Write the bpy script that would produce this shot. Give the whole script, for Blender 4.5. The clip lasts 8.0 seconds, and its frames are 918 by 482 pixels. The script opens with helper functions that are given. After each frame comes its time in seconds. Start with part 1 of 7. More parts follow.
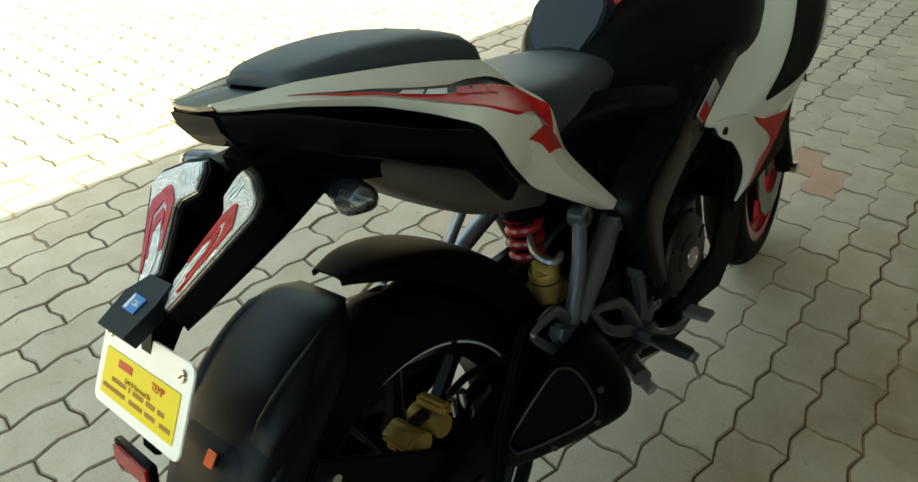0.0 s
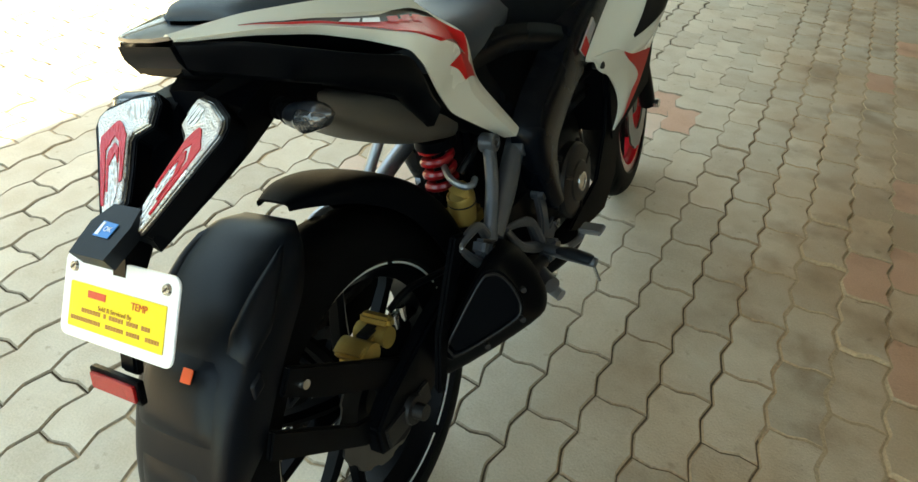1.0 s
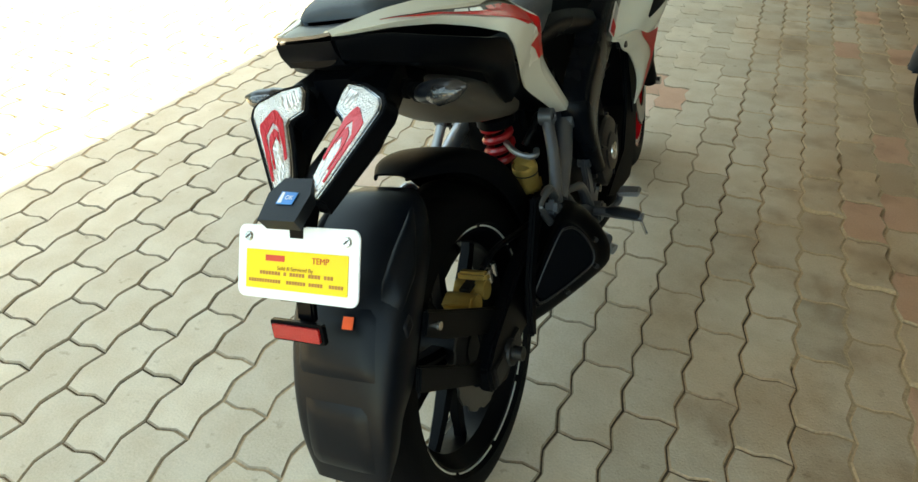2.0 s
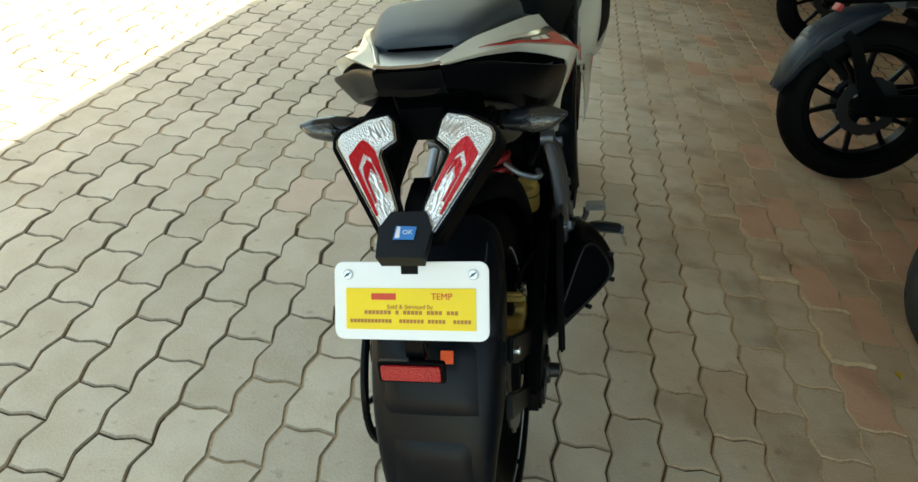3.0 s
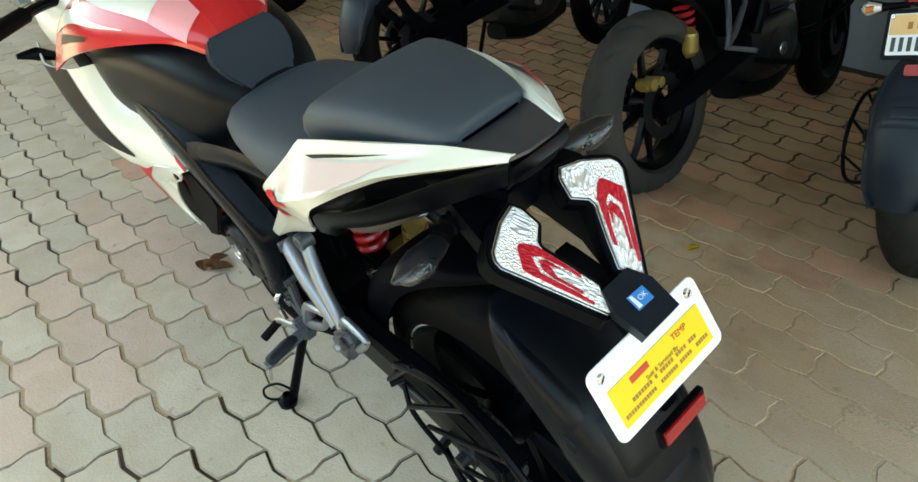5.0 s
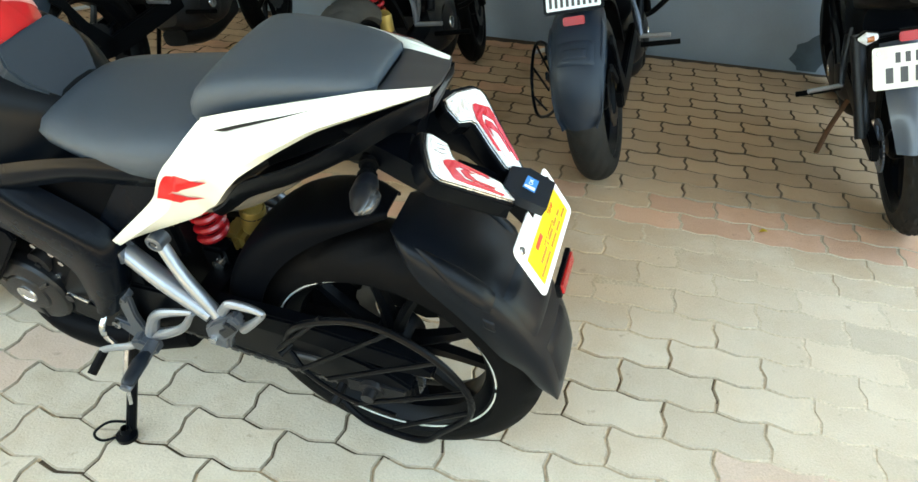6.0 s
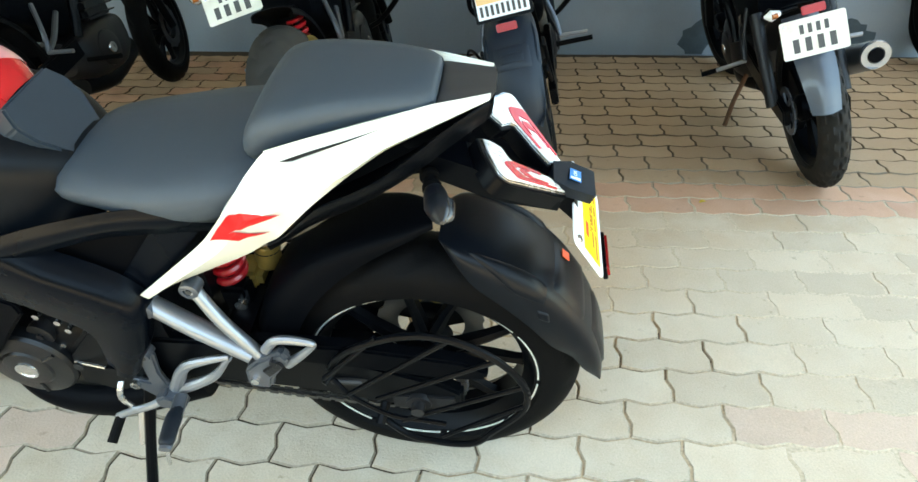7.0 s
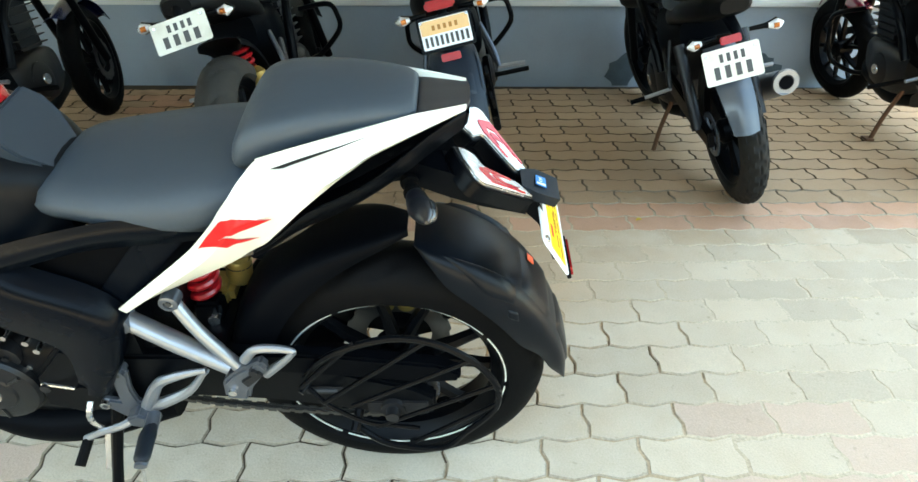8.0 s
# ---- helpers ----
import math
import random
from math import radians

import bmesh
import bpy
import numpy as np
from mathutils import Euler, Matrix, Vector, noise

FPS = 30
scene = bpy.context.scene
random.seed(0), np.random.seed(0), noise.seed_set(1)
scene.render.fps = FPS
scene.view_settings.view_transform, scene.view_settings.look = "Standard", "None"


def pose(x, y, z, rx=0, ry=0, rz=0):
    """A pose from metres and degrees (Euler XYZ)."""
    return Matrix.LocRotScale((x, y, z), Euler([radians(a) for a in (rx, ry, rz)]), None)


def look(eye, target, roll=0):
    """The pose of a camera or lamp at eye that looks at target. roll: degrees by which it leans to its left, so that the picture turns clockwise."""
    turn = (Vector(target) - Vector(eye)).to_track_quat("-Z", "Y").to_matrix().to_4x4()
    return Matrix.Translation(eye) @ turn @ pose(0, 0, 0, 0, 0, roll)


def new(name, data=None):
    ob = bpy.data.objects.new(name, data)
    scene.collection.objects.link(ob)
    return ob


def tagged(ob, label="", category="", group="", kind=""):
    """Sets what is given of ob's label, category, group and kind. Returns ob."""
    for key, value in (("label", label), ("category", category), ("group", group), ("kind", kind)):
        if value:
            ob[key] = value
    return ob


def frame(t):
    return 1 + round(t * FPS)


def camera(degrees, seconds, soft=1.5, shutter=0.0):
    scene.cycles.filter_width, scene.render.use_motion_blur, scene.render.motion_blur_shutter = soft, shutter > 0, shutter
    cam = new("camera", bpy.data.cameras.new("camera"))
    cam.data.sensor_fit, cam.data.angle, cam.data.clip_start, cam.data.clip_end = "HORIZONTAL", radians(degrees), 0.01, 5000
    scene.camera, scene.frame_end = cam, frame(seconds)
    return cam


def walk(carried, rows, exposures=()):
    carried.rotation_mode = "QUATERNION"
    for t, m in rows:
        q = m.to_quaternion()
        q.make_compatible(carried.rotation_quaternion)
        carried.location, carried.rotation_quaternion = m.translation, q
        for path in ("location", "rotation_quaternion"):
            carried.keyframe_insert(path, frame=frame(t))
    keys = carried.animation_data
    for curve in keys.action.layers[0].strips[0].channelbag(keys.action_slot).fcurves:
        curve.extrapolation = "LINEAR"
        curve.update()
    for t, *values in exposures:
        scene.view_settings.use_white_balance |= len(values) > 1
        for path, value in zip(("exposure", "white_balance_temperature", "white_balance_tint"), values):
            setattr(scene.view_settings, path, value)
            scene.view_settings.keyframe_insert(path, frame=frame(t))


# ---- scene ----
cam = camera(67.59, 8.0)
PATH = [
    (0.0, 0.4128, -0.4612, 1.2201, 54.83, -1.04, 40.54),
    (0.5, 0.4283, -0.5313, 1.2212, 51.48, -2.23, 33.78),
    (1.0, 0.4187, -0.6114, 1.211, 53.12, -3.14, 29.08),
    (1.5, 0.4041, -0.7312, 1.2346, 54.59, -2.54, 27.71),
    (1.7, 0.3844, -0.779, 1.2337, 53.82, -0.36, 28.23),
    (2.8, 0.0343, -0.9521, 1.2312, 55.53, -4.41, 9.07),
    (3.0, -0.0321, -0.9422, 1.2259, 55.74, -5.69, 10.38),
    (3.5, -0.1919, -0.8273, 1.2374, 57.56, -2.74, 3.1),
    (4.0, -0.4193, -0.7685, 1.2201, 61.57, -7.45, -13.84),
    (4.2, -0.5209, -0.7634, 1.2214, 61.85, -5.65, -22.01),
    (5.3, -0.7926, -0.5054, 1.2351, 56.22, 0.34, -48.87),
    (5.5, -0.8662, -0.4679, 1.2315, 57.95, -2.99, -56.32),
    (6.0, -1.0572, -0.4233, 1.2291, 57.38, -1.46, -72.36),
    (6.5, -1.1196, -0.3151, 1.2181, 56.91, 0.63, -75.97),
    (7.0, -1.1459, -0.1917, 1.2303, 58.67, 1.17, -84.28),
    (7.5, -1.2017, -0.1588, 1.2258, 59.51, 3.02, -91.96),
    (8.0, -1.2357, -0.1256, 1.2211, 61.6, -0.21, -90.08),
]
walk(cam, [(t, pose(x, y, z, rx, ry, rz)) for t, x, y, z, rx, ry, rz in PATH],
     exposures=[(0.0, 2.57, 9900, -12), (0.5, 2.90, 9700, -9), (1.0, 3.22, 9800, -7), (1.7, 3.22, 10200, -8), (3.0, 2.68, 9800, -6), (3.5, 2.62, 9500, -4), (4.2, 2.66, 8700, 2), (5.3, 3.32, 9300, -7), (6.0, 3.80, 9200, -3), (8.0, 3.74, 8500, -5)])

# ---- light: open sky and one high sun; a canopy shades the parking strip ----
SUN_EL, SUN_AZ = 62.0, 0.0          # degrees; azimuth clockwise from +y
world = bpy.data.worlds.new("sky")
scene.world = world
world.use_nodes = True
wn = world.node_tree.nodes
sky = wn.new("ShaderNodeTexSky")
sky.sky_type, sky.sun_disc = "NISHITA", False
sky.sun_elevation, sky.sun_rotation = radians(SUN_EL), radians(SUN_AZ)
wn["Background"].inputs["Strength"].default_value = 0.13
world.node_tree.links.new(sky.outputs["Color"], wn["Background"].inputs["Color"])
sun = new("sun", bpy.data.lights.new("sun", "SUN"))
sun.data.energy, sun.data.angle, sun.data.color = 2.2, radians(0.6), (1.0, 0.97, 0.92)
_az, _el = radians(SUN_AZ), radians(SUN_EL)
sun.matrix_world = look((10 * math.sin(_az) * math.cos(_el), 10 * math.cos(_az) * math.cos(_el), 10 * math.sin(_el)), (0, 0, 0))


# ---- materials ----
def material(name, color, rough=0.5, metal=0.0, vary=0.15, scale=6.0, fine=90.0, bump=0.0, bump_scale=200.0, coat=0.0,
             dirt=None, dirt_amount=0.0, rough_vary=0.08, per_piece=0.0, spec=0.5, coat_ior=1.5):
    """A surface with variation at two scales, fine relief and, where given, patches of dirt."""
    m = bpy.data.materials.new(name)
    m.use_nodes = True
    nt = m.node_tree
    n, ln = nt.nodes, nt.links
    b = n["Principled BSDF"]
    b.inputs["Metallic"].default_value = metal
    b.inputs["Coat Weight"].default_value = coat
    b.inputs["Coat Roughness"].default_value = 0.06
    b.inputs["Coat IOR"].default_value = coat_ior
    b.inputs["Specular IOR Level"].default_value = spec
    co = n.new("ShaderNodeTexCoord")

    def noise_at(s, detail=5.0):
        t = n.new("ShaderNodeTexNoise")
        t.inputs["Scale"].default_value, t.inputs["Detail"].default_value = s, detail
        ln.new(co.outputs["Object"], t.inputs["Vector"])
        return t.outputs["Fac"]

    def calc(op, a, c):
        t = n.new("ShaderNodeMath")
        t.operation = op
        for k, v in enumerate((a, c)):
            if isinstance(v, (int, float)):
                t.inputs[k].default_value = v
            else:
                ln.new(v, t.inputs[k])
        return t.outputs[0]

    big, small = noise_at(scale), noise_at(fine, 3.0)
    value = calc("ADD", calc("MULTIPLY", big, 1.4 * vary), calc("MULTIPLY", small, 0.6 * vary))
    value = calc("ADD", value, 1.0 - vary)
    if per_piece:
        info, geo = n.new("ShaderNodeObjectInfo"), n.new("ShaderNodeNewGeometry")
        chance = calc("FRACT", calc("ADD", info.outputs["Random"], geo.outputs["Random Per Island"]), 0.0)
        value = calc("MULTIPLY", value, calc("ADD", calc("MULTIPLY", chance, per_piece), 1.0 - per_piece / 2))
    tint = n.new("ShaderNodeMix")
    tint.data_type, tint.blend_type = "RGBA", "MULTIPLY"
    tint.inputs[0].default_value = 1.0
    tint.inputs[6].default_value = (*color, 1)
    ln.new(value, tint.inputs[7])
    out = tint.outputs[2]
    if dirt:
        ramp = n.new("ShaderNodeMapRange")
        ramp.inputs[1].default_value, ramp.inputs[2].default_value = 0.48, 0.72
        ramp.inputs[4].default_value = dirt_amount
        ln.new(noise_at(scale * 0.6, 8.0), ramp.inputs[0])
        over = n.new("ShaderNodeMix")
        over.data_type = "RGBA"
        ln.new(ramp.outputs[0], over.inputs[0])
        ln.new(out, over.inputs[6])
        over.inputs[7].default_value = (*dirt, 1)
        out = over.outputs[2]
    ln.new(out, b.inputs["Base Color"])
    ln.new(calc("ADD", calc("MULTIPLY", big, 2 * rough_vary), rough - rough_vary), b.inputs["Roughness"])
    if bump:
        bp = n.new("ShaderNodeBump")
        bp.inputs["Strength"].default_value, bp.inputs["Distance"].default_value = bump, 0.002
        ln.new(noise_at(bump_scale, 4.0), bp.inputs["Height"])
        ln.new(bp.outputs[0], b.inputs["Normal"])
    return m


def faceted(name, color, metal=0.9, rough=0.12, scale=220.0, stretch=(1, 1, 1), strength=0.9, coat=1.0):
    """Moulded lamp optics: a mirror-like surface broken into small cells under a clear cover."""
    m = bpy.data.materials.new(name)
    m.use_nodes = True
    n, ln = m.node_tree.nodes, m.node_tree.links
    b = n["Principled BSDF"]
    b.inputs["Base Color"].default_value = (*color, 1)
    b.inputs["Metallic"].default_value, b.inputs["Roughness"].default_value = metal, rough
    b.inputs["Coat Weight"].default_value, b.inputs["Coat Roughness"].default_value = coat, 0.04
    co, mp, vo, bp = (n.new("ShaderNode" + k) for k in ("TexCoord", "Mapping", "TexVoronoi", "Bump"))
    mp.inputs["Scale"].default_value = stretch
    vo.inputs["Scale"].default_value = scale
    bp.inputs["Strength"].default_value, bp.inputs["Distance"].default_value = strength, 0.004
    ln.new(co.outputs["Object"], mp.inputs["Vector"])
    ln.new(mp.outputs[0], vo.inputs["Vector"])
    ln.new(vo.outputs["Distance"], bp.inputs["Height"])
    ln.new(bp.outputs[0], b.inputs["Normal"])
    return m


BLACK = material("black_moulded_plastic", (0.0014, 0.0019, 0.003), 0.32, bump=0.10, bump_scale=700, vary=0.25, spec=0.07)
MATT = material("matt_black_plastic", (0.0014, 0.0019, 0.003), 0.50, bump=0.12, bump_scale=500, vary=0.3, spec=0.035, dirt=(0.03, 0.026, 0.022), dirt_amount=0.04)
FRAME = material("black_frame_paint", (0.0016, 0.0028, 0.0052), 0.27, bump=0.06, bump_scale=500, vary=0.3, spec=0.08)
SATIN = material("satin_black_guard_plastic", (0.0022, 0.0038, 0.0066), 0.34, bump=0.12, bump_scale=500, vary=0.25, spec=0.16, dirt=(0.02, 0.018, 0.016), dirt_amount=0.08)
INDICATOR = material("dark_grey_indicator_shell", (0.008, 0.010, 0.014), 0.3, coat=0.3, vary=0.15)
SLATE = material("slate_black_panel_plastic", (0.0065, 0.0100, 0.0155), 0.42, bump=0.12, bump_scale=500, vary=0.2, spec=0.2)
GUARD_BLUE = material("slate_blue_guard_plastic", (0.010, 0.018, 0.030), 0.40, bump=0.12, bump_scale=500, vary=0.25, spec=0.28, dirt=(0.05, 0.042, 0.034), dirt_amount=0.15)
KNEE = material("dark_knee_panel_plastic", (0.0032, 0.0048, 0.0072), 0.40, bump=0.12, bump_scale=500, vary=0.2, spec=0.12)
PAD = material("blue_grey_tank_pad", (0.015, 0.025, 0.038), 0.44, bump=0.15, bump_scale=700, vary=0.15, spec=0.36)
CHARS = material("worn_black_characters", (0.05, 0.05, 0.05), 0.5, vary=0.3, scale=40)
DARK_TYRE = material("dusty_black_tyre", (0.016, 0.0155, 0.0145), 0.7, bump=0.4, bump_scale=250, vary=0.35, spec=0.2, dirt=(0.07, 0.055, 0.04), dirt_amount=0.3)
GLOSS = material("gloss_black_paint", (0.003, 0.003, 0.0035), 0.14, coat=0.3, vary=0.2)
VINYL = material("black_seat_vinyl", (0.040, 0.055, 0.072), 0.48, bump=0.35, bump_scale=1100, vary=0.15, spec=0.36)
RUBBER = material("tyre_rubber", (0.0028, 0.0029, 0.0033), 0.6, bump=0.3, bump_scale=300, vary=0.3, spec=0.06, dirt=(0.022, 0.021, 0.020), dirt_amount=0.06)
OLD_RUBBER = material("dusty_tyre_rubber", (0.036, 0.035, 0.033), 0.75, bump=0.4, bump_scale=250, vary=0.35, spec=0.2, dirt=(0.11, 0.092, 0.075), dirt_amount=0.30)
IRON = material("black_painted_metal", (0.0017, 0.0022, 0.0032), 0.34, 0.0, bump=0.1, bump_scale=400, vary=0.3, spec=0.09)
DARK = material("dark_engine_metal", (0.012, 0.0125, 0.015), 0.42, 0.4, bump=0.3, bump_scale=250, vary=0.4, dirt=(0.04, 0.033, 0.026), dirt_amount=0.2)
CASING = material("charcoal_engine_paint", (0.0075, 0.0085, 0.0105), 0.36, 0.2, bump=0.2, bump_scale=350, vary=0.3, spec=0.4)
WHITE = material("white_body_paint", (0.70, 0.72, 0.655), 0.25, coat=0.35, vary=0.04, scale=4)
RED = material("red_body_paint", (0.52, 0.010, 0.018), 0.25, coat=0.4, vary=0.08, scale=5)
DECAL_RED = material("red_sticker_film", (0.56, 0.012, 0.016), 0.38, vary=0.06, spec=0.2)
# pale version of the red film; sky glare painted into its colour
DECAL_GLARE = material("glare_pale_film", (0.80, 0.62, 0.59), 0.22, coat=0.7, vary=0.05)
TAIL_CAP = material("dark_gloss_tail_cap", (0.028, 0.032, 0.038), 0.30, 0.0, vary=0.12, spec=1.0)
# lighter grey stands in for light bounced up from the sunny ground
TRAY = material("bounce_grey_tray_plastic", (0.075, 0.068, 0.058), 0.5, bump=0.15, bump_scale=300, vary=0.25, scale=14)
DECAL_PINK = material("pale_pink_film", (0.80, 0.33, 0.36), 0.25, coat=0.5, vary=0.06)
DECAL_DARK = material("black_sticker_film", (0.006, 0.006, 0.007), 0.38, spec=0.2, vary=0.1)
DECAL_GREY = material("silver_sticker_film", (0.55, 0.56, 0.57), 0.3, 0.3, vary=0.06)
SILVER = material("silver_painted_alloy", (0.30, 0.32, 0.35), 0.36, 0.75, bump=0.06, bump_scale=500, vary=0.1)
GUNMETAL = material("grey_painted_alloy", (0.115, 0.128, 0.150), 0.34, 0.65, bump=0.08, bump_scale=500, vary=0.15)
STEEL = material("bright_steel", (0.62, 0.62, 0.62), 0.25, 0.95, vary=0.15, scale=40)
DISC = material("ground_steel", (0.13, 0.128, 0.126), 0.33, 0.9, vary=0.25, scale=30)
GOLD = material("gold_anodised_casting", (0.42, 0.29, 0.085), 0.42, 0.55, bump=0.25, bump_scale=260, vary=0.25, scale=30)
SPRING = material("red_spring_enamel", (0.36, 0.008, 0.014), 0.3, coat=0.3, vary=0.1)
CHAIN = material("oiled_chain_steel", (0.09, 0.085, 0.08), 0.42, 0.8, bump=0.2, vary=0.4, scale=60)
PLATE = material("white_plate_enamel", (0.80, 0.83, 0.86), 0.3, coat=0.3, vary=0.03)
YELLOW = material("yellow_plate_film", (0.85, 0.63, 0.012), 0.42, vary=0.04)
INK = material("red_ink", (0.62, 0.05, 0.02), 0.5, vary=0.1)
INK_BROWN = material("brown_ink", (0.42, 0.17, 0.03), 0.5, vary=0.1)
INK_BLACK = material("black_ink", (0.03, 0.03, 0.03), 0.5, vary=0.2)
BLUE_TAG = material("blue_paper_sticker", (0.02, 0.22, 0.62), 0.4, vary=0.1)
ORANGE_TAG = material("orange_paper_sticker", (0.80, 0.10, 0.025), 0.5, vary=0.1)
CLEAR = faceted("clear_lamp_optics", (0.90, 0.91, 0.93), metal=0.55, rough=0.16, scale=480.0, stretch=(1, 0.6, 1), strength=0.6)
RIBBED = faceted("ribbed_clear_lamp_optics", (0.80, 0.81, 0.82), metal=0.6, rough=0.2, scale=260.0, stretch=(1, 0.35, 1), strength=0.6)
RED_LENS = faceted("red_lamp_lens", (0.50, 0.006, 0.020), metal=0.2, rough=0.16, scale=330.0, stretch=(1, 0.4, 1), strength=0.25, coat=0.35)
SMOKE = faceted("smoked_indicator_lens", (0.03, 0.033, 0.037), metal=0.35, rough=0.12, scale=260.0, strength=0.5)
REFLEX = faceted("red_reflex_prisms", (0.36, 0.006, 0.010), metal=0.1, rough=0.25, scale=500.0, strength=0.3, coat=0.25)
AMBER = faceted("amber_indicator_lens", (0.55, 0.16, 0.03), metal=0.35, rough=0.15, scale=260.0, strength=0.5)
BLUE_PAINT = material("dark_blue_body_paint", (0.003, 0.008, 0.050), 0.22, coat=0.35, vary=0.1)
GREY_PAINT = material("slate_grey_body_paint", (0.046, 0.062, 0.085), 0.34, coat=0.3, vary=0.15, dirt=(0.16, 0.14, 0.12), dirt_amount=0.3)
MAROON = material("maroon_body_paint", (0.16, 0.012, 0.03), 0.22, coat=0.7, vary=0.15)
DUST_BLACK = material("dusty_black_plastic", (0.0025, 0.0028, 0.0036), 0.42, bump=0.15, bump_scale=400, vary=0.3, spec=0.1, dirt=(0.05, 0.043, 0.035), dirt_amount=0.15)
RUST = material("rusty_steel", (0.13, 0.06, 0.03), 0.7, 0.3, bump=0.3, vary=0.5, scale=25)
OLD_PLATE = material("worn_white_plate", (0.72, 0.70, 0.62), 0.4, vary=0.12, scale=20, dirt=(0.35, 0.27, 0.17), dirt_amount=0.35)
PLATE_WARM = material("cream_orange_plate_film", (0.80, 0.50, 0.22), 0.4, vary=0.15, scale=9)


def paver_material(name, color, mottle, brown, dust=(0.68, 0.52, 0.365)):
    """Concrete paver: sand grain, mottled cement, brown dust ground in where machines are parked, its ramp also
    painting in dimmer light, dark spots.
    """
    m = bpy.data.materials.new(name)
    m.use_nodes = True
    n, ln = m.node_tree.nodes, m.node_tree.links
    b = n["Principled BSDF"]
    b.inputs["Roughness"].default_value, b.inputs["Specular IOR Level"].default_value = 0.85, 0.25
    geo, info = n.new("ShaderNodeNewGeometry"), n.new("ShaderNodeObjectInfo")

    def grain(scale, detail, lo, hi, top=1.0):
        t, r = n.new("ShaderNodeTexNoise"), n.new("ShaderNodeMapRange")
        t.inputs["Scale"].default_value, t.inputs["Detail"].default_value = scale, detail
        ln.new(geo.outputs["Position"], t.inputs["Vector"])
        r.inputs[1].default_value, r.inputs[2].default_value, r.inputs[4].default_value = lo, hi, top
        ln.new(t.outputs["Fac"], r.inputs[0])
        return r.outputs[0], t.outputs["Fac"]

    def calc(op, a, c):
        t = n.new("ShaderNodeMath")
        t.operation = op
        for k, v in enumerate((a, c)):
            if isinstance(v, (int, float)):
                t.inputs[k].default_value = v
            else:
                ln.new(v, t.inputs[k])
        return t.outputs[0]

    def blend(fac, a, c, how="MIX"):
        t = n.new("ShaderNodeMix")
        t.data_type, t.blend_type = "RGBA", how
        for k, v in ((0, fac), (6, a), (7, c)):
            if isinstance(v, tuple):
                t.inputs[k].default_value = (*v, 1)
            elif isinstance(v, float):
                t.inputs[k].default_value = v
            else:
                ln.new(v, t.inputs[k])
        return t.outputs[2]

    cloud = grain(9.0, 6.0, 0.38, 0.66, 0.6)[0]
    out = blend(cloud, color, mottle)
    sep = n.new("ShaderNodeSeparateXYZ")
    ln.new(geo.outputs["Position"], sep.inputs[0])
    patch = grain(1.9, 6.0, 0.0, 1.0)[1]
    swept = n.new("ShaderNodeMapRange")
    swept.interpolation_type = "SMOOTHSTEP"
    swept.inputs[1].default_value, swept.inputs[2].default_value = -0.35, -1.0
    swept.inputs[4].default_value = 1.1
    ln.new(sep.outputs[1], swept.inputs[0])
    # dust ramp along x; also paints in the dimmer light towards the wall
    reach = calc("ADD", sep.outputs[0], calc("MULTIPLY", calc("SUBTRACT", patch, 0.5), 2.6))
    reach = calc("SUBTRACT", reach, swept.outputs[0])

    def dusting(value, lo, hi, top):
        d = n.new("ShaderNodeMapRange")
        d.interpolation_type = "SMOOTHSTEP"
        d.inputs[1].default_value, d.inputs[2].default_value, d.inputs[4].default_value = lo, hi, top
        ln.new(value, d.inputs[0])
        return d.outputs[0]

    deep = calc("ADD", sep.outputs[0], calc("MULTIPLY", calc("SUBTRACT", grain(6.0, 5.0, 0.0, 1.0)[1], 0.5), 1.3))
    dust_and_dim = calc("MAXIMUM", dusting(reach, -0.1, 1.3, 0.80), dusting(deep, 0.72, 1.4, 0.82))
    out = blend(dust_and_dim, out, brown)
    dry = dusting(calc("ADD", calc("MULTIPLY", sep.outputs[1], -1.0), calc("MULTIPLY", calc("SUBTRACT", patch, 0.5), 1.5)), 0.15, 0.9, 0.55)
    out = blend(calc("MULTIPLY", dry, dusting(sep.outputs[0], 1.5, 0.9, 1.0)), out, dust)
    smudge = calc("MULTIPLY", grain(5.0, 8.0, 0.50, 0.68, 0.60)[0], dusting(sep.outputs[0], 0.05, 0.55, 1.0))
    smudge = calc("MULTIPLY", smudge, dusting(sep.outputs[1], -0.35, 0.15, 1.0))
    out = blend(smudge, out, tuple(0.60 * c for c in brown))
    spots = grain(26.0, 3.0, 0.66, 0.74, 0.35)[0]
    out = blend(spots, out, tuple(0.45 * c for c in brown))
    fine = grain(240.0, 2.0, 0.25, 0.75)[0]
    chance = calc("FRACT", calc("ADD", info.outputs["Random"], geo.outputs["Random Per Island"]), 0.0)
    tone = calc("ADD", calc("ADD", calc("MULTIPLY", fine, 0.16), calc("MULTIPLY", chance, 0.20)), 0.80)
    out = blend(1.0, out, tone, "MULTIPLY")
    ln.new(out, b.inputs["Base Color"])
    bp = n.new("ShaderNodeBump")
    bp.inputs["Strength"].default_value, bp.inputs["Distance"].default_value = 0.7, 0.0022
    ln.new(calc("ADD", grain(170.0, 5.0, 0.0, 1.0)[1], calc("MULTIPLY", grain(24.0, 4.0, 0.0, 1.0)[1], 1.4)), bp.inputs["Height"])
    ln.new(bp.outputs[0], b.inputs["Normal"])
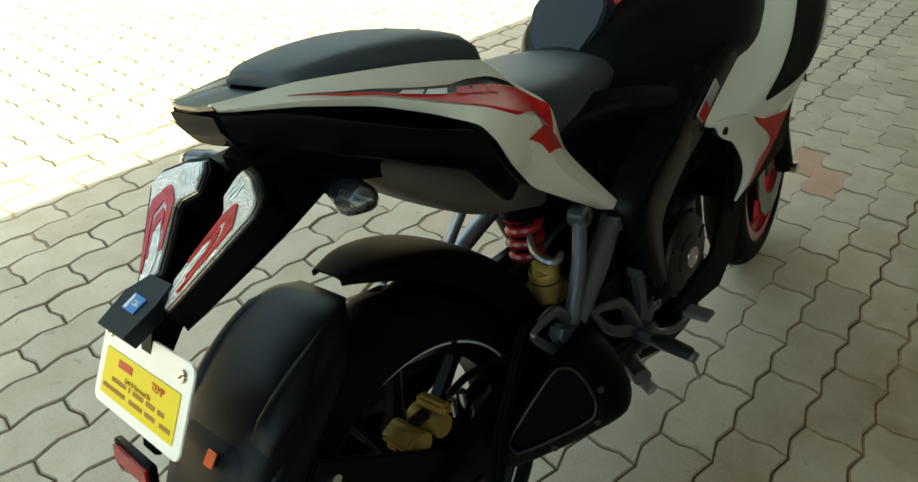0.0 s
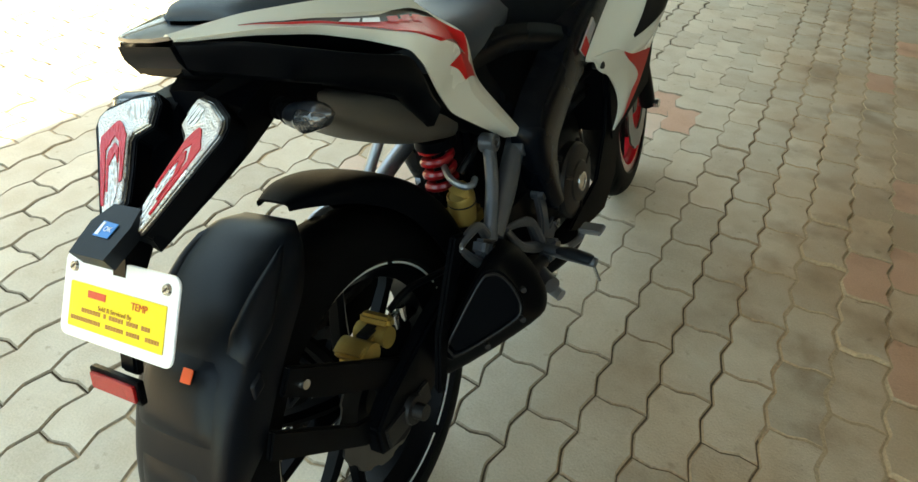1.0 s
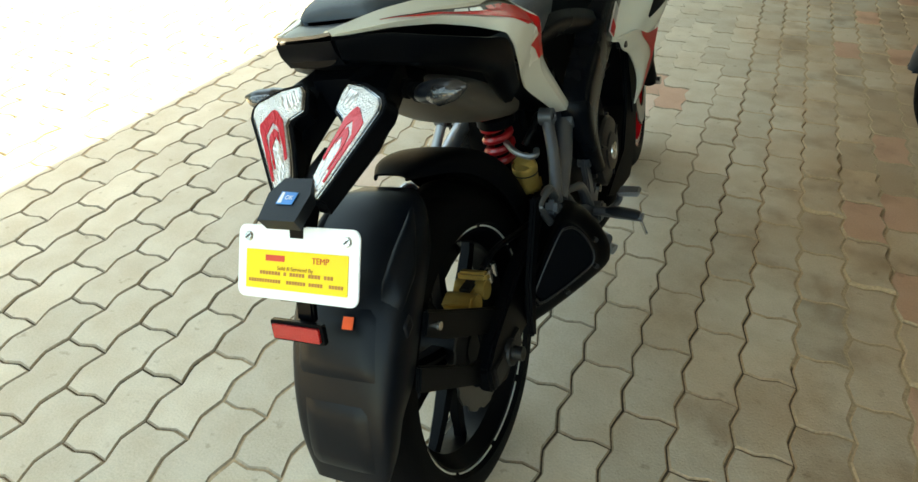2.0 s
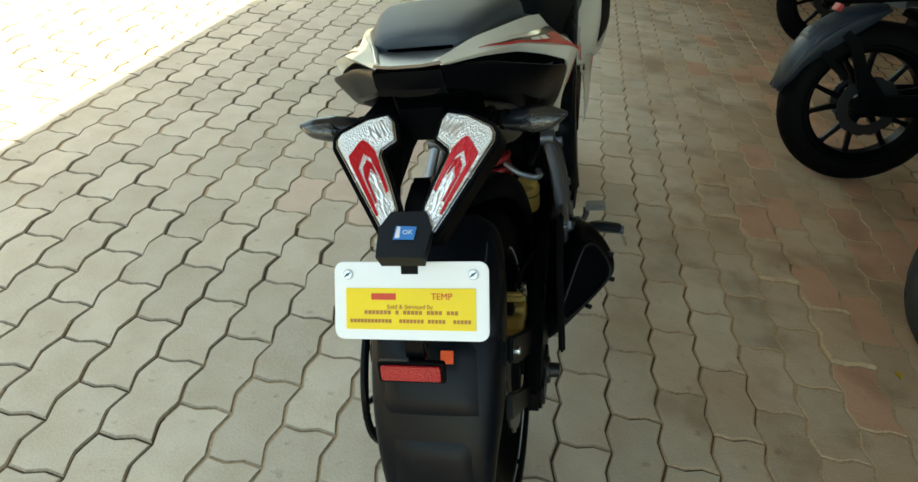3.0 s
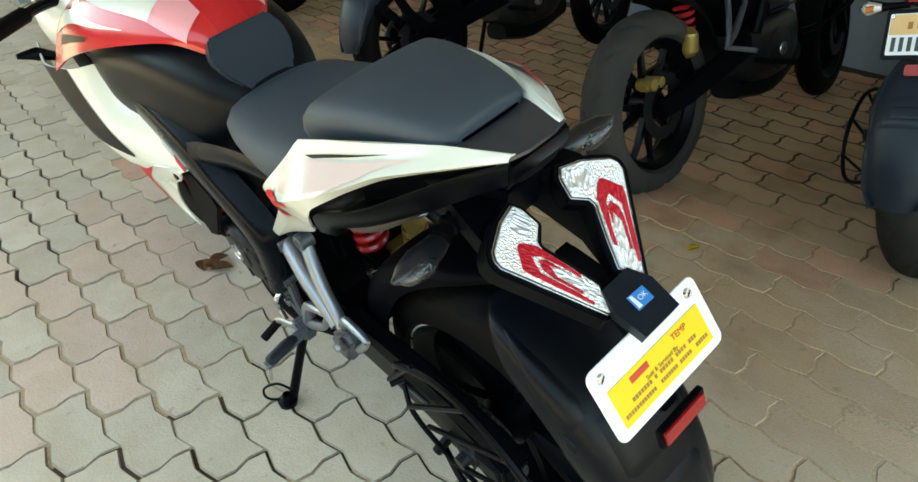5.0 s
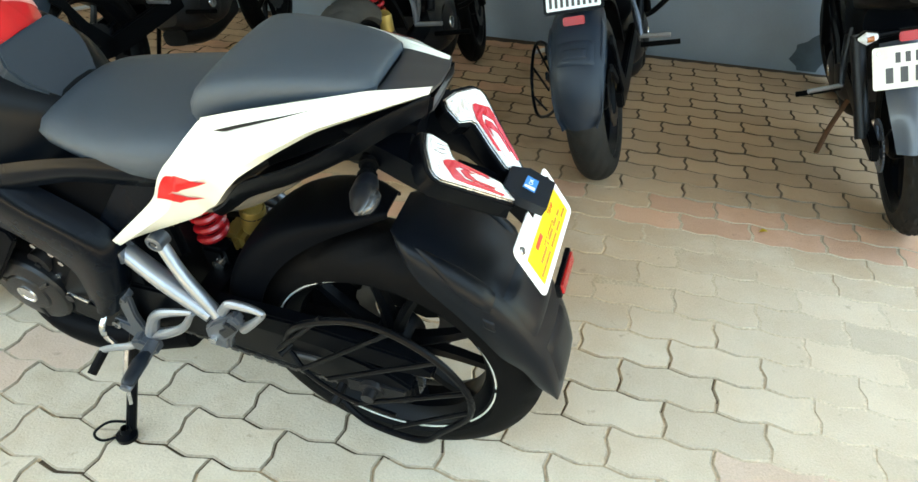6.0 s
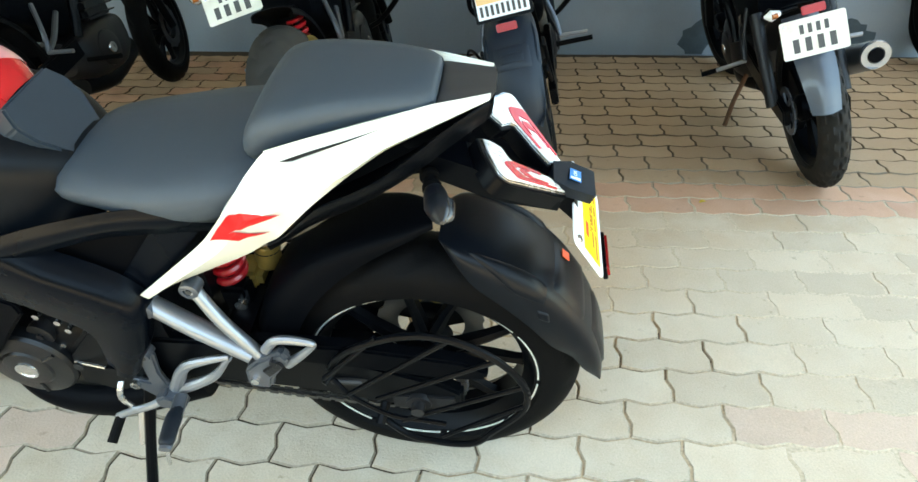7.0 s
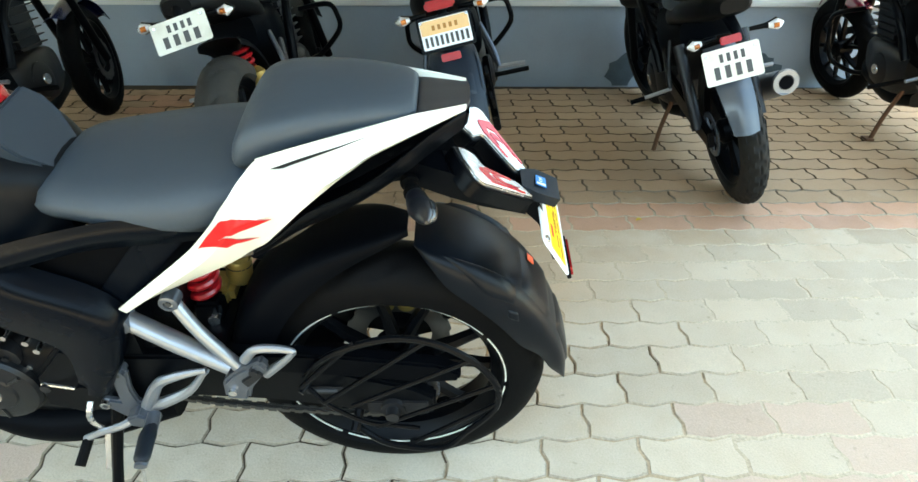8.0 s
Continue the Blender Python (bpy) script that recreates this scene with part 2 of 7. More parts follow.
    return m


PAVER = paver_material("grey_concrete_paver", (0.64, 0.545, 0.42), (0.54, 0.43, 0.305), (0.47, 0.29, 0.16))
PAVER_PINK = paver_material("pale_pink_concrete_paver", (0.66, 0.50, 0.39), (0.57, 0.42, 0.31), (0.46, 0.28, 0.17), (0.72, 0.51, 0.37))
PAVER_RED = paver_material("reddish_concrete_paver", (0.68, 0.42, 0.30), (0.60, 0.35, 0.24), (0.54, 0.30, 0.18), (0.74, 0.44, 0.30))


def soil_material(name, dark, sand, south=False, loam=None):
    """Bedding in the joints: damp and dark in places, filled up with dry sand in others."""
    m = bpy.data.materials.new(name)
    m.use_nodes = True
    n, ln = m.node_tree.nodes, m.node_tree.links
    b = n["Principled BSDF"]
    b.inputs["Roughness"].default_value, b.inputs["Specular IOR Level"].default_value = 0.95, 0.15
    geo, sep, big, grit = (n.new("ShaderNode" + k) for k in ("NewGeometry", "SeparateXYZ", "TexNoise", "TexNoise"))
    big.inputs["Scale"].default_value, big.inputs["Detail"].default_value = 2.4, 6.0
    grit.inputs["Scale"].default_value, grit.inputs["Detail"].default_value = 130.0, 3.0
    ln.new(geo.outputs["Position"], sep.inputs[0])
    for t in (big, grit):
        ln.new(geo.outputs["Position"], t.inputs["Vector"])

    def calc(op, a, c):
        t = n.new("ShaderNodeMath")
        t.operation = op
        for k, v in enumerate((a, c)):
            if isinstance(v, (int, float)):
                t.inputs[k].default_value = v
            else:
                ln.new(v, t.inputs[k])
        return t.outputs[0]

    reach = calc("SUBTRACT", -0.55 if south else -0.45, sep.outputs[1])
    if not south:
        reach = calc("MAXIMUM", calc("SUBTRACT", sep.outputs[0], 0.45), reach)
    reach = calc("ADD", reach, calc("MULTIPLY", calc("SUBTRACT", big.outputs["Fac"], 0.5), 2.0))
    reach = calc("MINIMUM", reach, calc("SUBTRACT", 1.35, sep.outputs[0]))
    fac = n.new("ShaderNodeMapRange")
    fac.inputs[1].default_value, fac.inputs[2].default_value = -0.35, 0.5
    ln.new(reach, fac.inputs[0])
    mix, tone = n.new("ShaderNodeMix"), n.new("ShaderNodeMix")
    mix.data_type = tone.data_type = "RGBA"
    tone.blend_type = "MULTIPLY"
    ln.new(fac.outputs[0], mix.inputs[0])
    mix.inputs[6].default_value, mix.inputs[7].default_value = (*dark, 1), (*sand, 1)
    tone.inputs[0].default_value = 1.0
    under = mix.outputs[2]
    if loam:  # brown dust on the sheltered side, north of the swept ground
        zone, mask, north = n.new("ShaderNodeMapRange"), n.new("ShaderNodeMix"), n.new("ShaderNodeMapRange")
        zone.inputs[1].default_value, zone.inputs[2].default_value = 0.0, 0.5
        north.inputs[1].default_value, north.inputs[2].default_value = -0.75, -0.35
        ln.new(sep.outputs[0], zone.inputs[0])
        ln.new(sep.outputs[1], north.inputs[0])
        mask.data_type = "RGBA"
        ln.new(calc("MULTIPLY", zone.outputs[0], north.outputs[0]), mask.inputs[0])
        ln.new(under, mask.inputs[6])
        mask.inputs[7].default_value = (*loam, 1)
        wet, damp = n.new("ShaderNodeMapRange"), n.new("ShaderNodeMix")
        wet.inputs[1].default_value, wet.inputs[2].default_value = 1.15, 1.7
        ln.new(sep.outputs[0], wet.inputs[0])
        damp.data_type = "RGBA"
        ln.new(wet.outputs[0], damp.inputs[0])
        ln.new(mask.outputs[2], damp.inputs[6])
        damp.inputs[7].default_value = (0.13, 0.085, 0.05, 1)
        under = damp.outputs[2]
    ln.new(under, tone.inputs[6])
    ln.new(calc("ADD", calc("MULTIPLY", grit.outputs["Fac"], 0.8), 0.6), tone.inputs[7])
    ln.new(tone.outputs[2], b.inputs["Base Color"])
    bp = n.new("ShaderNodeBump")
    bp.inputs["Strength"].default_value, bp.inputs["Distance"].default_value = 0.8, 0.003
    ln.new(grit.outputs["Fac"], bp.inputs["Height"])
    ln.new(bp.outputs[0], b.inputs["Normal"])
    return m


SOIL = soil_material("joint_sand", (0.085, 0.062, 0.042), (0.30, 0.20, 0.12))
EDGE = soil_material("dirty_paver_edge", (0.40, 0.325, 0.24), (0.60, 0.475, 0.34), False, (0.55, 0.385, 0.24))
SWEPT = soil_material("swept_joint_sand", (0.46, 0.33, 0.205), (0.66, 0.53, 0.385), True)
EARTH = material("pale_yard_ground", (0.30, 0.285, 0.235), 0.9, vary=0.2, scale=1.5, fine=30, bump=0.5, bump_scale=40)
DADO = material("blue_grey_wall_paint", (0.27, 0.32, 0.365), 0.6, vary=0.14, scale=2.5, bump=0.25, bump_scale=60, dirt=(0.13, 0.125, 0.115), dirt_amount=0.35)
LIMEWASH = material("white_wall_paint", (0.66, 0.65, 0.61), 0.7, vary=0.08, scale=2, bump=0.25, bump_scale=60)
CONCRETE = material("canopy_sheet", (0.24, 0.255, 0.265), 0.85, vary=0.15, scale=1.5, bump=0.4, bump_scale=50)
# for the unseen wall that blocks low sky; dark to dull reflections
ADDED_WALL = material("dull_green_added_wall", (0.10, 0.115, 0.085), 0.85, vary=0.3, scale=0.8, bump=0.4, bump_scale=30)
FLAKED = material("flaked_dark_paint", (0.06, 0.09, 0.11), 0.7, vary=0.5, scale=15, bump=0.4)
LEAF_BROWN = material("dry_leaf", (0.22, 0.09, 0.03), 0.7, vary=0.4, scale=60)
LEAF_YELLOW = material("yellow_leaf", (0.62, 0.42, 0.03), 0.6, vary=0.3, scale=60)
CLOTH = material("navy_cloth", (0.012, 0.016, 0.035), 0.9, vary=0.4, scale=40, bump=0.6, bump_scale=300)


# ---- shape helpers ----
def part(name, bm, mat, parent=None, label="", sharp=35.0, smooth=True):
    """Links a bmesh as one mesh object, under its thing or part."""
    bmesh.ops.recalc_face_normals(bm, faces=bm.faces)
    me = bpy.data.meshes.new(name)
    bm.to_mesh(me)
    bm.free()
    me.materials.append(mat)
    if smooth:
        me.shade_smooth()
        me.set_sharp_from_angle(angle=radians(sharp))
    else:
        me.shade_flat()
    ob = new(name, me)
    ob.parent = parent
    if label:
        ob["label"] = label
    return ob


def share(name, ob, parent, m=None, label=""):
    """Another object on the mesh of ob."""
    o = new(name, ob.data)
    o.parent = parent
    if m is not None:
        o.matrix_basis = m
    if label:
        o["label"] = label
    return o


def thing(name, m, label, category, group="", kind=""):
    ob = new(name)
    ob.empty_display_size = 0.05
    ob.matrix_basis = m
    return tagged(ob, label, category, group, kind)


def spline(points, n):
    """n + 1 points on a smooth curve through the given ones."""
    p = [np.array(q, float) for q in points]
    if len(p) == 2:
        return [p[0] + (p[1] - p[0]) * k / n for k in range(n + 1)]
    p = [2 * p[0] - p[1], *p, 2 * p[-1] - p[-2]]
    out = []
    for k in range(n + 1):
        s = k / n * (len(p) - 3)
        i = min(int(s), len(p) - 4)
        t = s - i
        a, b, c, d = p[i:i + 4]
        out.append(0.5 * (2 * b + (c - a) * t + (2 * a - 5 * b + 4 * c - d) * t * t + (3 * b - a - 3 * c + d) * t ** 3))
    return out


def flip(points):
    return [(-p[0], *p[1:]) for p in points]


def loft(rings, closed=True, caps=True, bm=None):
    bm = bm or bmesh.new()
    vs = [[bm.verts.new(tuple(p)) for p in r] for r in rings]
    n = len(rings[0])
    for a, b in zip(vs, vs[1:]):
        for k in range(n if closed else n - 1):
            bm.faces.new((a[k], a[(k + 1) % n], b[(k + 1) % n], b[k]))
    if caps and closed:
        bm.faces.new(vs[0])
        bm.faces.new(vs[-1][::-1])
    return bm


def body(sections, n=28, steps=6, power=2.6, bm=None):
    """A closed body along y. Sections: y, half width, lower z, upper z, and the share of the height at which it is widest."""
    rows = spline(sections, steps * (len(sections) - 1))
    rings = []
    for y, hw, z0, z1, mid in rows:
        zc = z0 + (z1 - z0) * mid
        ring = []
        for k in range(n):
            a = 2 * math.pi * k / n
            ca, sa = math.cos(a), math.sin(a)
            e = 2 / power
            x = hw * math.copysign(abs(ca) ** e, ca)
            h = (z1 - zc) if sa > 0 else (zc - z0)
            ring.append((x, y, zc + h * math.copysign(abs(sa) ** e, sa)))
        rings.append(ring)
    return loft(rings, bm=bm)


def tube(points, radius, n=10, steps=None, bm=None, flat=1.0):
    """A round bar along a smooth line; radius may be a list."""
    pts = [Vector(p) for p in spline(points, steps or max(1, 6 * (len(points) - 1)) if len(points) > 2 else 1)]
    rings, up = [], Vector((0.13, 0.21, 1)).normalized()
    for k, p in enumerate(pts):
        d = (pts[min(k + 1, len(pts) - 1)] - pts[max(k - 1, 0)]).normalized()
        side = d.cross(up)
        side = side.normalized() if side.length > 0.05 else d.cross(Vector((1, 0, 0))).normalized()
        top = side.cross(d)
        if isinstance(radius, (list, tuple)):
            s = k / max(1, len(pts) - 1) * (len(radius) - 1)
            i = min(int(s), len(radius) - 2)
            r = radius[i] + (radius[i + 1] - radius[i]) * (s - i)
        else:
            r = radius
        rings.append([p + r * (math.cos(a) * side + flat * math.sin(a) * top) for a in (2 * math.pi * j / n for j in range(n))])
    return loft(rings, bm=bm)


def rod(p0, p1, r, n=12, bm=None):
    return tube([p0, p1], r, n, 1, bm)


def box(lo, hi, bevel=0.003, bm=None, m=None):
    """A box with rounded edges."""
    own = bmesh.new()
    bmesh.ops.create_cube(own, size=1.0)
    for v in own.verts:
        v.co = Vector([lo[k] + (hi[k] - lo[k]) * (v.co[k] + 0.5) for k in range(3)])
    if bevel:
        bmesh.ops.bevel(own, geom=own.edges[:], offset=bevel, segments=2, affect="EDGES")
    if m is not None:
        bmesh.ops.transform(own, matrix=m, verts=own.verts)
    return join(bm, own)


def join(bm, own):
    if bm is None:
        return own
    me = bpy.data.meshes.new("tmp")
    own.to_mesh(me)
    own.free()
    bm.from_mesh(me)
    bpy.data.meshes.remove(me)
    return bm


def slab(outline, thick, to, bevel=0.0, bm=None):
    """An outline in a plane, given thickness; to(a, b, d) places it: d runs from 0 to thick."""
    own = bmesh.new()
    low = [own.verts.new(to(a, b, 0.0)) for a, b in outline]
    top = [own.verts.new(to(a, b, thick)) for a, b in outline]
    own.faces.new(low)
    own.faces.new(top[::-1])
    for k in range(len(outline)):
        j = (k + 1) % len(outline)
        own.faces.new((low[k], low[j], top[j], top[k]))
    if bevel:
        bmesh.ops.recalc_face_normals(own, faces=own.faces)
        bmesh.ops.bevel(own, geom=own.edges[:], offset=bevel, segments=2, affect="EDGES", clamp_overlap=True)
    return join(bm, own)


def side(x):
    """Places a plane outline (y, z) upright along the machine, growing outwards from x."""
    return lambda a, b, d: Vector((x + math.copysign(d, x), a, b))


def rounded(w, h, r, n=5, cx=0.0, cy=0.0):
    out = []
    for sx, sy, a0 in ((1, 1, 0), (-1, 1, 90), (-1, -1, 180), (1, -1, 270)):
        for k in range(n + 1):
            a = radians(a0 + 90 * k / n)
            out.append((cx + sx * (w / 2 - r) + r * math.cos(a), cy + sy * (h / 2 - r) + r * math.sin(a)))
    return out


def straight(points, n):
    """n + 1 points along the straight legs of a line."""
    p = [np.array(q, float) for q in points]
    out = []
    for k in range(n + 1):
        s = k / n * (len(p) - 1)
        i = min(int(s), len(p) - 2)
        out.append(p[i] + (p[i + 1] - p[i]) * (s - i))
    return out


class Sheet:
    """A curved panel through a grid of points; decals lie on it by their share along and across."""

    def __init__(self, grid, nu=24, nv=12, crisp=False, legs=False):
        self.grid = [straight(r, nv) if crisp else spline(r, nv) for r in grid]
        self.rows = [straight(c, nu) if legs else spline(c, nu) for c in zip(*self.grid)]
        for _ in range(3 if legs else 0):
            self.rows = [[r[0], *[(a + 2 * b + c) / 4 for a, b, c in zip(r, r[1:], r[2:])], r[-1]] for r in self.rows]
        self.nu, self.nv = nu, nv

    def at(self, u, v, lift=0.0):
        def raw(a, b):
            a, b = min(max(a, 0), 1) * self.nu, min(max(b, 0), 1) * self.nv
            i, j = min(int(a), self.nu - 1), min(int(b), self.nv - 1)
            s, t = a - i, b - j
            g = self.rows
            return (g[j][i] * (1 - s) + g[j][i + 1] * s) * (1 - t) + (g[j + 1][i] * (1 - s) + g[j + 1][i + 1] * s) * t
        p = raw(u, v)
        if lift:
            d = np.cross(raw(u + 0.02, v) - raw(u - 0.02, v), raw(u, v + 0.02) - raw(u, v - 0.02))
            p = p + d / max(np.linalg.norm(d), 1e-9) * lift
        return p

    def shell(self, thick, bm=None):
        bm = bm or bmesh.new()
        lay = []
        for lift in (0.0, -thick):
            lay.append([[bm.verts.new(tuple(self.at(i / self.nu, j / self.nv, lift))) for i in range(self.nu + 1)] for j in range(self.nv + 1)])
        for a in lay:
            for j in range(self.nv):
                for i in range(self.nu):
                    bm.faces.new((a[j][i], a[j][i + 1], a[j + 1][i + 1], a[j + 1][i]))
        a, b = lay
        rim = [(0, i) for i in range(self.nu)] + [(j, self.nu) for j in range(self.nv)] + [(self.nv, i) for i in range(self.nu, 0, -1)] + [(j, 0) for j in range(self.nv, 0, -1)]
        for k, (j, i) in enumerate(rim):
            q, p = rim[(k + 1) % len(rim)]
            bm.faces.new((a[j][i], a[q][p], b[q][p], b[j][i]))
        return bm

    def patch(self, upper, lower, lift=0.0012, n=16, m=6, bm=None, line=spline):
        """A film between two lines of (u, v)."""
        bm = bm or bmesh.new()
        up, lo = line(upper, n) if len(upper) > 1 else upper * (n + 1), line(lower, n) if len(lower) > 1 else lower * (n + 1)
        vs = [[bm.verts.new(tuple(self.at(*(np.array(p) * (1 - j / m) + np.array(q) * j / m), lift))) for j in range(m + 1)] for p, q in zip(up, lo)]
        for c, d in zip(vs, vs[1:]):
            for j in range(m):
                bm.faces.new((c[j], c[j + 1], d[j + 1], d[j]))
        bmesh.ops.remove_doubles(bm, verts=bm.verts, dist=1e-6)
        return bm


def lathe(profile, n=64, axis_y=0.0, axis_z=0.0, bm=None, closed=True, wobble=None):
    """Turns a profile of (x, radius) about the x axis through (axis_y, axis_z)."""
    rings = []
    for k in range(n):
        a = 2 * math.pi * k / n
        ring = []
        for j, (x, r) in enumerate(profile):
            if wobble:
                r = r + wobble(k, j)
            ring.append((x, axis_y + r * math.cos(a), axis_z + r * math.sin(a)))
        rings.append(ring)
    bm = bm or bmesh.new()
    vs = [[bm.verts.new(p) for p in r] for r in rings]
    m = len(profile)
    for k in range(n):
        a, b = vs[k], vs[(k + 1) % n]
        for j in range(m if closed else m - 1):
            bm.faces.new((a[j], a[(j + 1) % m], b[(j + 1) % m], b[j]))
    return bm


def letters(text, size, parent, mat, m, name="lettering"):
    cu = bpy.data.curves.new(name, "FONT")
    cu.body, cu.size, cu.align_x, cu.align_y, cu.extrude = text, size, "CENTER", "CENTER", 0.0002
    tmp = bpy.data.objects.new(name, cu)
    scene.collection.objects.link(tmp)
    me = bpy.data.meshes.new_from_object(tmp.evaluated_get(bpy.context.evaluated_depsgraph_get()))
    bpy.data.objects.remove(tmp)
    me.materials.clear()
    me.materials.append(mat)
    ob = new(name, me)
    ob.parent, ob.matrix_basis = parent, m
    return ob


# ---- setting ----
WALL_X, DADO_H, EAVE_X, ROOF_Z = 3.13, 0.50, -1.87, 2.4
ground = part("ground", box((-90, -90, -0.3), (90, 90, -0.0062), 0), SOIL, None, smooth=False)
tagged(ground, "sandy ground bedding under the paved yard", "ground", kind="structure")
wall = part("wall_east", box((WALL_X, -14, -0.014), (WALL_X + 0.25, 16, DADO_H), 0.004), DADO, None, smooth=False)
tagged(wall, "low blue-grey painted wall with flaking patches", "wall", kind="structure")
upper = part("wall_east_upper", box((WALL_X + 0.012, -14, DADO_H), (WALL_X + 0.25, 16, ROOF_Z), 0.004), LIMEWASH, None, smooth=False)
tagged(upper, "white painted upper wall above the grey band", "wall", kind="structure")
ledge = part("trim", box((WALL_X - 0.03, -14, DADO_H - 0.004), (WALL_X + 0.012, 16, DADO_H + 0.035), 0.006), LIMEWASH, None)
tagged(ledge, "white ledge along the top of the grey band", "ledge", kind="structure")
# unseen wall added across the yard to block low sky
far = part("wall_west", box((-7.3, -40, -0.014), (-7.0, 40, 2.6), 0.01), ADDED_WALL, None, smooth=False)
tagged(far, "unseen dull green wall added to block low sky", "wall", kind="structure")
# unseen end wall added to cut the light coming in from the north
for name, y0 in (("wall_north", 5.6),):
    end = part(name, box((0.3, y0 - 0.2, -0.014), (WALL_X - 0.002, y0, ROOF_Z), 0.004), DADO, None, smooth=False)
    tagged(end, "unseen grey end wall added to keep north light out", "wall", kind="structure")
# out of view; eave fits the shade edge, south end placed to admit sky light
canopy = part("ceiling", box((EAVE_X, -1.9, ROOF_Z), (WALL_X + 0.25, 16, ROOF_Z + 0.15), 0.01), CONCRETE, None, smooth=False)
tagged(canopy, "plain concrete canopy, out of view, shading the parking strip", "canopy", kind="structure")


# ---- wheels, shared by all the machines ----
def tyre_bm(R, half, deep, tread, n=150):
    """A tyre round the x axis. half: half width; deep: height of the section; tread(k, s): groove depth."""
    prof = []
    for j in range(23):
        a = math.pi * j / 22
        prof.append((half * math.cos(a) ** 1 if abs(math.cos(a)) < 0.98 else half * 0.985 * math.copysign(1, math.cos(a)), R - deep + deep * math.sin(a) ** 0.8))
    prof += [(-half * 0.72, R - deep - 0.012), (half * 0.72, R - deep - 0.012)]
    return lathe(prof, n, wobble=lambda k, j: -tread(k / n, j / 22.0) if j < 23 else 0.0)


def road_tread(f, s):
    u = abs(s - 0.5) * 2
    if u > 0.62:
        return 0.0
    a = (f * 22 + (u * 1.6 if s < 0.5 else u * 1.6 + 0.5)) % 1.0
    return 0.0055 if a < 0.19 and u > 0.08 else 0.0


def worn_tread(f, s):
    """Wide slanting grooves that run out over the shoulders."""
    u = abs(s - 0.5) * 2
    a = (f * 15 + u * 0.75 + (0.0 if s < 0.5 else 0.5)) % 1.0
    return 0.0065 if a < 0.17 and 0.05 < u < 0.85 else 0.0


def knob_tread(f, s):
    u = abs(s - 0.5) * 2
    if u > 0.75:
        return 0.0
    lane = int(u * 4.5)
    a = (f * 30 + 0.5 * (lane % 2)) % 1.0
    return 0.008 if a < 0.32 or (u * 4.5) % 1.0 < 0.2 else 0.0


def rim_bm(r, half):
    prof = [(half, r), (half, r - 0.012), (half * 0.75, r - 0.02), (half * 0.5, r - 0.034), (-half * 0.5, r - 0.034), (-half * 0.75, r - 0.02), (-half, r - 0.012), (-half, r),
            (-half * 0.8, r - 0.004), (-half * 0.4, r - 0.02), (half * 0.4, r - 0.02), (half * 0.8, r - 0.004)]
    return lathe(prof, 72)


def hub_bm(hub):
    return lathe([(hub, 0.0), (hub, 0.032), (hub * 0.75, 0.05), (-hub * 0.75, 0.05), (-hub, 0.032), (-hub, 0.0)], 32, closed=False)


def spoke_bm(r, lean, width=0.0105):
    """One tapered spoke from the hub out to the rim, leaning sideways by some degrees."""
    rings = []
    for t in (0.0, 0.25, 0.6, 0.9, 1.0):
        a = radians(lean * t)
        rad = 0.04 + (r - 0.036 - 0.04) * t
        c = Vector((0, rad * math.cos(a), rad * math.sin(a)))
        tng = Vector((0, -math.sin(a), math.cos(a)))
        w = width * (1.25 - 0.5 * t + (0.35 if t > 0.95 else 0))
        d = 0.020 - 0.006 * t
        rings.append([c + tng * w + Vector((d * 0.6, 0, 0)), c + Vector((d, 0, 0)), c - tng * w + Vector((d * 0.6, 0, 0)),
                      c - tng * w - Vector((d * 0.6, 0, 0)), c - Vector((d, 0, 0)), c + tng * w - Vector((d * 0.6, 0, 0))])
    return loft(rings)


def arc_strip(r, x, spans, width=0.006, bm=None):
    """Reflective tape along a rim: arcs of degrees."""
    bm = bm or bmesh.new()
    for a0, a1 in spans:
        n = max(3, int((a1 - a0) / 4))
        vs = []
        for k in range(n + 1):
            a = radians(a0 + (a1 - a0) * k / n)
            vs.append([bm.verts.new((x, rr * math.cos(a), rr * math.sin(a))) for rr in (r - width / 2, r + width / 2)]
                      + [bm.verts.new((x - math.copysign(0.002, x), rr * math.cos(a), rr * math.sin(a))) for rr in (r + width / 2, r - width / 2)])
        for p, q in zip(vs, vs[1:]):
            for j in range(4):
                bm.faces.new((p[j], p[(j + 1) % 4], q[(j + 1) % 4], q[j]))
        bm.faces.new(vs[0])
        bm.faces.new(vs[-1][::-1])
    return bm


def disc_bm(r0, r1, x, thick, petals):
    n = petals * 8
    wob = lambda k, j: (-0.005 if (k % 8) < 3 else 0.0) if j in (1, 2) else 0.0
    bm = lathe([(x, r0), (x, r1), (x + thick, r1), (x + thick, r0)], n, wobble=wob)
    return bm


def sprocket_bm(r, x, teeth=38):
    wob = lambda k, j: (-0.006 if k % 4 in (0,) else 0.0) if j in (1, 2) else 0.0
    bm = lathe([(x, r * 0.76), (x, r), (x + 0.006, r), (x + 0.006, r * 0.76)], teeth * 4, wobble=wob)
    for k in range(5):
        a = 2 * math.pi * k / 5
        rod((x + 0.003, 0.03 * math.cos(a), 0.03 * math.sin(a)), (x + 0.003, r * 0.8 * math.cos(a + 0.2), r * 0.8 * math.sin(a + 0.2)), 0.006, 6, bm)
    return bm


WHEELS = {}


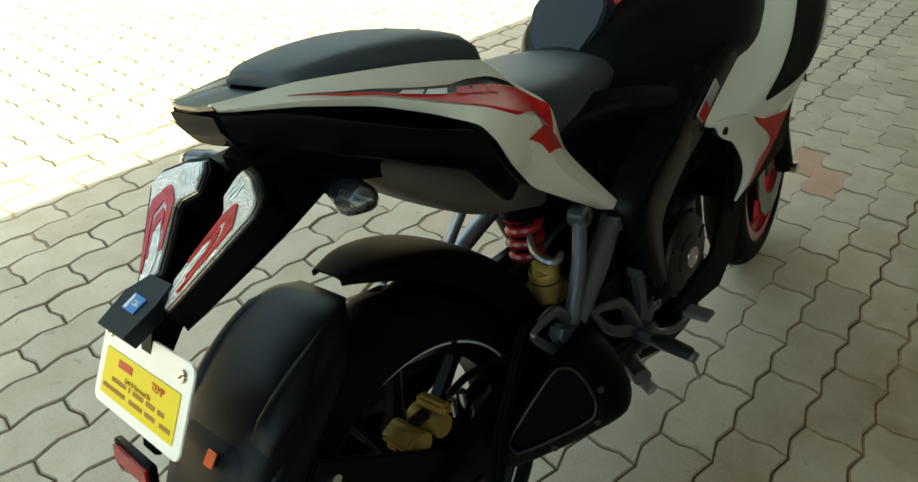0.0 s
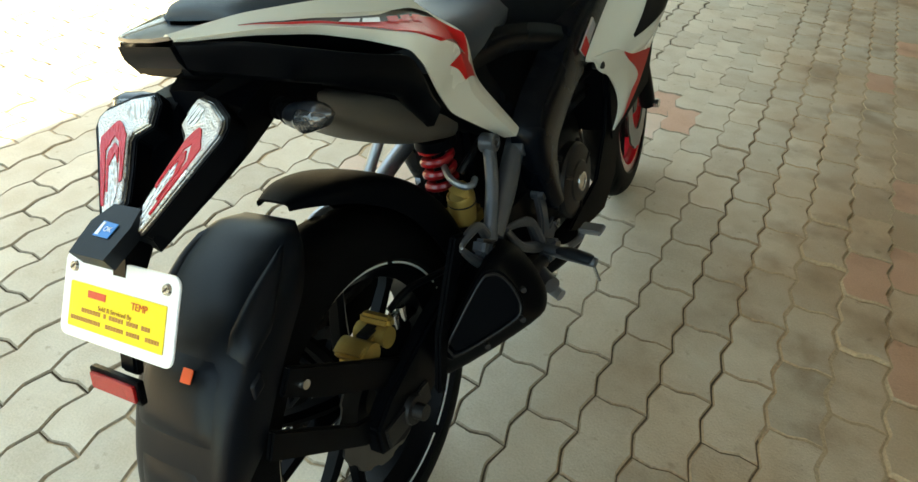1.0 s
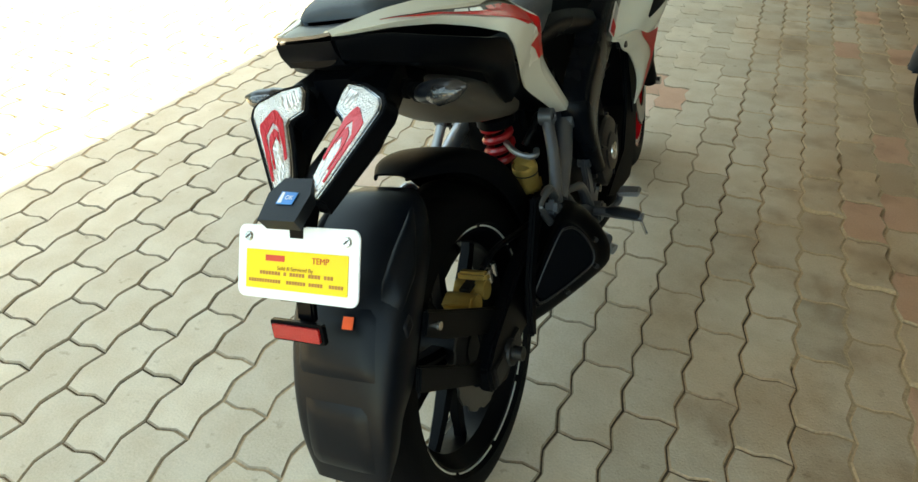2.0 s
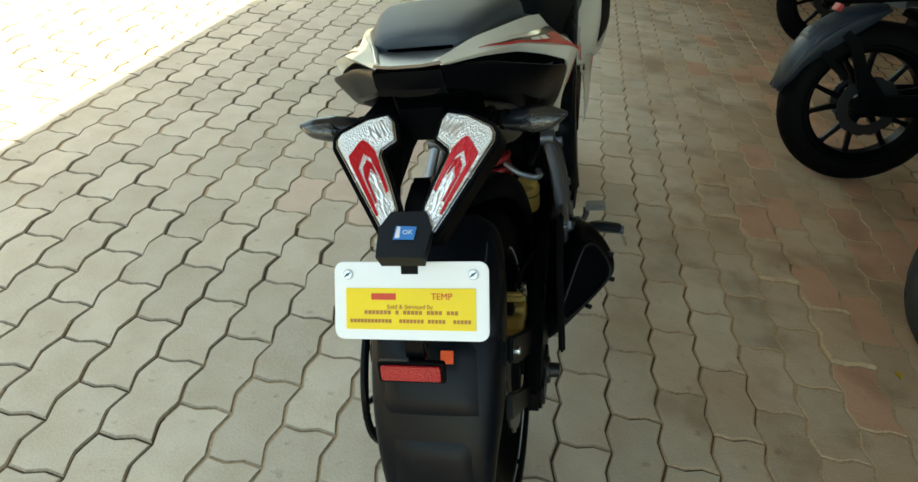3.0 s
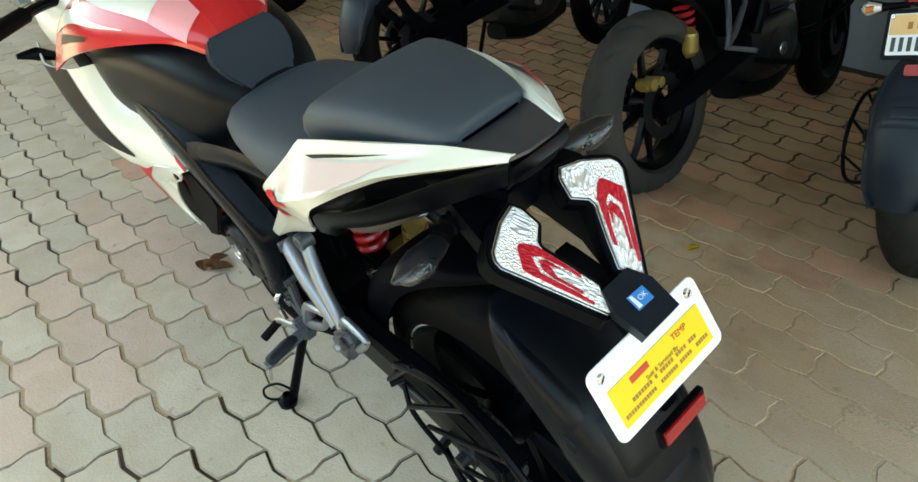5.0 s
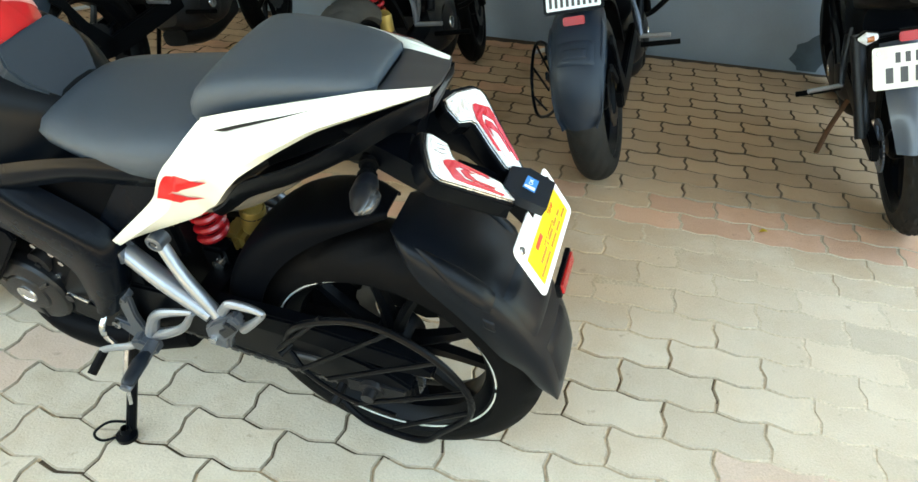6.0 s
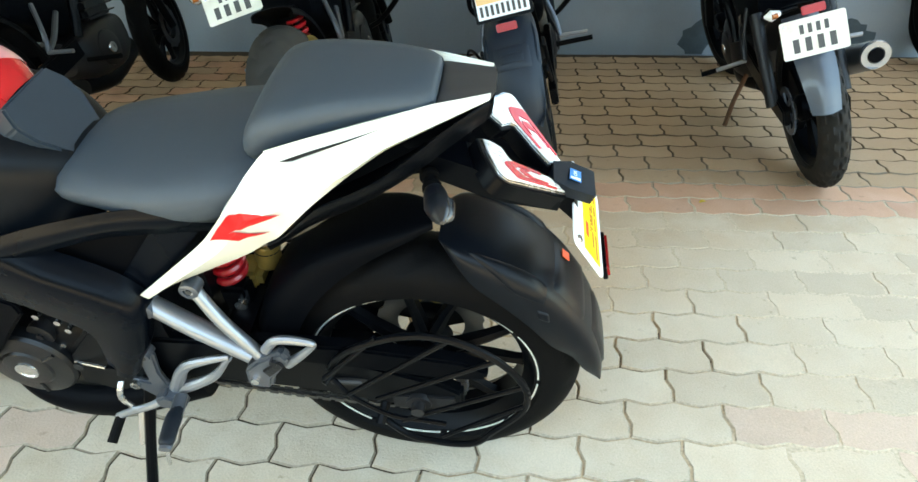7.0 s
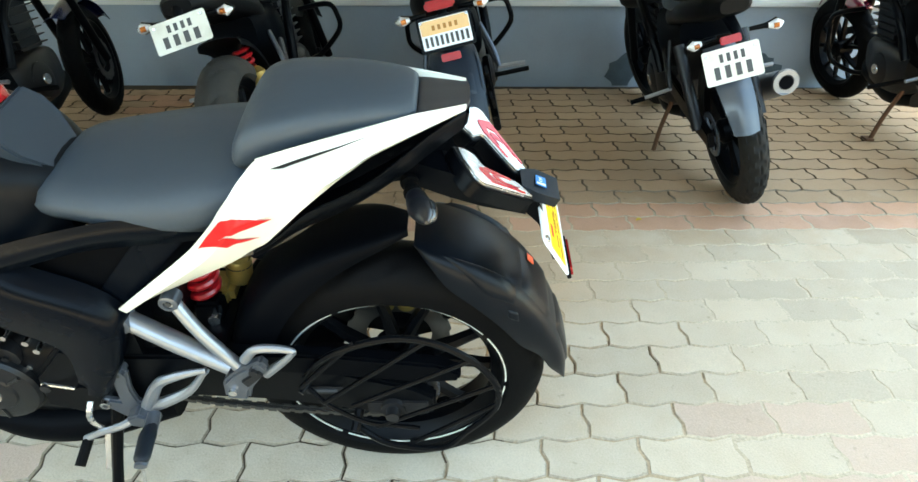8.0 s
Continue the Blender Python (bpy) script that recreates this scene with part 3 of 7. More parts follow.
def wheel(kind, name, parent, m, tyre_mat, strip_mat=None, disc_x=None, sprocket_x=None, rim_mat=None, disc_r=0.115, disc_mat=None):
    """A wheel of a kind, at a pose, with its tyre, tape, disc and sprocket as parts."""
    R, half, deep, tread, pairs, spread, rim_half = {
        "rear": (0.312, 0.068, 0.078, road_tread, 5, 16.0, 0.055),
        "front": (0.298, 0.052, 0.074, road_tread, 5, 16.0, 0.042),
        "knobby": (0.312, 0.050, 0.082, knob_tread, 5, 14.0, 0.038),
        "worn": (0.315, 0.074, 0.080, worn_tread, 5, 16.0, 0.055)}[kind]
    if kind not in WHEELS:
        WHEELS[kind] = {}
    kept = WHEELS[kind]

    def piece(key, make, mat, label=""):
        tag = (key, mat.name)
        if tag in kept:
            return share(key, kept[tag], hub if key != name else parent, label=label)
        kept[tag] = part(key, make(), mat, hub if key != name else parent, label)
        return kept[tag]

    hub = part(name, hub_bm(0.055), IRON, parent)
    hub.matrix_basis = m
    piece("tyre", lambda: tyre_bm(R, half, deep, tread), tyre_mat)
    piece("rim", lambda: rim_bm(R - deep - 0.002, rim_half), rim_mat or IRON)
    for sgn in (-1, 1):
        one = kept.get(sgn)
        for k in range(pairs):
            turn = pose(0, 0, 0, 360.0 * k / pairs + sgn * 9, 0, 0)
            if one is None:
                one = kept[sgn] = part("spoke", spoke_bm(R - deep, sgn * (spread - 9)), IRON, hub)
                one.matrix_basis = turn
            else:
                share("spoke", one, hub, turn)
    if strip_mat:
        for sx in (-1, 1):
            one = None
            for k in range(9):
                turn = pose(0, 0, 0, 40 * k, 0, 0)
                if one is None:
                    one = part("rim_tape", arc_strip(R - deep - 0.006, sx * (rim_half + 0.0035), [(0, 36)]), strip_mat, hub, "white reflective rim tape")
                else:
                    share("rim_tape", one, hub, turn, "white reflective rim tape")
    if disc_x is not None:
        piece("brake_disc", lambda: disc_bm(disc_r * 0.62, disc_r, disc_x, 0.004, 12), disc_mat or DISC, "petal brake disc")
    if sprocket_x is not None:
        piece("sprocket", lambda: sprocket_bm(0.092, sprocket_x), GUNMETAL, "toothed rear sprocket")
    return hub


def plate_pose(o, right, up):
    """A pose whose x runs along right and y along up, from three vectors."""
    r = Vector(right).normalized()
    u = (Vector(up) - r * Vector(up).dot(r)).normalized()
    m = Matrix((r, u, r.cross(u))).transposed().to_4x4()
    m.translation = Vector(o)
    return m


# ---- the white, red and black sports motorcycle, leaning on its side stand ----
LEAN_DEG = 13.11
bike = thing("sport_motorcycle", pose(0, 0, 0, 0, -LEAN_DEG, 0), "white, red and black faired sports motorcycle leaning on its side stand", "motorcycle")
AX = 0.318
rear = wheel("rear", "rear_wheel", bike, pose(0, 0, AX, 25, 0, 0), RUBBER, WHITE, 0.066, -0.082)
front = wheel("front", "front_wheel", bike, pose(0.0, 1.40, 0.302, 0, 0, 6), RUBBER, None, None, None, RED)
part("rim_band", arc_strip(0.212, 0.046, [(0, 180), (180, 360)], 0.03), RED, front, "red painted rim edge")
part("brake_disc", disc_bm(0.085, 0.145, 0.058, 0.005, 14), DISC, front, "petal front brake disc")
for s in (-1, 1):
    part("fork_leg", rod((s * 0.095, 1.40, 0.30), (s * 0.09, 1.14, 0.92), 0.024, 14), IRON, bike)
    part("axle_nut", rod((s * 0.07, 1.40, 0.302), (s * 0.13, 1.40, 0.302), 0.014, 6), STEEL, bike)
part("front_mudguard", Sheet([[(-0.06, 1.66, 0.46), (-0.066, 1.58, 0.55), (-0.066, 1.42, 0.61), (-0.062, 1.22, 0.56), (-0.055, 1.12, 0.44)],
                              [(0, 1.71, 0.48), (0, 1.60, 0.60), (0, 1.42, 0.65), (0, 1.20, 0.60), (0, 1.09, 0.46)],
                              [(0.06, 1.66, 0.46), (0.066, 1.58, 0.55), (0.066, 1.42, 0.61), (0.062, 1.22, 0.56), (0.055, 1.12, 0.44)]], 8, 20).shell(0.004), BLACK, bike)

# swing arm, axle and chain
for s in (-1, 1):
    arm = [(0.52, 0.36), (0.52, 0.47), (0.30, 0.47), (0.10, 0.425), (-0.04, 0.375), (-0.085, 0.345), (-0.085, 0.295), (-0.03, 0.275), (0.06, 0.30), (0.22, 0.335)]
    part("swing_arm", slab(arm, 0.030, side(s * 0.092), 0.006), IRON, bike)
    part("axle_nut", lathe([(s * 0.122, 0.0), (s * 0.122, 0.026), (s * 0.132, 0.024), (s * 0.132, 0.014), (s * 0.150, 0.013), (s * 0.150, 0.0)], 24, 0, AX, closed=False), DARK, bike)
    part("chain_adjuster", box((s * 0.123 - 0.004, -0.07, AX - 0.02), (s * 0.123 + 0.004, 0.05, AX + 0.02), 0.002), DARK, bike)
part("swing_arm_bridge", box((-0.11, 0.30, 0.385), (0.11, 0.37, 0.46), 0.012), IRON, bike)
part("chain_guard", slab([(0.30, 0.485), (0.10, 0.478), (-0.09, 0.452), (-0.135, 0.428), (-0.13, 0.405), (-0.06, 0.40), (0.10, 0.42), (0.30, 0.44)], 0.03, side(-0.098), 0.005), MATT, bike)


def chain_line(k):
    """A closed loop round the two sprockets."""
    s = k % 1.0
    r0, r1, y1, z1 = 0.085, 0.036, 0.60, 0.365
    if s < 0.4:
        t = s / 0.4
        return (0 + y1 * t, AX + r0 + (z1 + r1 - AX - r0) * t)
    if s < 0.5:
        a = math.pi / 2 - math.pi * (s - 0.4) / 0.1
        return (y1 + r1 * math.cos(a), z1 + r1 * math.sin(a))
    if s < 0.9:
        t = (s - 0.5) / 0.4
        return (y1 * (1 - t), z1 - r1 + (AX - r0 - z1 + r1) * t - 0.02 * math.sin(math.pi * t))
    a = -math.pi / 2 - math.pi * (s - 0.9) / 0.1
    return (r0 * math.cos(a), AX + r0 * math.sin(a))


chain_bm = bmesh.new()
for k in range(112):
    a, b = chain_line(k / 112), chain_line((k + 1) / 112)
    off = 0.006 if k % 2 else 0.0035
    rod((-0.080, a[0], a[1]), (-0.080 + 0.0001, b[0], b[1]), 0.0035, 6, chain_bm)
    for sx in (-1, 1):
        c = ((a[0] + b[0]) / 2, (a[1] + b[1]) / 2)
        ang = math.degrees(math.atan2(b[1] - a[1], b[0] - a[0]))
        box((-0.0012, -0.0085, -0.005), (0.0012, 0.0085, 0.005), 0, chain_bm, pose(-0.080 + sx * off, c[0], c[1], ang, 0, 0))
part("drive_chain", chain_bm, CHAIN, bike, smooth=False)


# huggers: an inner one before the wheel and a tyre-hugging one behind it
def hugger(angles, ridge, edge, half, crown, name, mat, n=30, ledge=0.0):
    """A curved guard round the rear axle; ridge and edge are radii along it, by angle."""
    rows = []
    A = spline([(a,) for a in angles], n)
    Rr, Re, Hh = spline([(v,) for v in ridge], n), spline([(v,) for v in edge], n), spline([(v,) for v in half], n)
    for a, r, e, h in zip(A, Rr, Re, Hh):
        a, r, e, h = radians(float(a[0])), float(r[0]), float(e[0]), float(h[0])
        row = []
        for x, w in ((-1.0, 1.0), (-1.02, 0.55), (-0.92, 0.2), (-0.62, 0.05), (0.0, 0.0), (0.62, 0.05), (0.92, 0.2), (1.02, 0.55), (1.0, 1.0)):
            rad = r + (e - r) * w
            row.append((h * x, rad * math.cos(a), AX + rad * math.sin(a)))
        rows.append(row)
    sheet = Sheet(rows, n, 24)
    ob = part(name, sheet.shell(0.004), mat, bike, sharp=50)
    return ob, sheet


def raised(sheet, corners, height, mat, parent, name="moulded_panel", n=8):
    """A low panel moulded on a sheet: four corners of (u, v), with soft sides."""
    a, b, c, d = [np.array(q) for q in corners]
    grid = []
    for i in range(n + 1):
        s = i / n
        row = []
        for j in range(n + 1):
            t = j / n
            u, v = (a * (1 - s) + b * s) * (1 - t) + (d * (1 - s) + c * s) * t
            rim = min(i, j, n - i, n - j)
            row.append(tuple(sheet.at(u, v, height if rim > 1 else height * 0.85 if rim else -0.001)))
        grid.append(row)
    return part(name, loft(grid, closed=False), mat, parent, sharp=60)


inner_guard, inner_sheet = hugger((96, 86, 68, 48, 28, 8), (0.380, 0.376, 0.366, 0.352, 0.338, 0.325), (0.372, 0.352, 0.315, 0.28, 0.258, 0.25), (0.026, 0.058, 0.078, 0.084, 0.086, 0.086), 0, "inner_hugger", MATT)
GUARD_AT = (98, 103, 110, 120, 134, 148, 158, 168, 177)
rear_guard, rear_sheet = hugger(GUARD_AT, (0.368, 0.379, 0.380, 0.377, 0.368, 0.358, 0.354, 0.352, 0.348), (0.366, 0.350, 0.320, 0.303, 0.291, 0.288, 0.306, 0.317, 0.342), (0.046, 0.078, 0.090, 0.094, 0.095, 0.092, 0.085, 0.077, 0.062), 0, "tyre_hugger", SATIN, 40)
inner_guard["label"], rear_guard["label"] = "matt black inner hugger", "matt black tyre hugger"


def on_guard(deg, x, r):
    a = radians(deg)
    return Vector((x, r * math.cos(a), AX + r * math.sin(a)))


# raised mouldings and the sticker on the tyre hugger
def along(deg):
    return float(np.interp(deg, GUARD_AT, np.linspace(0, 1, len(GUARD_AT))))


for k in (0, 1):
    w = (lambda a, v: (along(a), v)) if k else (lambda a, v: (along(a), 1 - v))
    raised(rear_sheet, [w(104, 0.69), w(130, 0.63), w(131, 0.80), w(122, 0.86)], 0.006, SATIN, rear_guard)
    raised(rear_sheet, [w(130, 0.855), w(134, 0.815), w(137, 0.865), w(133, 0.905)], 0.0035, SATIN, rear_guard)
    i = (lambda u, v: (u, v)) if k else (lambda u, v: (u, 1 - v))
    raised(inner_sheet, [i(0.20, 0.60), i(0.62, 0.60), i(0.60, 0.80), i(0.36, 0.80)], 0.003, MATT, inner_guard)
raised(rear_sheet, [(along(131), 0.35), (along(148), 0.33), (along(148), 0.67), (along(131), 0.65)], 0.0045, SATIN, rear_guard)
raised(rear_sheet, [(along(153), 0.37), (along(172), 0.32), (along(172), 0.68), (along(153), 0.63)], 0.0045, SATIN, rear_guard)
tag_pose = plate_pose(on_guard(135, 0.026, 0.3735), (1, 0, 0.03), (0, math.sin(radians(136)), -math.cos(radians(136))))
tag = part("sticker", slab(rounded(0.018, 0.018, 0.001, 2), 0.0012, lambda a, b, d: Vector((a, b, d))), ORANGE_TAG, rear_guard, "small orange inspection sticker")
tag.matrix_basis = tag_pose
# flat arms that carry the tyre hugger from the axle
for s in (1,):
    part("hugger_arm", slab([(-0.205, 0.520), (-0.180, 0.550), (-0.120, 0.505), (0.035, 0.392), (0.075, 0.352), (0.055, 0.325), (0.010, 0.352), (-0.150, 0.470)], 0.010, side(s * 0.094 if s > 0 else -0.090), 0.003), IRON, bike)
    part("hugger_arm", slab([(-0.255, 0.455), (-0.235, 0.490), (-0.100, 0.372), (0.020, 0.318), (0.020, 0.285), (-0.090, 0.318)], 0.010, side(s * 0.094 if s > 0 else -0.090), 0.003), IRON, bike)
    part("arm_bolt", rod((s * 0.098, -0.168, 0.512), (s * 0.110, -0.168, 0.512), 0.007, 10), STEEL, bike)

# number plate and its hanger
PL_O, PL_UP = (0.0, -0.2885, 0.697), (0, 0.050, 0.082)
plate_m = plate_pose(PL_O, (1, 0, 0), PL_UP)
flat_to = lambda a, b, d: Vector((a, b, d))
number_plate = part("number_plate", slab(rounded(0.200, 0.098, 0.012), 0.003, flat_to, 0.0008), PLATE, bike, "white plate with a yellow temporary sticker")
number_plate.matrix_basis = plate_m
sticker = part("plate_sticker", slab(rounded(0.168, 0.052, 0.001, 1), 0.0012, flat_to), YELLOW, number_plate, "yellow printed sticker")
sticker.matrix_basis = pose(0, -0.010, 0.003)
for s in (-1, 1):
    screw = part("plate_screw", lathe([(0.0, 0.0), (0.003, 0.002), (0.003, 0.0055), (0.0, 0.007)], 16, closed=False), STEEL, number_plate)
    screw.matrix_basis = pose(s * 0.081, 0.033, 0.003, 0, -90, 0)
    part("screw_slot", box((-0.0045, -0.0008, 0), (0.0045, 0.0008, 0.0005), 0), DARK, number_plate).matrix_basis = pose(s * 0.081, 0.033, 0.0061, 0, 0, 35)
letters("TEMP", 0.0115, number_plate, INK, pose(0.041, 0.0055, 0.0048), "lettering")
part("text_bar", box((-0.050, 0.0015, 0.0042), (-0.018, 0.0095, 0.0048), 0), INK, number_plate)
letters("Sold & Serviced By", 0.0078, number_plate, INK_BROWN, pose(0.0, -0.0075, 0.0048), "lettering")
def print_row(n, x0, x1, y0, h, gaps):
    """A row of print too small to read: n plain bars, with gaps between words."""
    w = (x1 - x0) / n
    for k in range(n):
        if k not in gaps:
            part("text_bar", box((x0 + w * k + 0.12 * w, y0, 0.0042), (x0 + w * (k + 1) - 0.12 * w, y0 + h, 0.0047), 0), INK_BROWN, number_plate)


print_row(24, -0.060, 0.062, -0.0168, 0.0048, (7, 9, 15, 20))
print_row(34, -0.079, 0.078, -0.0275, 0.0046, (12, 13, 21, 27, 28))
block = [(-0.023, -0.232, 0.793), (0.023, -0.232, 0.793), (0.034, -0.258, 0.785), (0.030, -0.297, 0.768), (-0.030, -0.297, 0.768), (-0.034, -0.258, 0.785)]
low = [(x * 0.92, y + 0.008, z - 0.018) for x, y, z in block]
part("plate_lamp_block", loft([low, block]), SLATE, bike)
part("plate_hanger", slab([(-0.20, 0.79), (-0.262, 0.755), (-0.285, 0.70), (-0.312, 0.62), (-0.302, 0.612), (-0.268, 0.70), (-0.225, 0.745), (-0.15, 0.80)], 0.028, lambda a, b, d: Vector((d - 0.014, a, b)), 0.003), BLACK, bike)
blue = part("sticker", slab([(-0.014, -0.0095), (0.012, -0.010), (0.013, 0.0085), (-0.013, 0.010)], 0.001, flat_to), BLUE_TAG, bike, "blue check sticker")
blue_m = plate_pose((0.002, -0.2655, 0.7824), (1, 0, 0), (0, 0.039, 0.017))
blue.matrix_basis = blue_m
letters("OK", 0.009, blue, PLATE, pose(0.003, 0, 0.0014), "lettering")
part("paper_edge", slab([(-0.012, -0.008), (-0.006, -0.008), (-0.007, 0.0082), (-0.011, 0.0085)], 0.0007, flat_to), PLATE, blue).matrix_basis = pose(0, 0, 0.001)
rr = part("rear_reflector", slab(rounded(0.088, 0.030, 0.003, 2), 0.008, flat_to, 0.001), BLACK, bike)
rr.matrix_basis = plate_pose((-0.003, -0.322, 0.613), (1, 0, 0), (0, 0.018, 0.082))
part("reflex_lens", slab(rounded(0.078, 0.021, 0.002, 2), 0.004, flat_to, 0.0006), REFLEX, rr, "dark red reflex lens").matrix_basis = pose(0, 0, 0.008)

# twin tail lamps, each a bent blade from the tail down to the plate block
for s in (-1, 1):
    # plan of one lamp: outline along the blade, in its own plane
    tl, tr, kk, bt, mid = (0.030, -0.116, 0.878), (0.110, -0.158, 0.858), (0.026, -0.134, 0.843), (0.034, -0.250, 0.768), (0.047, -0.158, 0.834)
    o = Vector(((tl[0] + tr[0] + bt[0]) / 3 * s, (tl[1] + tr[1] + bt[1]) / 3, (tl[2] + tr[2] + bt[2]) / 3))
    rgt = Vector((s * (tr[0] - tl[0]), tr[1] - tl[1], tr[2] - tl[2])).normalized()
    upv = Vector((s * (tl[0] - bt[0]), tl[1] - bt[1], tl[2] - bt[2]))
    upv = (upv - rgt * upv.dot(rgt)).normalized()
    nrm = rgt.cross(upv) * (1 if s > 0 else -1)
    lamp_m = Matrix((rgt, upv, nrm)).transposed().to_4x4()
    lamp_m.translation = o

    shape = [(-0.047, 0.0505), (-0.019, 0.057), (0.019, 0.055), (0.0285, 0.0487), (0.0326, 0.039), (0.031, 0.010), (0.0265, -0.095), (0.0235, -0.100), (0.0175, -0.095), (-0.004, -0.077), (-0.010, -0.040), (-0.014, 0.0), (-0.0195, 0.007), (-0.0415, 0.0115), (-0.050, 0.037)]

    def shrink(pts, d):
        cx = sum(p[0] for p in pts) / len(pts)
        out = []
        for k, p in enumerate(pts):
            q, r = pts[k - 1], pts[(k + 1) % len(pts)]
            t = Vector((r[0] - q[0], r[1] - q[1])).normalized()
            nx = Vector((-t.y, t.x))
            out.append((p[0] + nx.x * d, p[1] + nx.y * d))
        return out

    def layer(name, inset, lo, hi, mat, parent, label="", bevel=0.0):
        pts = shape if not inset else shrink(shape, inset)
        return part(name, slab(pts, hi - lo, lambda p, q, d: Vector((p, q, lo + d)), bevel), mat, parent, label)

    lamp = layer("tail_lamp", 0.0060, -0.026, 0.002, BLACK, bike, "bent clear and red tail lamp", 0.003)
    lamp.matrix_basis = lamp_m
    layer("chrome_rim", 0.0002, 0.0, 0.0040, STEEL, lamp, "bright outer rim", 0.0008)
    layer("dark_gap", -0.0008, 0.0, 0.0048, GLOSS, lamp)
    layer("inner_rim", -0.0020, 0.0, 0.0056, STEEL, lamp, "bright inner rim", 0.0005)
    layer("clear_lens", -0.0030, 0.0, 0.0072, CLEAR, lamp, "faceted clear lens", 0.0012)
    for label, band in (("red outer chevron", [(-0.007, 0.024), (-0.003, 0.030), (0.002, 0.030), (0.0235, 0.017), (0.0250, 0.006), (0.0248, -0.030), (0.0243, -0.074), (0.0212, -0.074), (0.0190, -0.040), (0.0180, -0.004), (0.0045, 0.012), (-0.0010, 0.002), (-0.0015, -0.030), (0.0005, -0.052), (-0.0038, -0.050), (-0.0078, -0.018), (-0.0110, 0.008)]),
                        ("red inner chevron", [(-0.0002, -0.006), (0.0040, 0.002), (0.0132, -0.006), (0.0166, -0.020), (0.0178, -0.058), (0.0152, -0.058), (0.0130, -0.024), (0.0045, -0.011), (0.0012, -0.026)])):
        part("red_lens", slab(band, 0.0018, lambda p, q, d: Vector((p, q, 0.0068 + d))), RED_LENS, lamp, label)
    part("ribbed_lens", slab([(0.0045, -0.014), (0.0128, -0.027), (0.0148, -0.061), (0.0180, -0.086), (0.012, -0.086), (0.0030, -0.062), (0.0017, -0.030)], 0.0016, lambda p, q, d: Vector((p, q, 0.0067 + d))), RIBBED, lamp)
    part("reflector_bowl", slab(rounded(0.030, 0.024, 0.009, 5, -0.028, 0.034), 0.0012, lambda p, q, d: Vector((p, q, 0.0067 + d))), RIBBED, lamp)
    # arm that carries the lamp from under the tail
    part("lamp_arm", loft([[(s * 0.015, -0.02, 0.83), (s * 0.065, -0.02, 0.84), (s * 0.065, -0.02, 0.88), (s * 0.015, -0.02, 0.88)],
                           [(s * 0.02, -0.10, 0.82), (s * 0.085, -0.115, 0.815), (s * 0.09, -0.115, 0.865), (s * 0.025, -0.10, 0.87)],
                           [(s * 0.03, -0.16, 0.79), (s * 0.088, -0.165, 0.80), (s * 0.092, -0.165, 0.835), (s * 0.04, -0.15, 0.82)],
                           [(s * 0.018, -0.235, 0.745), (s * 0.040, -0.240, 0.745), (s * 0.042, -0.245, 0.765), (s * 0.018, -0.235, 0.765)]]), BLACK, bike)
    # indicators on rubber stalks
    ind = part("indicator", tube([(s * 0.098, -0.060, 0.836), (s * 0.115, -0.064, 0.838), (s * 0.145, -0.072, 0.842), (s * 0.172, -0.080, 0.848), (s * 0.190, -0.083, 0.852)],
                                 [0.010, 0.016, 0.0195, 0.014, 0.003], 16, flat=0.95), INDICATOR, bike, "black turn indicator with smoked lens")
    part("lens", tube([(s * 0.112, -0.070, 0.836), (s * 0.145, -0.081, 0.841), (s * 0.170, -0.087, 0.846), (s * 0.184, -0.087, 0.850)], [0.004, 0.0155, 0.011, 0.003], 14), SMOKE, ind)
    stalk = bmesh.new()
    for k in range(5):
        t = k / 4
        tube([(s * (0.055 + 0.045 * t), -0.045 - 0.013 * t, 0.846 - 0.008 * t), (s * (0.062 + 0.045 * t), -0.047 - 0.013 * t, 0.845 - 0.008 * t)], 0.0145 - 0.003 * (k % 2), 12, 1, stalk)
    part("rubber_stalk", stalk, RUBBER, ind)

# tail: under tray, grab rails with their pockets, rear cap, white side panels
part("tail_underbody", body([(-0.134, 0.040, 0.905, 0.940, 0.6), (-0.06, 0.066, 0.875, 0.930, 0.6), (0.03, 0.088, 0.842, 0.900, 0.6), (0.10, 0.100, 0.805, 0.870, 0.6), (0.20, 0.108, 0.735, 0.84, 0.6), (0.30, 0.104, 0.68, 0.79, 0.6), (0.42, 0.095, 0.60, 0.72, 0.5)], 28, 5, 3.2), BLACK, bike)
part("under_tray", body([(0.03, 0.045, 0.80, 0.84, 0.5), (0.10, 0.080, 0.745, 0.81, 0.5), (0.20, 0.090, 0.680, 0.78, 0.5), (0.34, 0.075, 0.63, 0.72, 0.5)], 24, 5, 3.4), TRAY, bike, "under-seat tray in grey painted for bounce light")
part("mudguard_neck", loft([[(-0.05, 0.06, 0.80), (0.05, 0.06, 0.80), (0.05, 0.06, 0.86), (-0.05, 0.06, 0.86)], [(-0.06, -0.04, 0.83), (0.06, -0.04, 0.83), (0.06, -0.04, 0.90), (-0.06, -0.04, 0.90)], [(-0.035, -0.10, 0.83), (0.035, -0.10, 0.83), (0.03, -0.11, 0.88), (-0.03, -0.11, 0.88)]]), BLACK, bike)
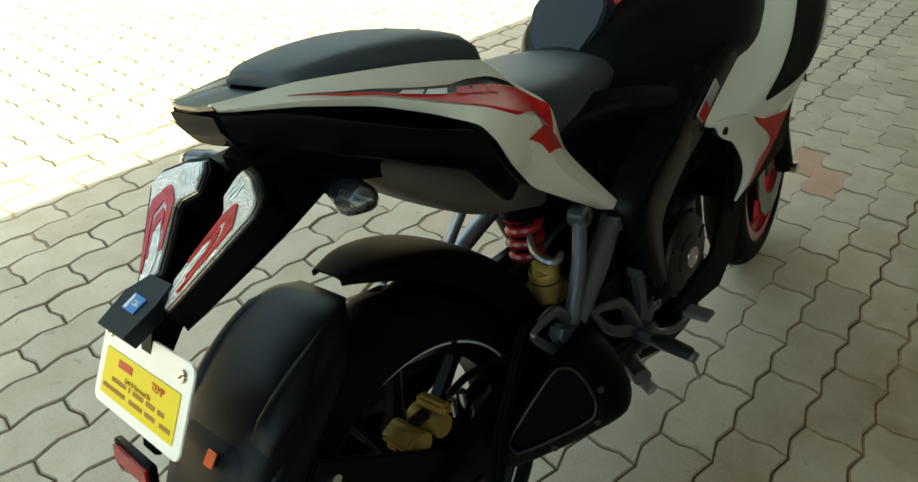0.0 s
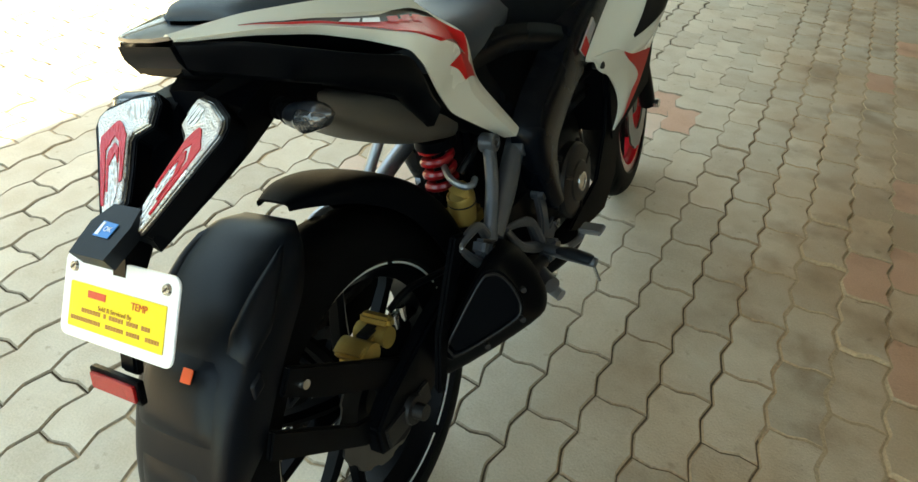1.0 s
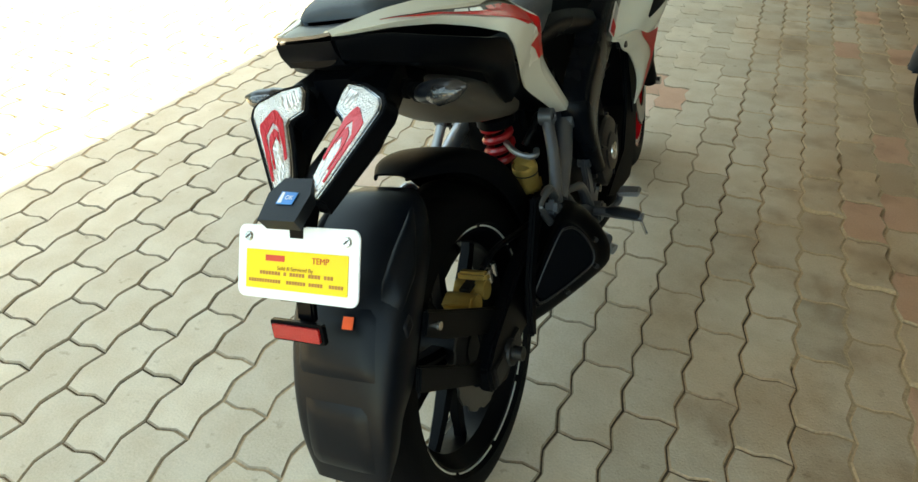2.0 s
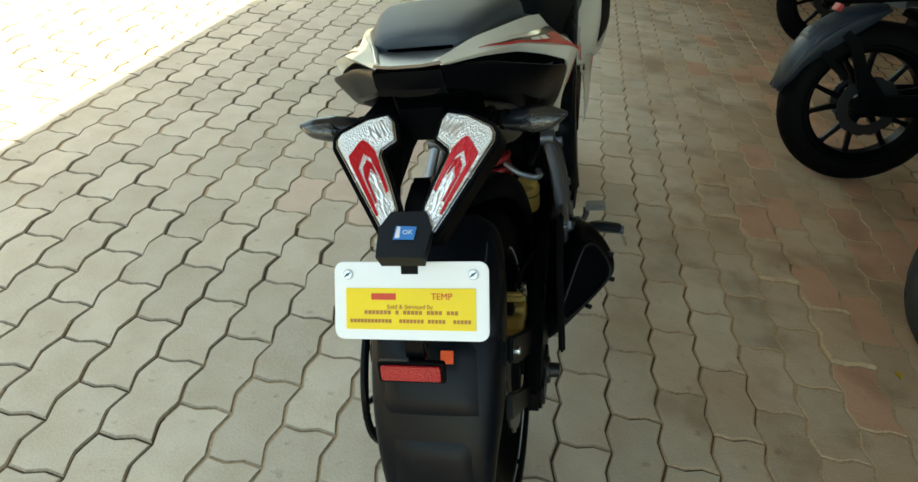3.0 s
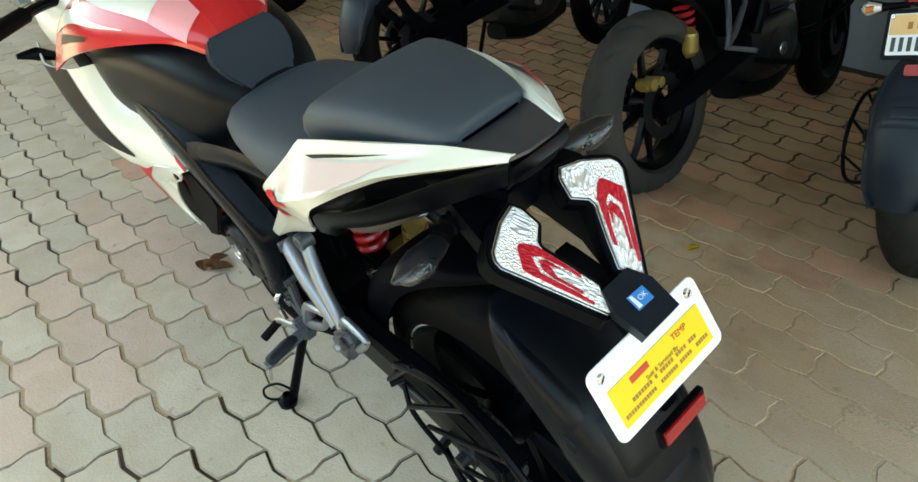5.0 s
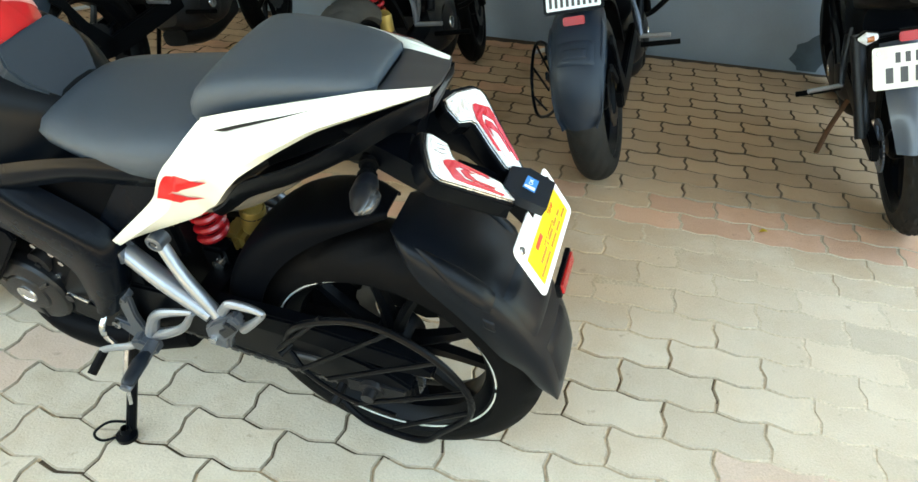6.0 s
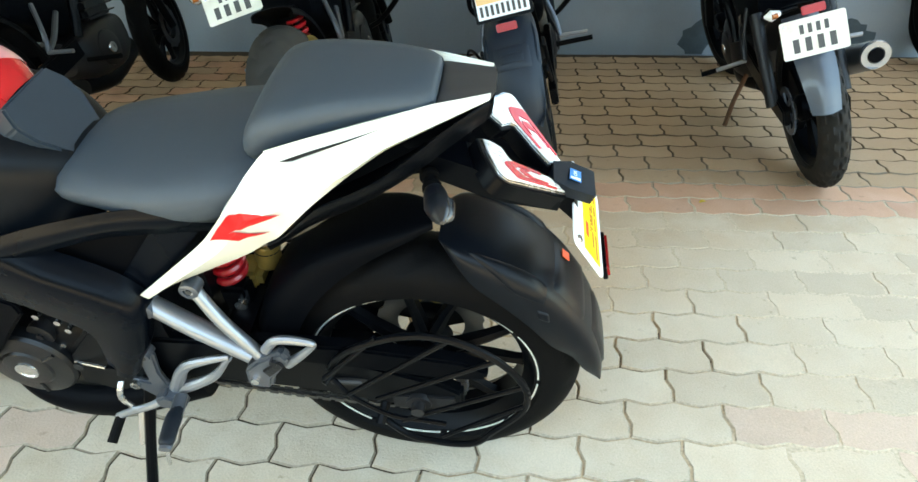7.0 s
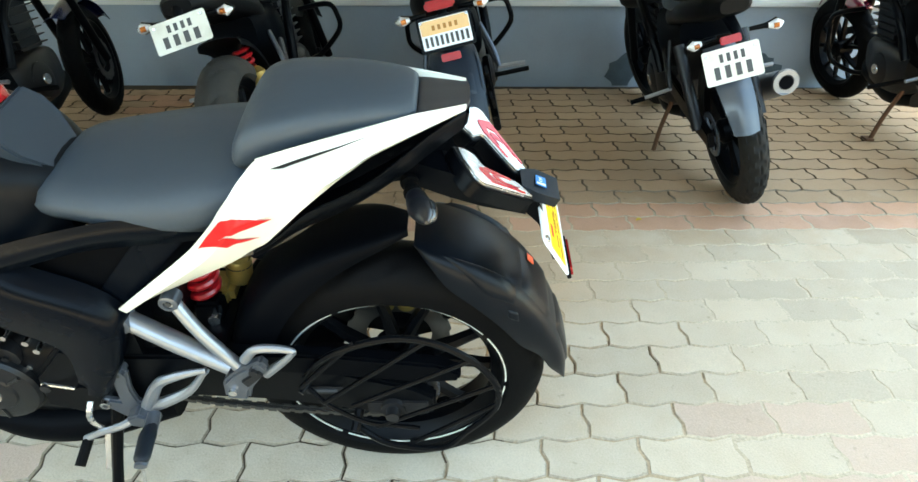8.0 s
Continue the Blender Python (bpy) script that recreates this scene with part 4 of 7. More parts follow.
part("tail_cap", Sheet([[(-0.043, -0.140, 0.947), (-0.02, -0.145, 0.946), (0.02, -0.145, 0.946), (0.043, -0.140, 0.947)],
                        [(-0.064, -0.068, 0.943), (-0.025, -0.070, 0.941), (0.025, -0.070, 0.941), (0.064, -0.068, 0.943)],
                        [(-0.084, 0.02, 0.915), (-0.03, 0.02, 0.915), (0.03, 0.02, 0.915), (0.084, 0.02, 0.915)]], 18, 18, True, True).shell(0.004), TAIL_CAP, bike, "dark glossy tail cap")
part("tail_end", loft([[(-0.045, -0.128, 0.905), (0.045, -0.128, 0.905), (0.040, -0.05, 0.89), (-0.040, -0.05, 0.89)], [(-0.045, -0.141, 0.925), (0.045, -0.141, 0.925), (0.05, -0.06, 0.925), (-0.05, -0.06, 0.925)],
                       [(-0.044, -0.1435, 0.941), (0.044, -0.1435, 0.941), (0.055, -0.07, 0.933), (-0.055, -0.07, 0.933)]]), BLACK, bike)
for s in (-1, 1):
    grid = [  # rear to front; each from the upper edge over the crease and the shoulder to the lower edge
        [(0.040, -0.139, 0.953), (0.043, -0.139, 0.951), (0.046, -0.138, 0.947), (0.043, -0.136, 0.943)],
        [(0.070, -0.060, 0.954), (0.082, -0.063, 0.947), (0.098, -0.065, 0.938), (0.086, -0.070, 0.932)],
        [(0.098, 0.000, 0.949), (0.108, 0.000, 0.936), (0.132, -0.002, 0.924), (0.120, -0.002, 0.914)],
        [(0.114, 0.050, 0.943), (0.124, 0.047, 0.925), (0.165, 0.043, 0.906), (0.152, 0.045, 0.893)],
        [(0.126, 0.100, 0.935), (0.136, 0.097, 0.914), (0.190, 0.092, 0.888), (0.182, 0.090, 0.868)],
        [(0.138, 0.156, 0.922), (0.148, 0.148, 0.901), (0.198, 0.130, 0.872), (0.180, 0.118, 0.838)],
        [(0.152, 0.186, 0.890), (0.166, 0.184, 0.879), (0.193, 0.185, 0.846), (0.166, 0.158, 0.790)],
        [(0.190, 0.215, 0.853), (0.186, 0.214, 0.840), (0.182, 0.208, 0.815), (0.152, 0.190, 0.762)],
        [(0.155, 0.284, 0.763), (0.158, 0.275, 0.755), (0.158, 0.262, 0.745), (0.140, 0.225, 0.728)],
        [(0.137, 0.445, 0.615), (0.137, 0.440, 0.610), (0.134, 0.436, 0.602), (0.112, 0.430, 0.600)]]
    grid = [flip(r) for r in grid] if s < 0 else grid
    sh = Sheet(grid[::-1] if s > 0 else grid, 72, 15, True, True)
    panel = part("tail_side_panel", sh.shell(0.0035), WHITE, bike, "white tail side panel with red graphics", sharp=24)

    crest = [(abs(r[0][0]), r[0][1], r[0][2]) for r in grid[:6]]
    # inner face: a broad flat at the rear, then a narrow rim that drops beside the cushion
    flat = ((0.002, 0.004, 0.006), (0.008, 0.016, 0.024), (0.006, 0.011, 0.015), (0.004, 0.010, 0.020), (0.004, 0.010, 0.020), (0.004, 0.010, 0.020))
    drop = ((0.000, 0.001, 0.002), (0.001, 0.003, 0.006), (0.001, 0.006, 0.020), (0.001, 0.010, 0.032), (0.001, 0.011, 0.034), (0.001, 0.011, 0.034))
    rims = [[(s * x, y, z)] + [(s * (x - a), y, z - b) for a, b in zip(fl, dr)] for (x, y, z), fl, dr in zip(crest, flat, drop)]
    part("panel_return", Sheet(rims if s > 0 else rims[::-1], 6, 24, True, True).shell(0.003), WHITE, panel)

    def film(name, upper, lower, mat, lift=0.0016, label="", n=40):
        """Lines of (share from the rear end to the front tip, share from the upper to the lower edge)."""
        fix = (lambda p: (1 - p[0], p[1])) if s > 0 else (lambda p: p)
        return part(name, sh.patch([fix(p) for p in upper], [fix(p) for p in lower], lift, n, 15, None, straight), mat, panel, label)

    if s > 0:
        film("stripe", [(0.09, 0.47), (0.16, 0.50), (0.28, 0.455), (0.43, 0.40), (0.64, 0.19)], [(0.09, 0.48), (0.16, 0.545), (0.27, 0.565), (0.42, 0.505), (0.67, 0.305)], DECAL_DARK, label="black tapering stripe")
        film("graphic", [(0.09, 0.485), (0.16, 0.55), (0.27, 0.57), (0.42, 0.51), (0.67, 0.31)], [(0.09, 0.50), (0.17, 0.63), (0.31, 0.635), (0.40, 0.665), (0.572, 0.692)], DECAL_RED, label="red arrow graphic")
    else:
        film("stripe", [(0.215, 0.25), (0.375, 0.242), (0.528, 0.258)], [(0.215, 0.258), (0.364, 0.295), (0.489, 0.335)], DECAL_DARK, label="black tapering streak")
        # left graphic painted pale, as if glare washed out its red
        film("graphic", [(0.16, 0.40), (0.41, 0.36), (0.56, 0.33), (0.70, 0.20)], [(0.16, 0.42), (0.27, 0.60), (0.41, 0.70), (0.62, 0.58)], DECAL_GLARE, label="red graphic painted pale with glare")
    # the slanting mark at the front: two wedges joined along the front edge
    if s > 0:
        film("graphic", [(0.67, 0.31), (0.772, 0.0)], [(0.572, 0.692), (0.814, 0.458)], DECAL_RED, 0.0016, "red slanting mark")
        film("graphic", [(0.67, 0.81), (0.828, 0.358)], [(0.825, 0.70), (0.875, 0.183)], DECAL_RED, 0.0016, "red slanting mark")
    else:
        film("graphic", [(0.560, 0.738), (0.595, 0.675), (0.635, 0.630), (0.675, 0.575), (0.725, 0.463), (0.750, 0.363), (0.768, 0.225)], [(0.560, 0.740), (0.615, 0.738), (0.660, 0.728), (0.735, 0.688), (0.765, 0.630), (0.785, 0.585), (0.800, 0.550)], DECAL_RED, 0.0020, "red slanting mark")
        film("graphic", [(0.768, 0.225), (0.815, 0.195), (0.860, 0.225)], [(0.800, 0.550), (0.802, 0.650), (0.805, 0.750)], DECAL_RED, 0.0020, "red slanting mark")
        film("graphic", [(0.650, 0.888), (0.735, 0.775), (0.800, 0.550)], [(0.650, 0.890), (0.725, 0.838), (0.805, 0.750)], DECAL_RED, 0.0020, "red slanting mark")
    for lo, hi, mat in ((0.268, 0.322, DECAL_GREY), (0.330, 0.385, DECAL_GREY), (0.412, 0.455, DECAL_RED), (0.466, 0.508, DECAL_RED), (0.520, 0.562, DECAL_RED)) if s > 0 else ():
        film("badge", [(lo + 0.022, 0.62 - 0.42 * lo), (hi + 0.022, 0.62 - 0.42 * hi)], [(lo, 0.69 - 0.38 * lo), (hi, 0.69 - 0.38 * hi)], mat, 0.0028, "silver badge bar" if mat is DECAL_GREY else "red badge bar", 4)
    # black grab rail: its lip stands out beyond the panel, with a pocket behind it
    rings = []
    for top, low, inn in spline([[(0.044, -0.139, 0.944), (0.046, -0.132, 0.912), (0.030, -0.130, 0.935)],
                                 [(0.090, -0.085, 0.929), (0.078, -0.085, 0.890), (0.055, -0.085, 0.920)],
                                 [(0.121, -0.048, 0.913), (0.104, -0.050, 0.874), (0.072, -0.050, 0.905)],
                                 [(0.157, 0.000, 0.892), (0.132, 0.000, 0.853), (0.094, 0.000, 0.886)],
                                 [(0.172, 0.040, 0.877), (0.140, 0.040, 0.832), (0.104, 0.040, 0.868)],
                                 [(0.181, 0.082, 0.862), (0.146, 0.080, 0.814), (0.112, 0.082, 0.850)],
                                 [(0.176, 0.112, 0.834), (0.145, 0.112, 0.796), (0.112, 0.112, 0.826)],
                                 [(0.160, 0.152, 0.788), (0.132, 0.155, 0.756), (0.105, 0.155, 0.780)],
                                 [(0.146, 0.188, 0.756), (0.120, 0.200, 0.716), (0.098, 0.200, 0.740)]], 40):
        a, b, c = top, low, inn
        lip = a + (c - a) * 0.16
        ring = [a + (0, 0, 0.0), a * 0.86 + b * 0.14 + (0.003, 0, 0), a * 0.45 + b * 0.55 + (0.002, 0, 0), b * 0.95 + a * 0.05, b + (-0.012, 0, -0.001), c * 0.55 + b * 0.45 + (-0.01, 0, -0.004), c + (0, 0, -0.012), a + (c - a) * 0.32 + (0, 0, -0.012), lip + (0, 0, -0.002), a + (c - a) * 0.06 + (0, 0, 0.0015)]
        rings.append([(s * q[0], q[1], q[2]) for q in ring])
    part("grab_rail", loft(rings), BLACK, bike, "black moulded grab rail", sharp=40)
    part("pocket_liner", Sheet([[(s * 0.050, -0.115, 0.938), (s * 0.045, -0.115, 0.920), (s * 0.045, -0.115, 0.905)],
                                [(s * 0.078, -0.065, 0.930), (s * 0.062, -0.060, 0.912), (s * 0.060, -0.060, 0.890)],
                                [(s * 0.112, 0.000, 0.915), (s * 0.086, 0.000, 0.895), (s * 0.084, 0.000, 0.868)],
                                [(s * 0.142, 0.045, 0.896), (s * 0.098, 0.045, 0.874), (s * 0.096, 0.045, 0.845)],
                                [(s * 0.172, 0.092, 0.872), (s * 0.108, 0.095, 0.850), (s * 0.106, 0.095, 0.820)]], 20, 8).shell(0.003), MATT, bike)

# seats: flat-topped cushions with soft shoulders
def cushion(rows, steps, name, label, edge=0.010):
    """Rows of y, half width, lower z, crown z."""
    rings = []
    for y, hw, z0, z1 in spline(rows, steps * (len(rows) - 1)):
        h = z1 - z0
        half = [(0.86, z0), (0.945, z0 + 0.22 * h), (0.99, z0 + 0.52 * h), (0.95, z1 - edge - 0.06 * h), (0.84, z1 - 0.6 * edge), (0.62, z1 - 0.28 * edge), (0.32, z1 - 0.07 * edge)]
        right = [(hw * u, y, z) for u, z in half]
        ring = right + [(0.0, y, z1)] + [(-x, yy, z) for x, yy, z in right[::-1]] + [(0.0, y, z0 - 0.002)]
        rings.append(ring)
    return part(name, loft(rings), VINYL, bike, label, sharp=70)


cushion([(-0.066, 0.046, 0.944, 0.952), (-0.064, 0.056, 0.941, 0.961), (-0.056, 0.064, 0.938, 0.966), (-0.035, 0.074, 0.928, 0.970), (0.02, 0.088, 0.925, 0.973), (0.08, 0.101, 0.912, 0.971), (0.13, 0.111, 0.898, 0.965), (0.165, 0.114, 0.884, 0.956), (0.188, 0.112, 0.876, 0.940), (0.202, 0.100, 0.872, 0.918), (0.207, 0.085, 0.874, 0.895)], 4, "pillion_seat", "black vinyl pillion seat")
cushion([(0.15, 0.10, 0.83, 0.868), (0.21, 0.138, 0.795, 0.876), (0.27, 0.150, 0.780, 0.870), (0.34, 0.150, 0.776, 0.861), (0.41, 0.140, 0.782, 0.854), (0.47, 0.124, 0.784, 0.850), (0.51, 0.108, 0.780, 0.842), (0.54, 0.085, 0.776, 0.825), (0.555, 0.055, 0.778, 0.805)], 5, "rider_seat", "black vinyl rider seat", 0.022)

# fuel tank: black knee recess, red shell on top, black pad at the rear
part("tank_lower", body([(0.50, 0.072, 0.72, 0.838, 0.4), (0.54, 0.104, 0.70, 0.872, 0.45), (0.58, 0.122, 0.69, 0.892, 0.5), (0.66, 0.142, 0.69, 0.912, 0.5), (0.78, 0.162, 0.69, 0.918, 0.55), (0.92, 0.180, 0.70, 0.905, 0.55), (1.02, 0.17, 0.72, 0.89, 0.55)], 36, 5, 3.8), KNEE, bike, "slate black knee panels of the fuel tank")
for s in (-1, 1):
    rows = [[(0.028, 0.585, 0.920), (0.043, 0.583, 0.906), (0.052, 0.584, 0.894), (0.056, 0.587, 0.888)],
            [(0.028, 0.620, 0.952), (0.062, 0.622, 0.943), (0.088, 0.632, 0.931), (0.100, 0.642, 0.921)],
            [(0.028, 0.700, 0.984), (0.082, 0.706, 0.973), (0.124, 0.720, 0.946), (0.146, 0.732, 0.920)],
            [(0.028, 0.820, 1.001), (0.100, 0.826, 0.986), (0.162, 0.842, 0.945), (0.194, 0.860, 0.900)],
            [(0.028, 0.920, 1.004), (0.105, 0.926, 0.986), (0.176, 0.942, 0.940), (0.218, 0.958, 0.870)],
            [(0.028, 1.020, 0.986), (0.105, 1.022, 0.966), (0.182, 1.034, 0.920), (0.238, 1.052, 0.828)]]
    rows = [flip(r) for r in rows] if s < 0 else rows
    ts = Sheet(rows[::-1] if s > 0 else rows, 24, 16)
    shell = part("tank_shell", ts.shell(0.004), RED, bike, "red tank shell with white graphics", sharp=30)
    w = (lambda p: (1 - p[0], p[1])) if s > 0 else (lambda p: p)
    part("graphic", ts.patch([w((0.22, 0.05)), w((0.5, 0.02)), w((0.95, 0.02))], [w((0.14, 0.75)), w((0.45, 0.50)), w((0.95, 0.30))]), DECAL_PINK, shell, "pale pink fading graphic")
    part("graphic", ts.patch([w((0.42, 0.05)), w((0.98, 0.03))], [w((0.36, 0.55)), w((0.98, 0.45))], 0.0022), WHITE, shell, "white graphic")
    part("graphic", ts.patch([w((0.45, 0.72)), w((0.75, 0.60)), w((0.97, 0.58))], [w((0.45, 0.73)), w((0.75, 0.70)), w((0.97, 0.76))]), WHITE, shell, "white graphic")
    part("badge", ts.patch([w((0.62, 0.82)), w((0.88, 0.78))], [w((0.62, 0.88)), w((0.88, 0.86))]), DECAL_DARK, shell, "black script bar")
part("tank_spine", Sheet([[(-0.030, 0.585, 0.919), (0, 0.583, 0.922), (0.030, 0.585, 0.919)], [(-0.030, 0.620, 0.951), (0, 0.619, 0.954), (0.030, 0.620, 0.951)], [(-0.030, 0.700, 0.983), (0, 0.699, 0.987), (0.030, 0.700, 0.983)], [(-0.030, 0.820, 1.000), (0, 0.820, 1.004), (0.030, 0.820, 1.000)], [(-0.030, 1.02, 0.985), (0, 1.02, 0.988), (0.030, 1.02, 0.985)]], 24, 8).shell(0.004), RED, bike)
PAD_M = plate_pose((0, 0.509, 0.838), (1, 0, 0), (0, 0.060, 0.083))
pad_ob = part("tank_pad", slab([(-0.044, -0.006), (0.044, -0.006), (0.070, 0.045), (0.074, 0.078), (0.060, 0.110), (-0.060, 0.110), (-0.074, 0.078), (-0.070, 0.045)], 0.050, lambda a, b, d: Vector((a, b, d - 0.046)), 0.004), PAD, bike, "blue-grey tank pad", sharp=30)
pad_ob.matrix_basis = PAD_M
part("seat_nose", body([(0.49, 0.050, 0.80, 0.832, 0.5), (0.53, 0.076, 0.79, 0.844, 0.5), (0.565, 0.084, 0.78, 0.858, 0.5), (0.60, 0.080, 0.78, 0.862, 0.5)], 24, 4, 3.4), PAD, bike, "slate black trim between seat and tank")

for s in (-1, 1):
    # perimeter frame spar and the cover behind it
    top = [(0.86, 0.800), (0.74, 0.770), (0.651, 0.737), (0.589, 0.689), (0.544, 0.665), (0.498, 0.640), (0.468, 0.612), (0.458, 0.575), (0.490, 0.485), (0.530, 0.416)]
    low = [(0.88, 0.700), (0.780, 0.655), (0.700, 0.623), (0.648, 0.599), (0.612, 0.575), (0.585, 0.557), (0.566, 0.538), (0.556, 0.512), (0.558, 0.470), (0.567, 0.409)]
    spar = [[(0.118, a[0] - 0.004, a[1] + 0.012) for a in top], [(0.143, a[0], a[1]) for a in top], [(0.157, a[0] * 0.88 + b[0] * 0.12, a[1] * 0.88 + b[1] * 0.12) for a, b in zip(top, low)],
            [(0.156, a[0] * 0.5 + b[0] * 0.5, a[1] * 0.5 + b[1] * 0.5) for a, b in zip(top, low)], [(0.146, b[0], b[1]) for b in low]]
    spar = [flip(r) for r in spar] if s > 0 else spar[::1]
    spar = [[(s * abs(q[0]), q[1], q[2]) for q in r] for r in spar]
    part("frame_spar", Sheet(spar if s > 0 else spar[::-1], 16, 36).shell(0.012), FRAME, bike, "black perimeter frame spar", sharp=50)
    part("side_cover", Sheet([[(s * 0.112, 0.24, 0.800), (s * 0.132, 0.33, 0.812), (s * 0.142, 0.42, 0.808), (s * 0.148, 0.567, 0.772), (s * 0.152, 0.70, 0.722)],
                              [(s * 0.120, 0.25, 0.782), (s * 0.140, 0.34, 0.790), (s * 0.150, 0.435, 0.784), (s * 0.156, 0.562, 0.748), (s * 0.160, 0.69, 0.705)],
                              [(s * 0.110, 0.28, 0.755), (s * 0.126, 0.37, 0.757), (s * 0.134, 0.455, 0.752), (s * 0.140, 0.545, 0.728), (s * 0.150, 0.675, 0.690)]], 8, 20).shell(0.006), FRAME, bike, "matt black side cover", sharp=50)
    part("mesh_cover", slab([(0.64, 0.705), (0.52, 0.745), (0.37, 0.765), (0.36, 0.750), (0.500, 0.575), (0.620, 0.635)], 0.004, side(s * 0.106), 0.001), MATT, bike)
    part("rear_side_panel", slab([(0.290, 0.768), (0.385, 0.762), (0.392, 0.740), (0.515, 0.592), (0.496, 0.578), (0.440, 0.600)], 0.005, side(s * 0.113), 0.002), FRAME, bike)
    # fairing side: white outer blade, black inner blade, red lower edge
    outer = [[(0.150, 0.955, 0.835), (0.150, 0.935, 0.800), (0.152, 0.895, 0.765), (0.154, 0.835, 0.742), (0.158, 0.762, 0.690), (0.163, 0.728, 0.650)],
             [(0.220, 1.000, 0.835), (0.221, 0.990, 0.792), (0.221, 0.970, 0.745), (0.219, 0.930, 0.705), (0.208, 0.875, 0.665), (0.198, 0.838, 0.640)],
             [(0.248, 1.100, 0.835), (0.250, 1.090, 0.775), (0.250, 1.065, 0.715), (0.244, 1.015, 0.665), (0.226, 0.955, 0.622), (0.206, 0.905, 0.608)],
             [(0.214, 1.290, 0.830), (0.212, 1.280, 0.763), (0.208, 1.256, 0.691), (0.204, 1.168, 0.634), (0.200, 1.117, 0.598), (0.196, 1.075, 0.572)]]
    outer = [flip(r) for r in outer] if s < 0 else outer
    fs = Sheet(outer[::-1] if s > 0 else outer, 24, 30, False, True)
    fairing = part("fairing_side", fs.shell(0.004), WHITE, bike, "white fairing side with black and red graphics", sharp=25)
    g = (lambda p: (1 - p[0], p[1])) if s > 0 else (lambda p: p)
    part("graphic", fs.patch([g((0.37, 0.0)), g((0.37, 0.30)), g((0.37, 0.55)), g((0.40, 0.80))], [g((0.74, 0.0)), g((0.74, 0.30)), g((0.66, 0.55)), g((0.44, 0.82))], 0.0016, 20, 10), DECAL_DARK, fairing, "black blade graphic")
    lower = [[(0.163, 0.728, 0.650), (0.175, 0.748, 0.640), (0.175, 0.772, 0.612), (0.176, 0.830, 0.580), (0.176, 0.881, 0.523), (0.175, 0.891, 0.480), (0.172, 0.858, 0.441)],
             [(0.198, 0.838, 0.640), (0.194, 0.860, 0.618), (0.192, 0.880, 0.590), (0.190, 0.905, 0.560), (0.187, 0.920, 0.515), (0.182, 0.915, 0.478), (0.173, 0.862, 0.441)],
             [(0.196, 1.075, 0.572), (0.193, 1.050, 0.546), (0.190, 1.030, 0.525), (0.187, 1.000, 0.502), (0.183, 0.965, 0.480), (0.179, 0.925, 0.460), (0.173, 0.868, 0.442)]]
    lower = [flip(r) for r in lower] if s < 0 else lower
    ls = Sheet(lower[::-1] if s > 0 else lower, 12, 24, False)
    spear = part("fairing_lower", ls.shell(0.004), WHITE, bike, "white pointed lower fairing with red flash", sharp=25)
    part("graphic", ls.patch([g((0.55, 0.0)), g((0.62, 0.2)), g((0.90, 0.42)), g((0.62, 0.80))], [g((1.0, 0.0)), g((1.0, 0.2)), g((1.0, 0.5)), g((1.0, 0.92))]), DECAL_RED, spear, "red flash graphic")
    trim = part("vent_trim", slab([(0.668, 0.690), (0.745, 0.735), (0.760, 0.715), (0.690, 0.670)], 0.004, side(s * 0.172), 0.001), DECAL_GREY, bike, "silver vent trim")
    part("graphic", slab([(0.668, 0.690), (0.700, 0.709), (0.714, 0.686), (0.690, 0.670)], 0.001, side(s * 0.1762)), DECAL_RED, trim)
    part("fairing_bolt", rod((s * 0.158, 0.780, 0.622), (s * 0.182, 0.778, 0.624), 0.008, 12), DARK, bike)
    part("fairing_inner", Sheet([[(s * 0.17, 1.24, 0.86), (s * 0.18, 1.05, 0.86), (s * 0.165, 0.92, 0.80)], [(s * 0.16, 1.26, 0.66), (s * 0.165, 1.06, 0.66), (s * 0.155, 0.88, 0.64)], [(s * 0.15, 1.20, 0.44), (s * 0.15, 1.04, 0.42), (s * 0.15, 0.90, 0.40)]], 8, 10).shell(0.004), MATT, bike)
    # clip-on bar with grip, lever and mirror stay
    bar = part("handlebar", tube([(s * 0.09, 1.12, 0.93), (s * 0.20, 1.05, 0.955), (s * 0.30, 0.95, 0.966)], 0.011, 10), IRON, bike)
    part("grip", tube([(s * 0.235, 1.015, 0.960), (s * 0.30, 0.955, 0.967), (s * 0.350, 0.908, 0.972)], [0.016, 0.0165, 0.016], 12), RUBBER, bar, "ribbed rubber grip")
    part("bar_end", tube([(s * 0.348, 0.910, 0.972), (s * 0.364, 0.895, 0.974)], 0.019, 12), IRON, bar)
    part("lever", tube([(s * 0.17, 1.12, 0.945), (s * 0.24, 1.10, 0.945), (s * 0.33, 1.02, 0.950)], [0.008, 0.006, 0.007], 8), IRON, bar)
    part("front_indicator", tube([(s * 0.205, 1.18, 0.815), (s * 0.235, 1.20, 0.830), (s * 0.275, 1.20, 0.842)], [0.010, 0.016, 0.006], 10), BLACK, bike)
part("front_cowl", body([(1.02, 0.17, 0.80, 0.97, 0.5), (1.14, 0.20, 0.78, 0.98, 0.5), (1.30, 0.18, 0.74, 0.97, 0.5), (1.48, 0.10, 0.70, 0.86, 0.5), (1.56, 0.03, 0.74, 0.80, 0.5)], 28, 5, 2.6), WHITE, bike, "white front cowl")
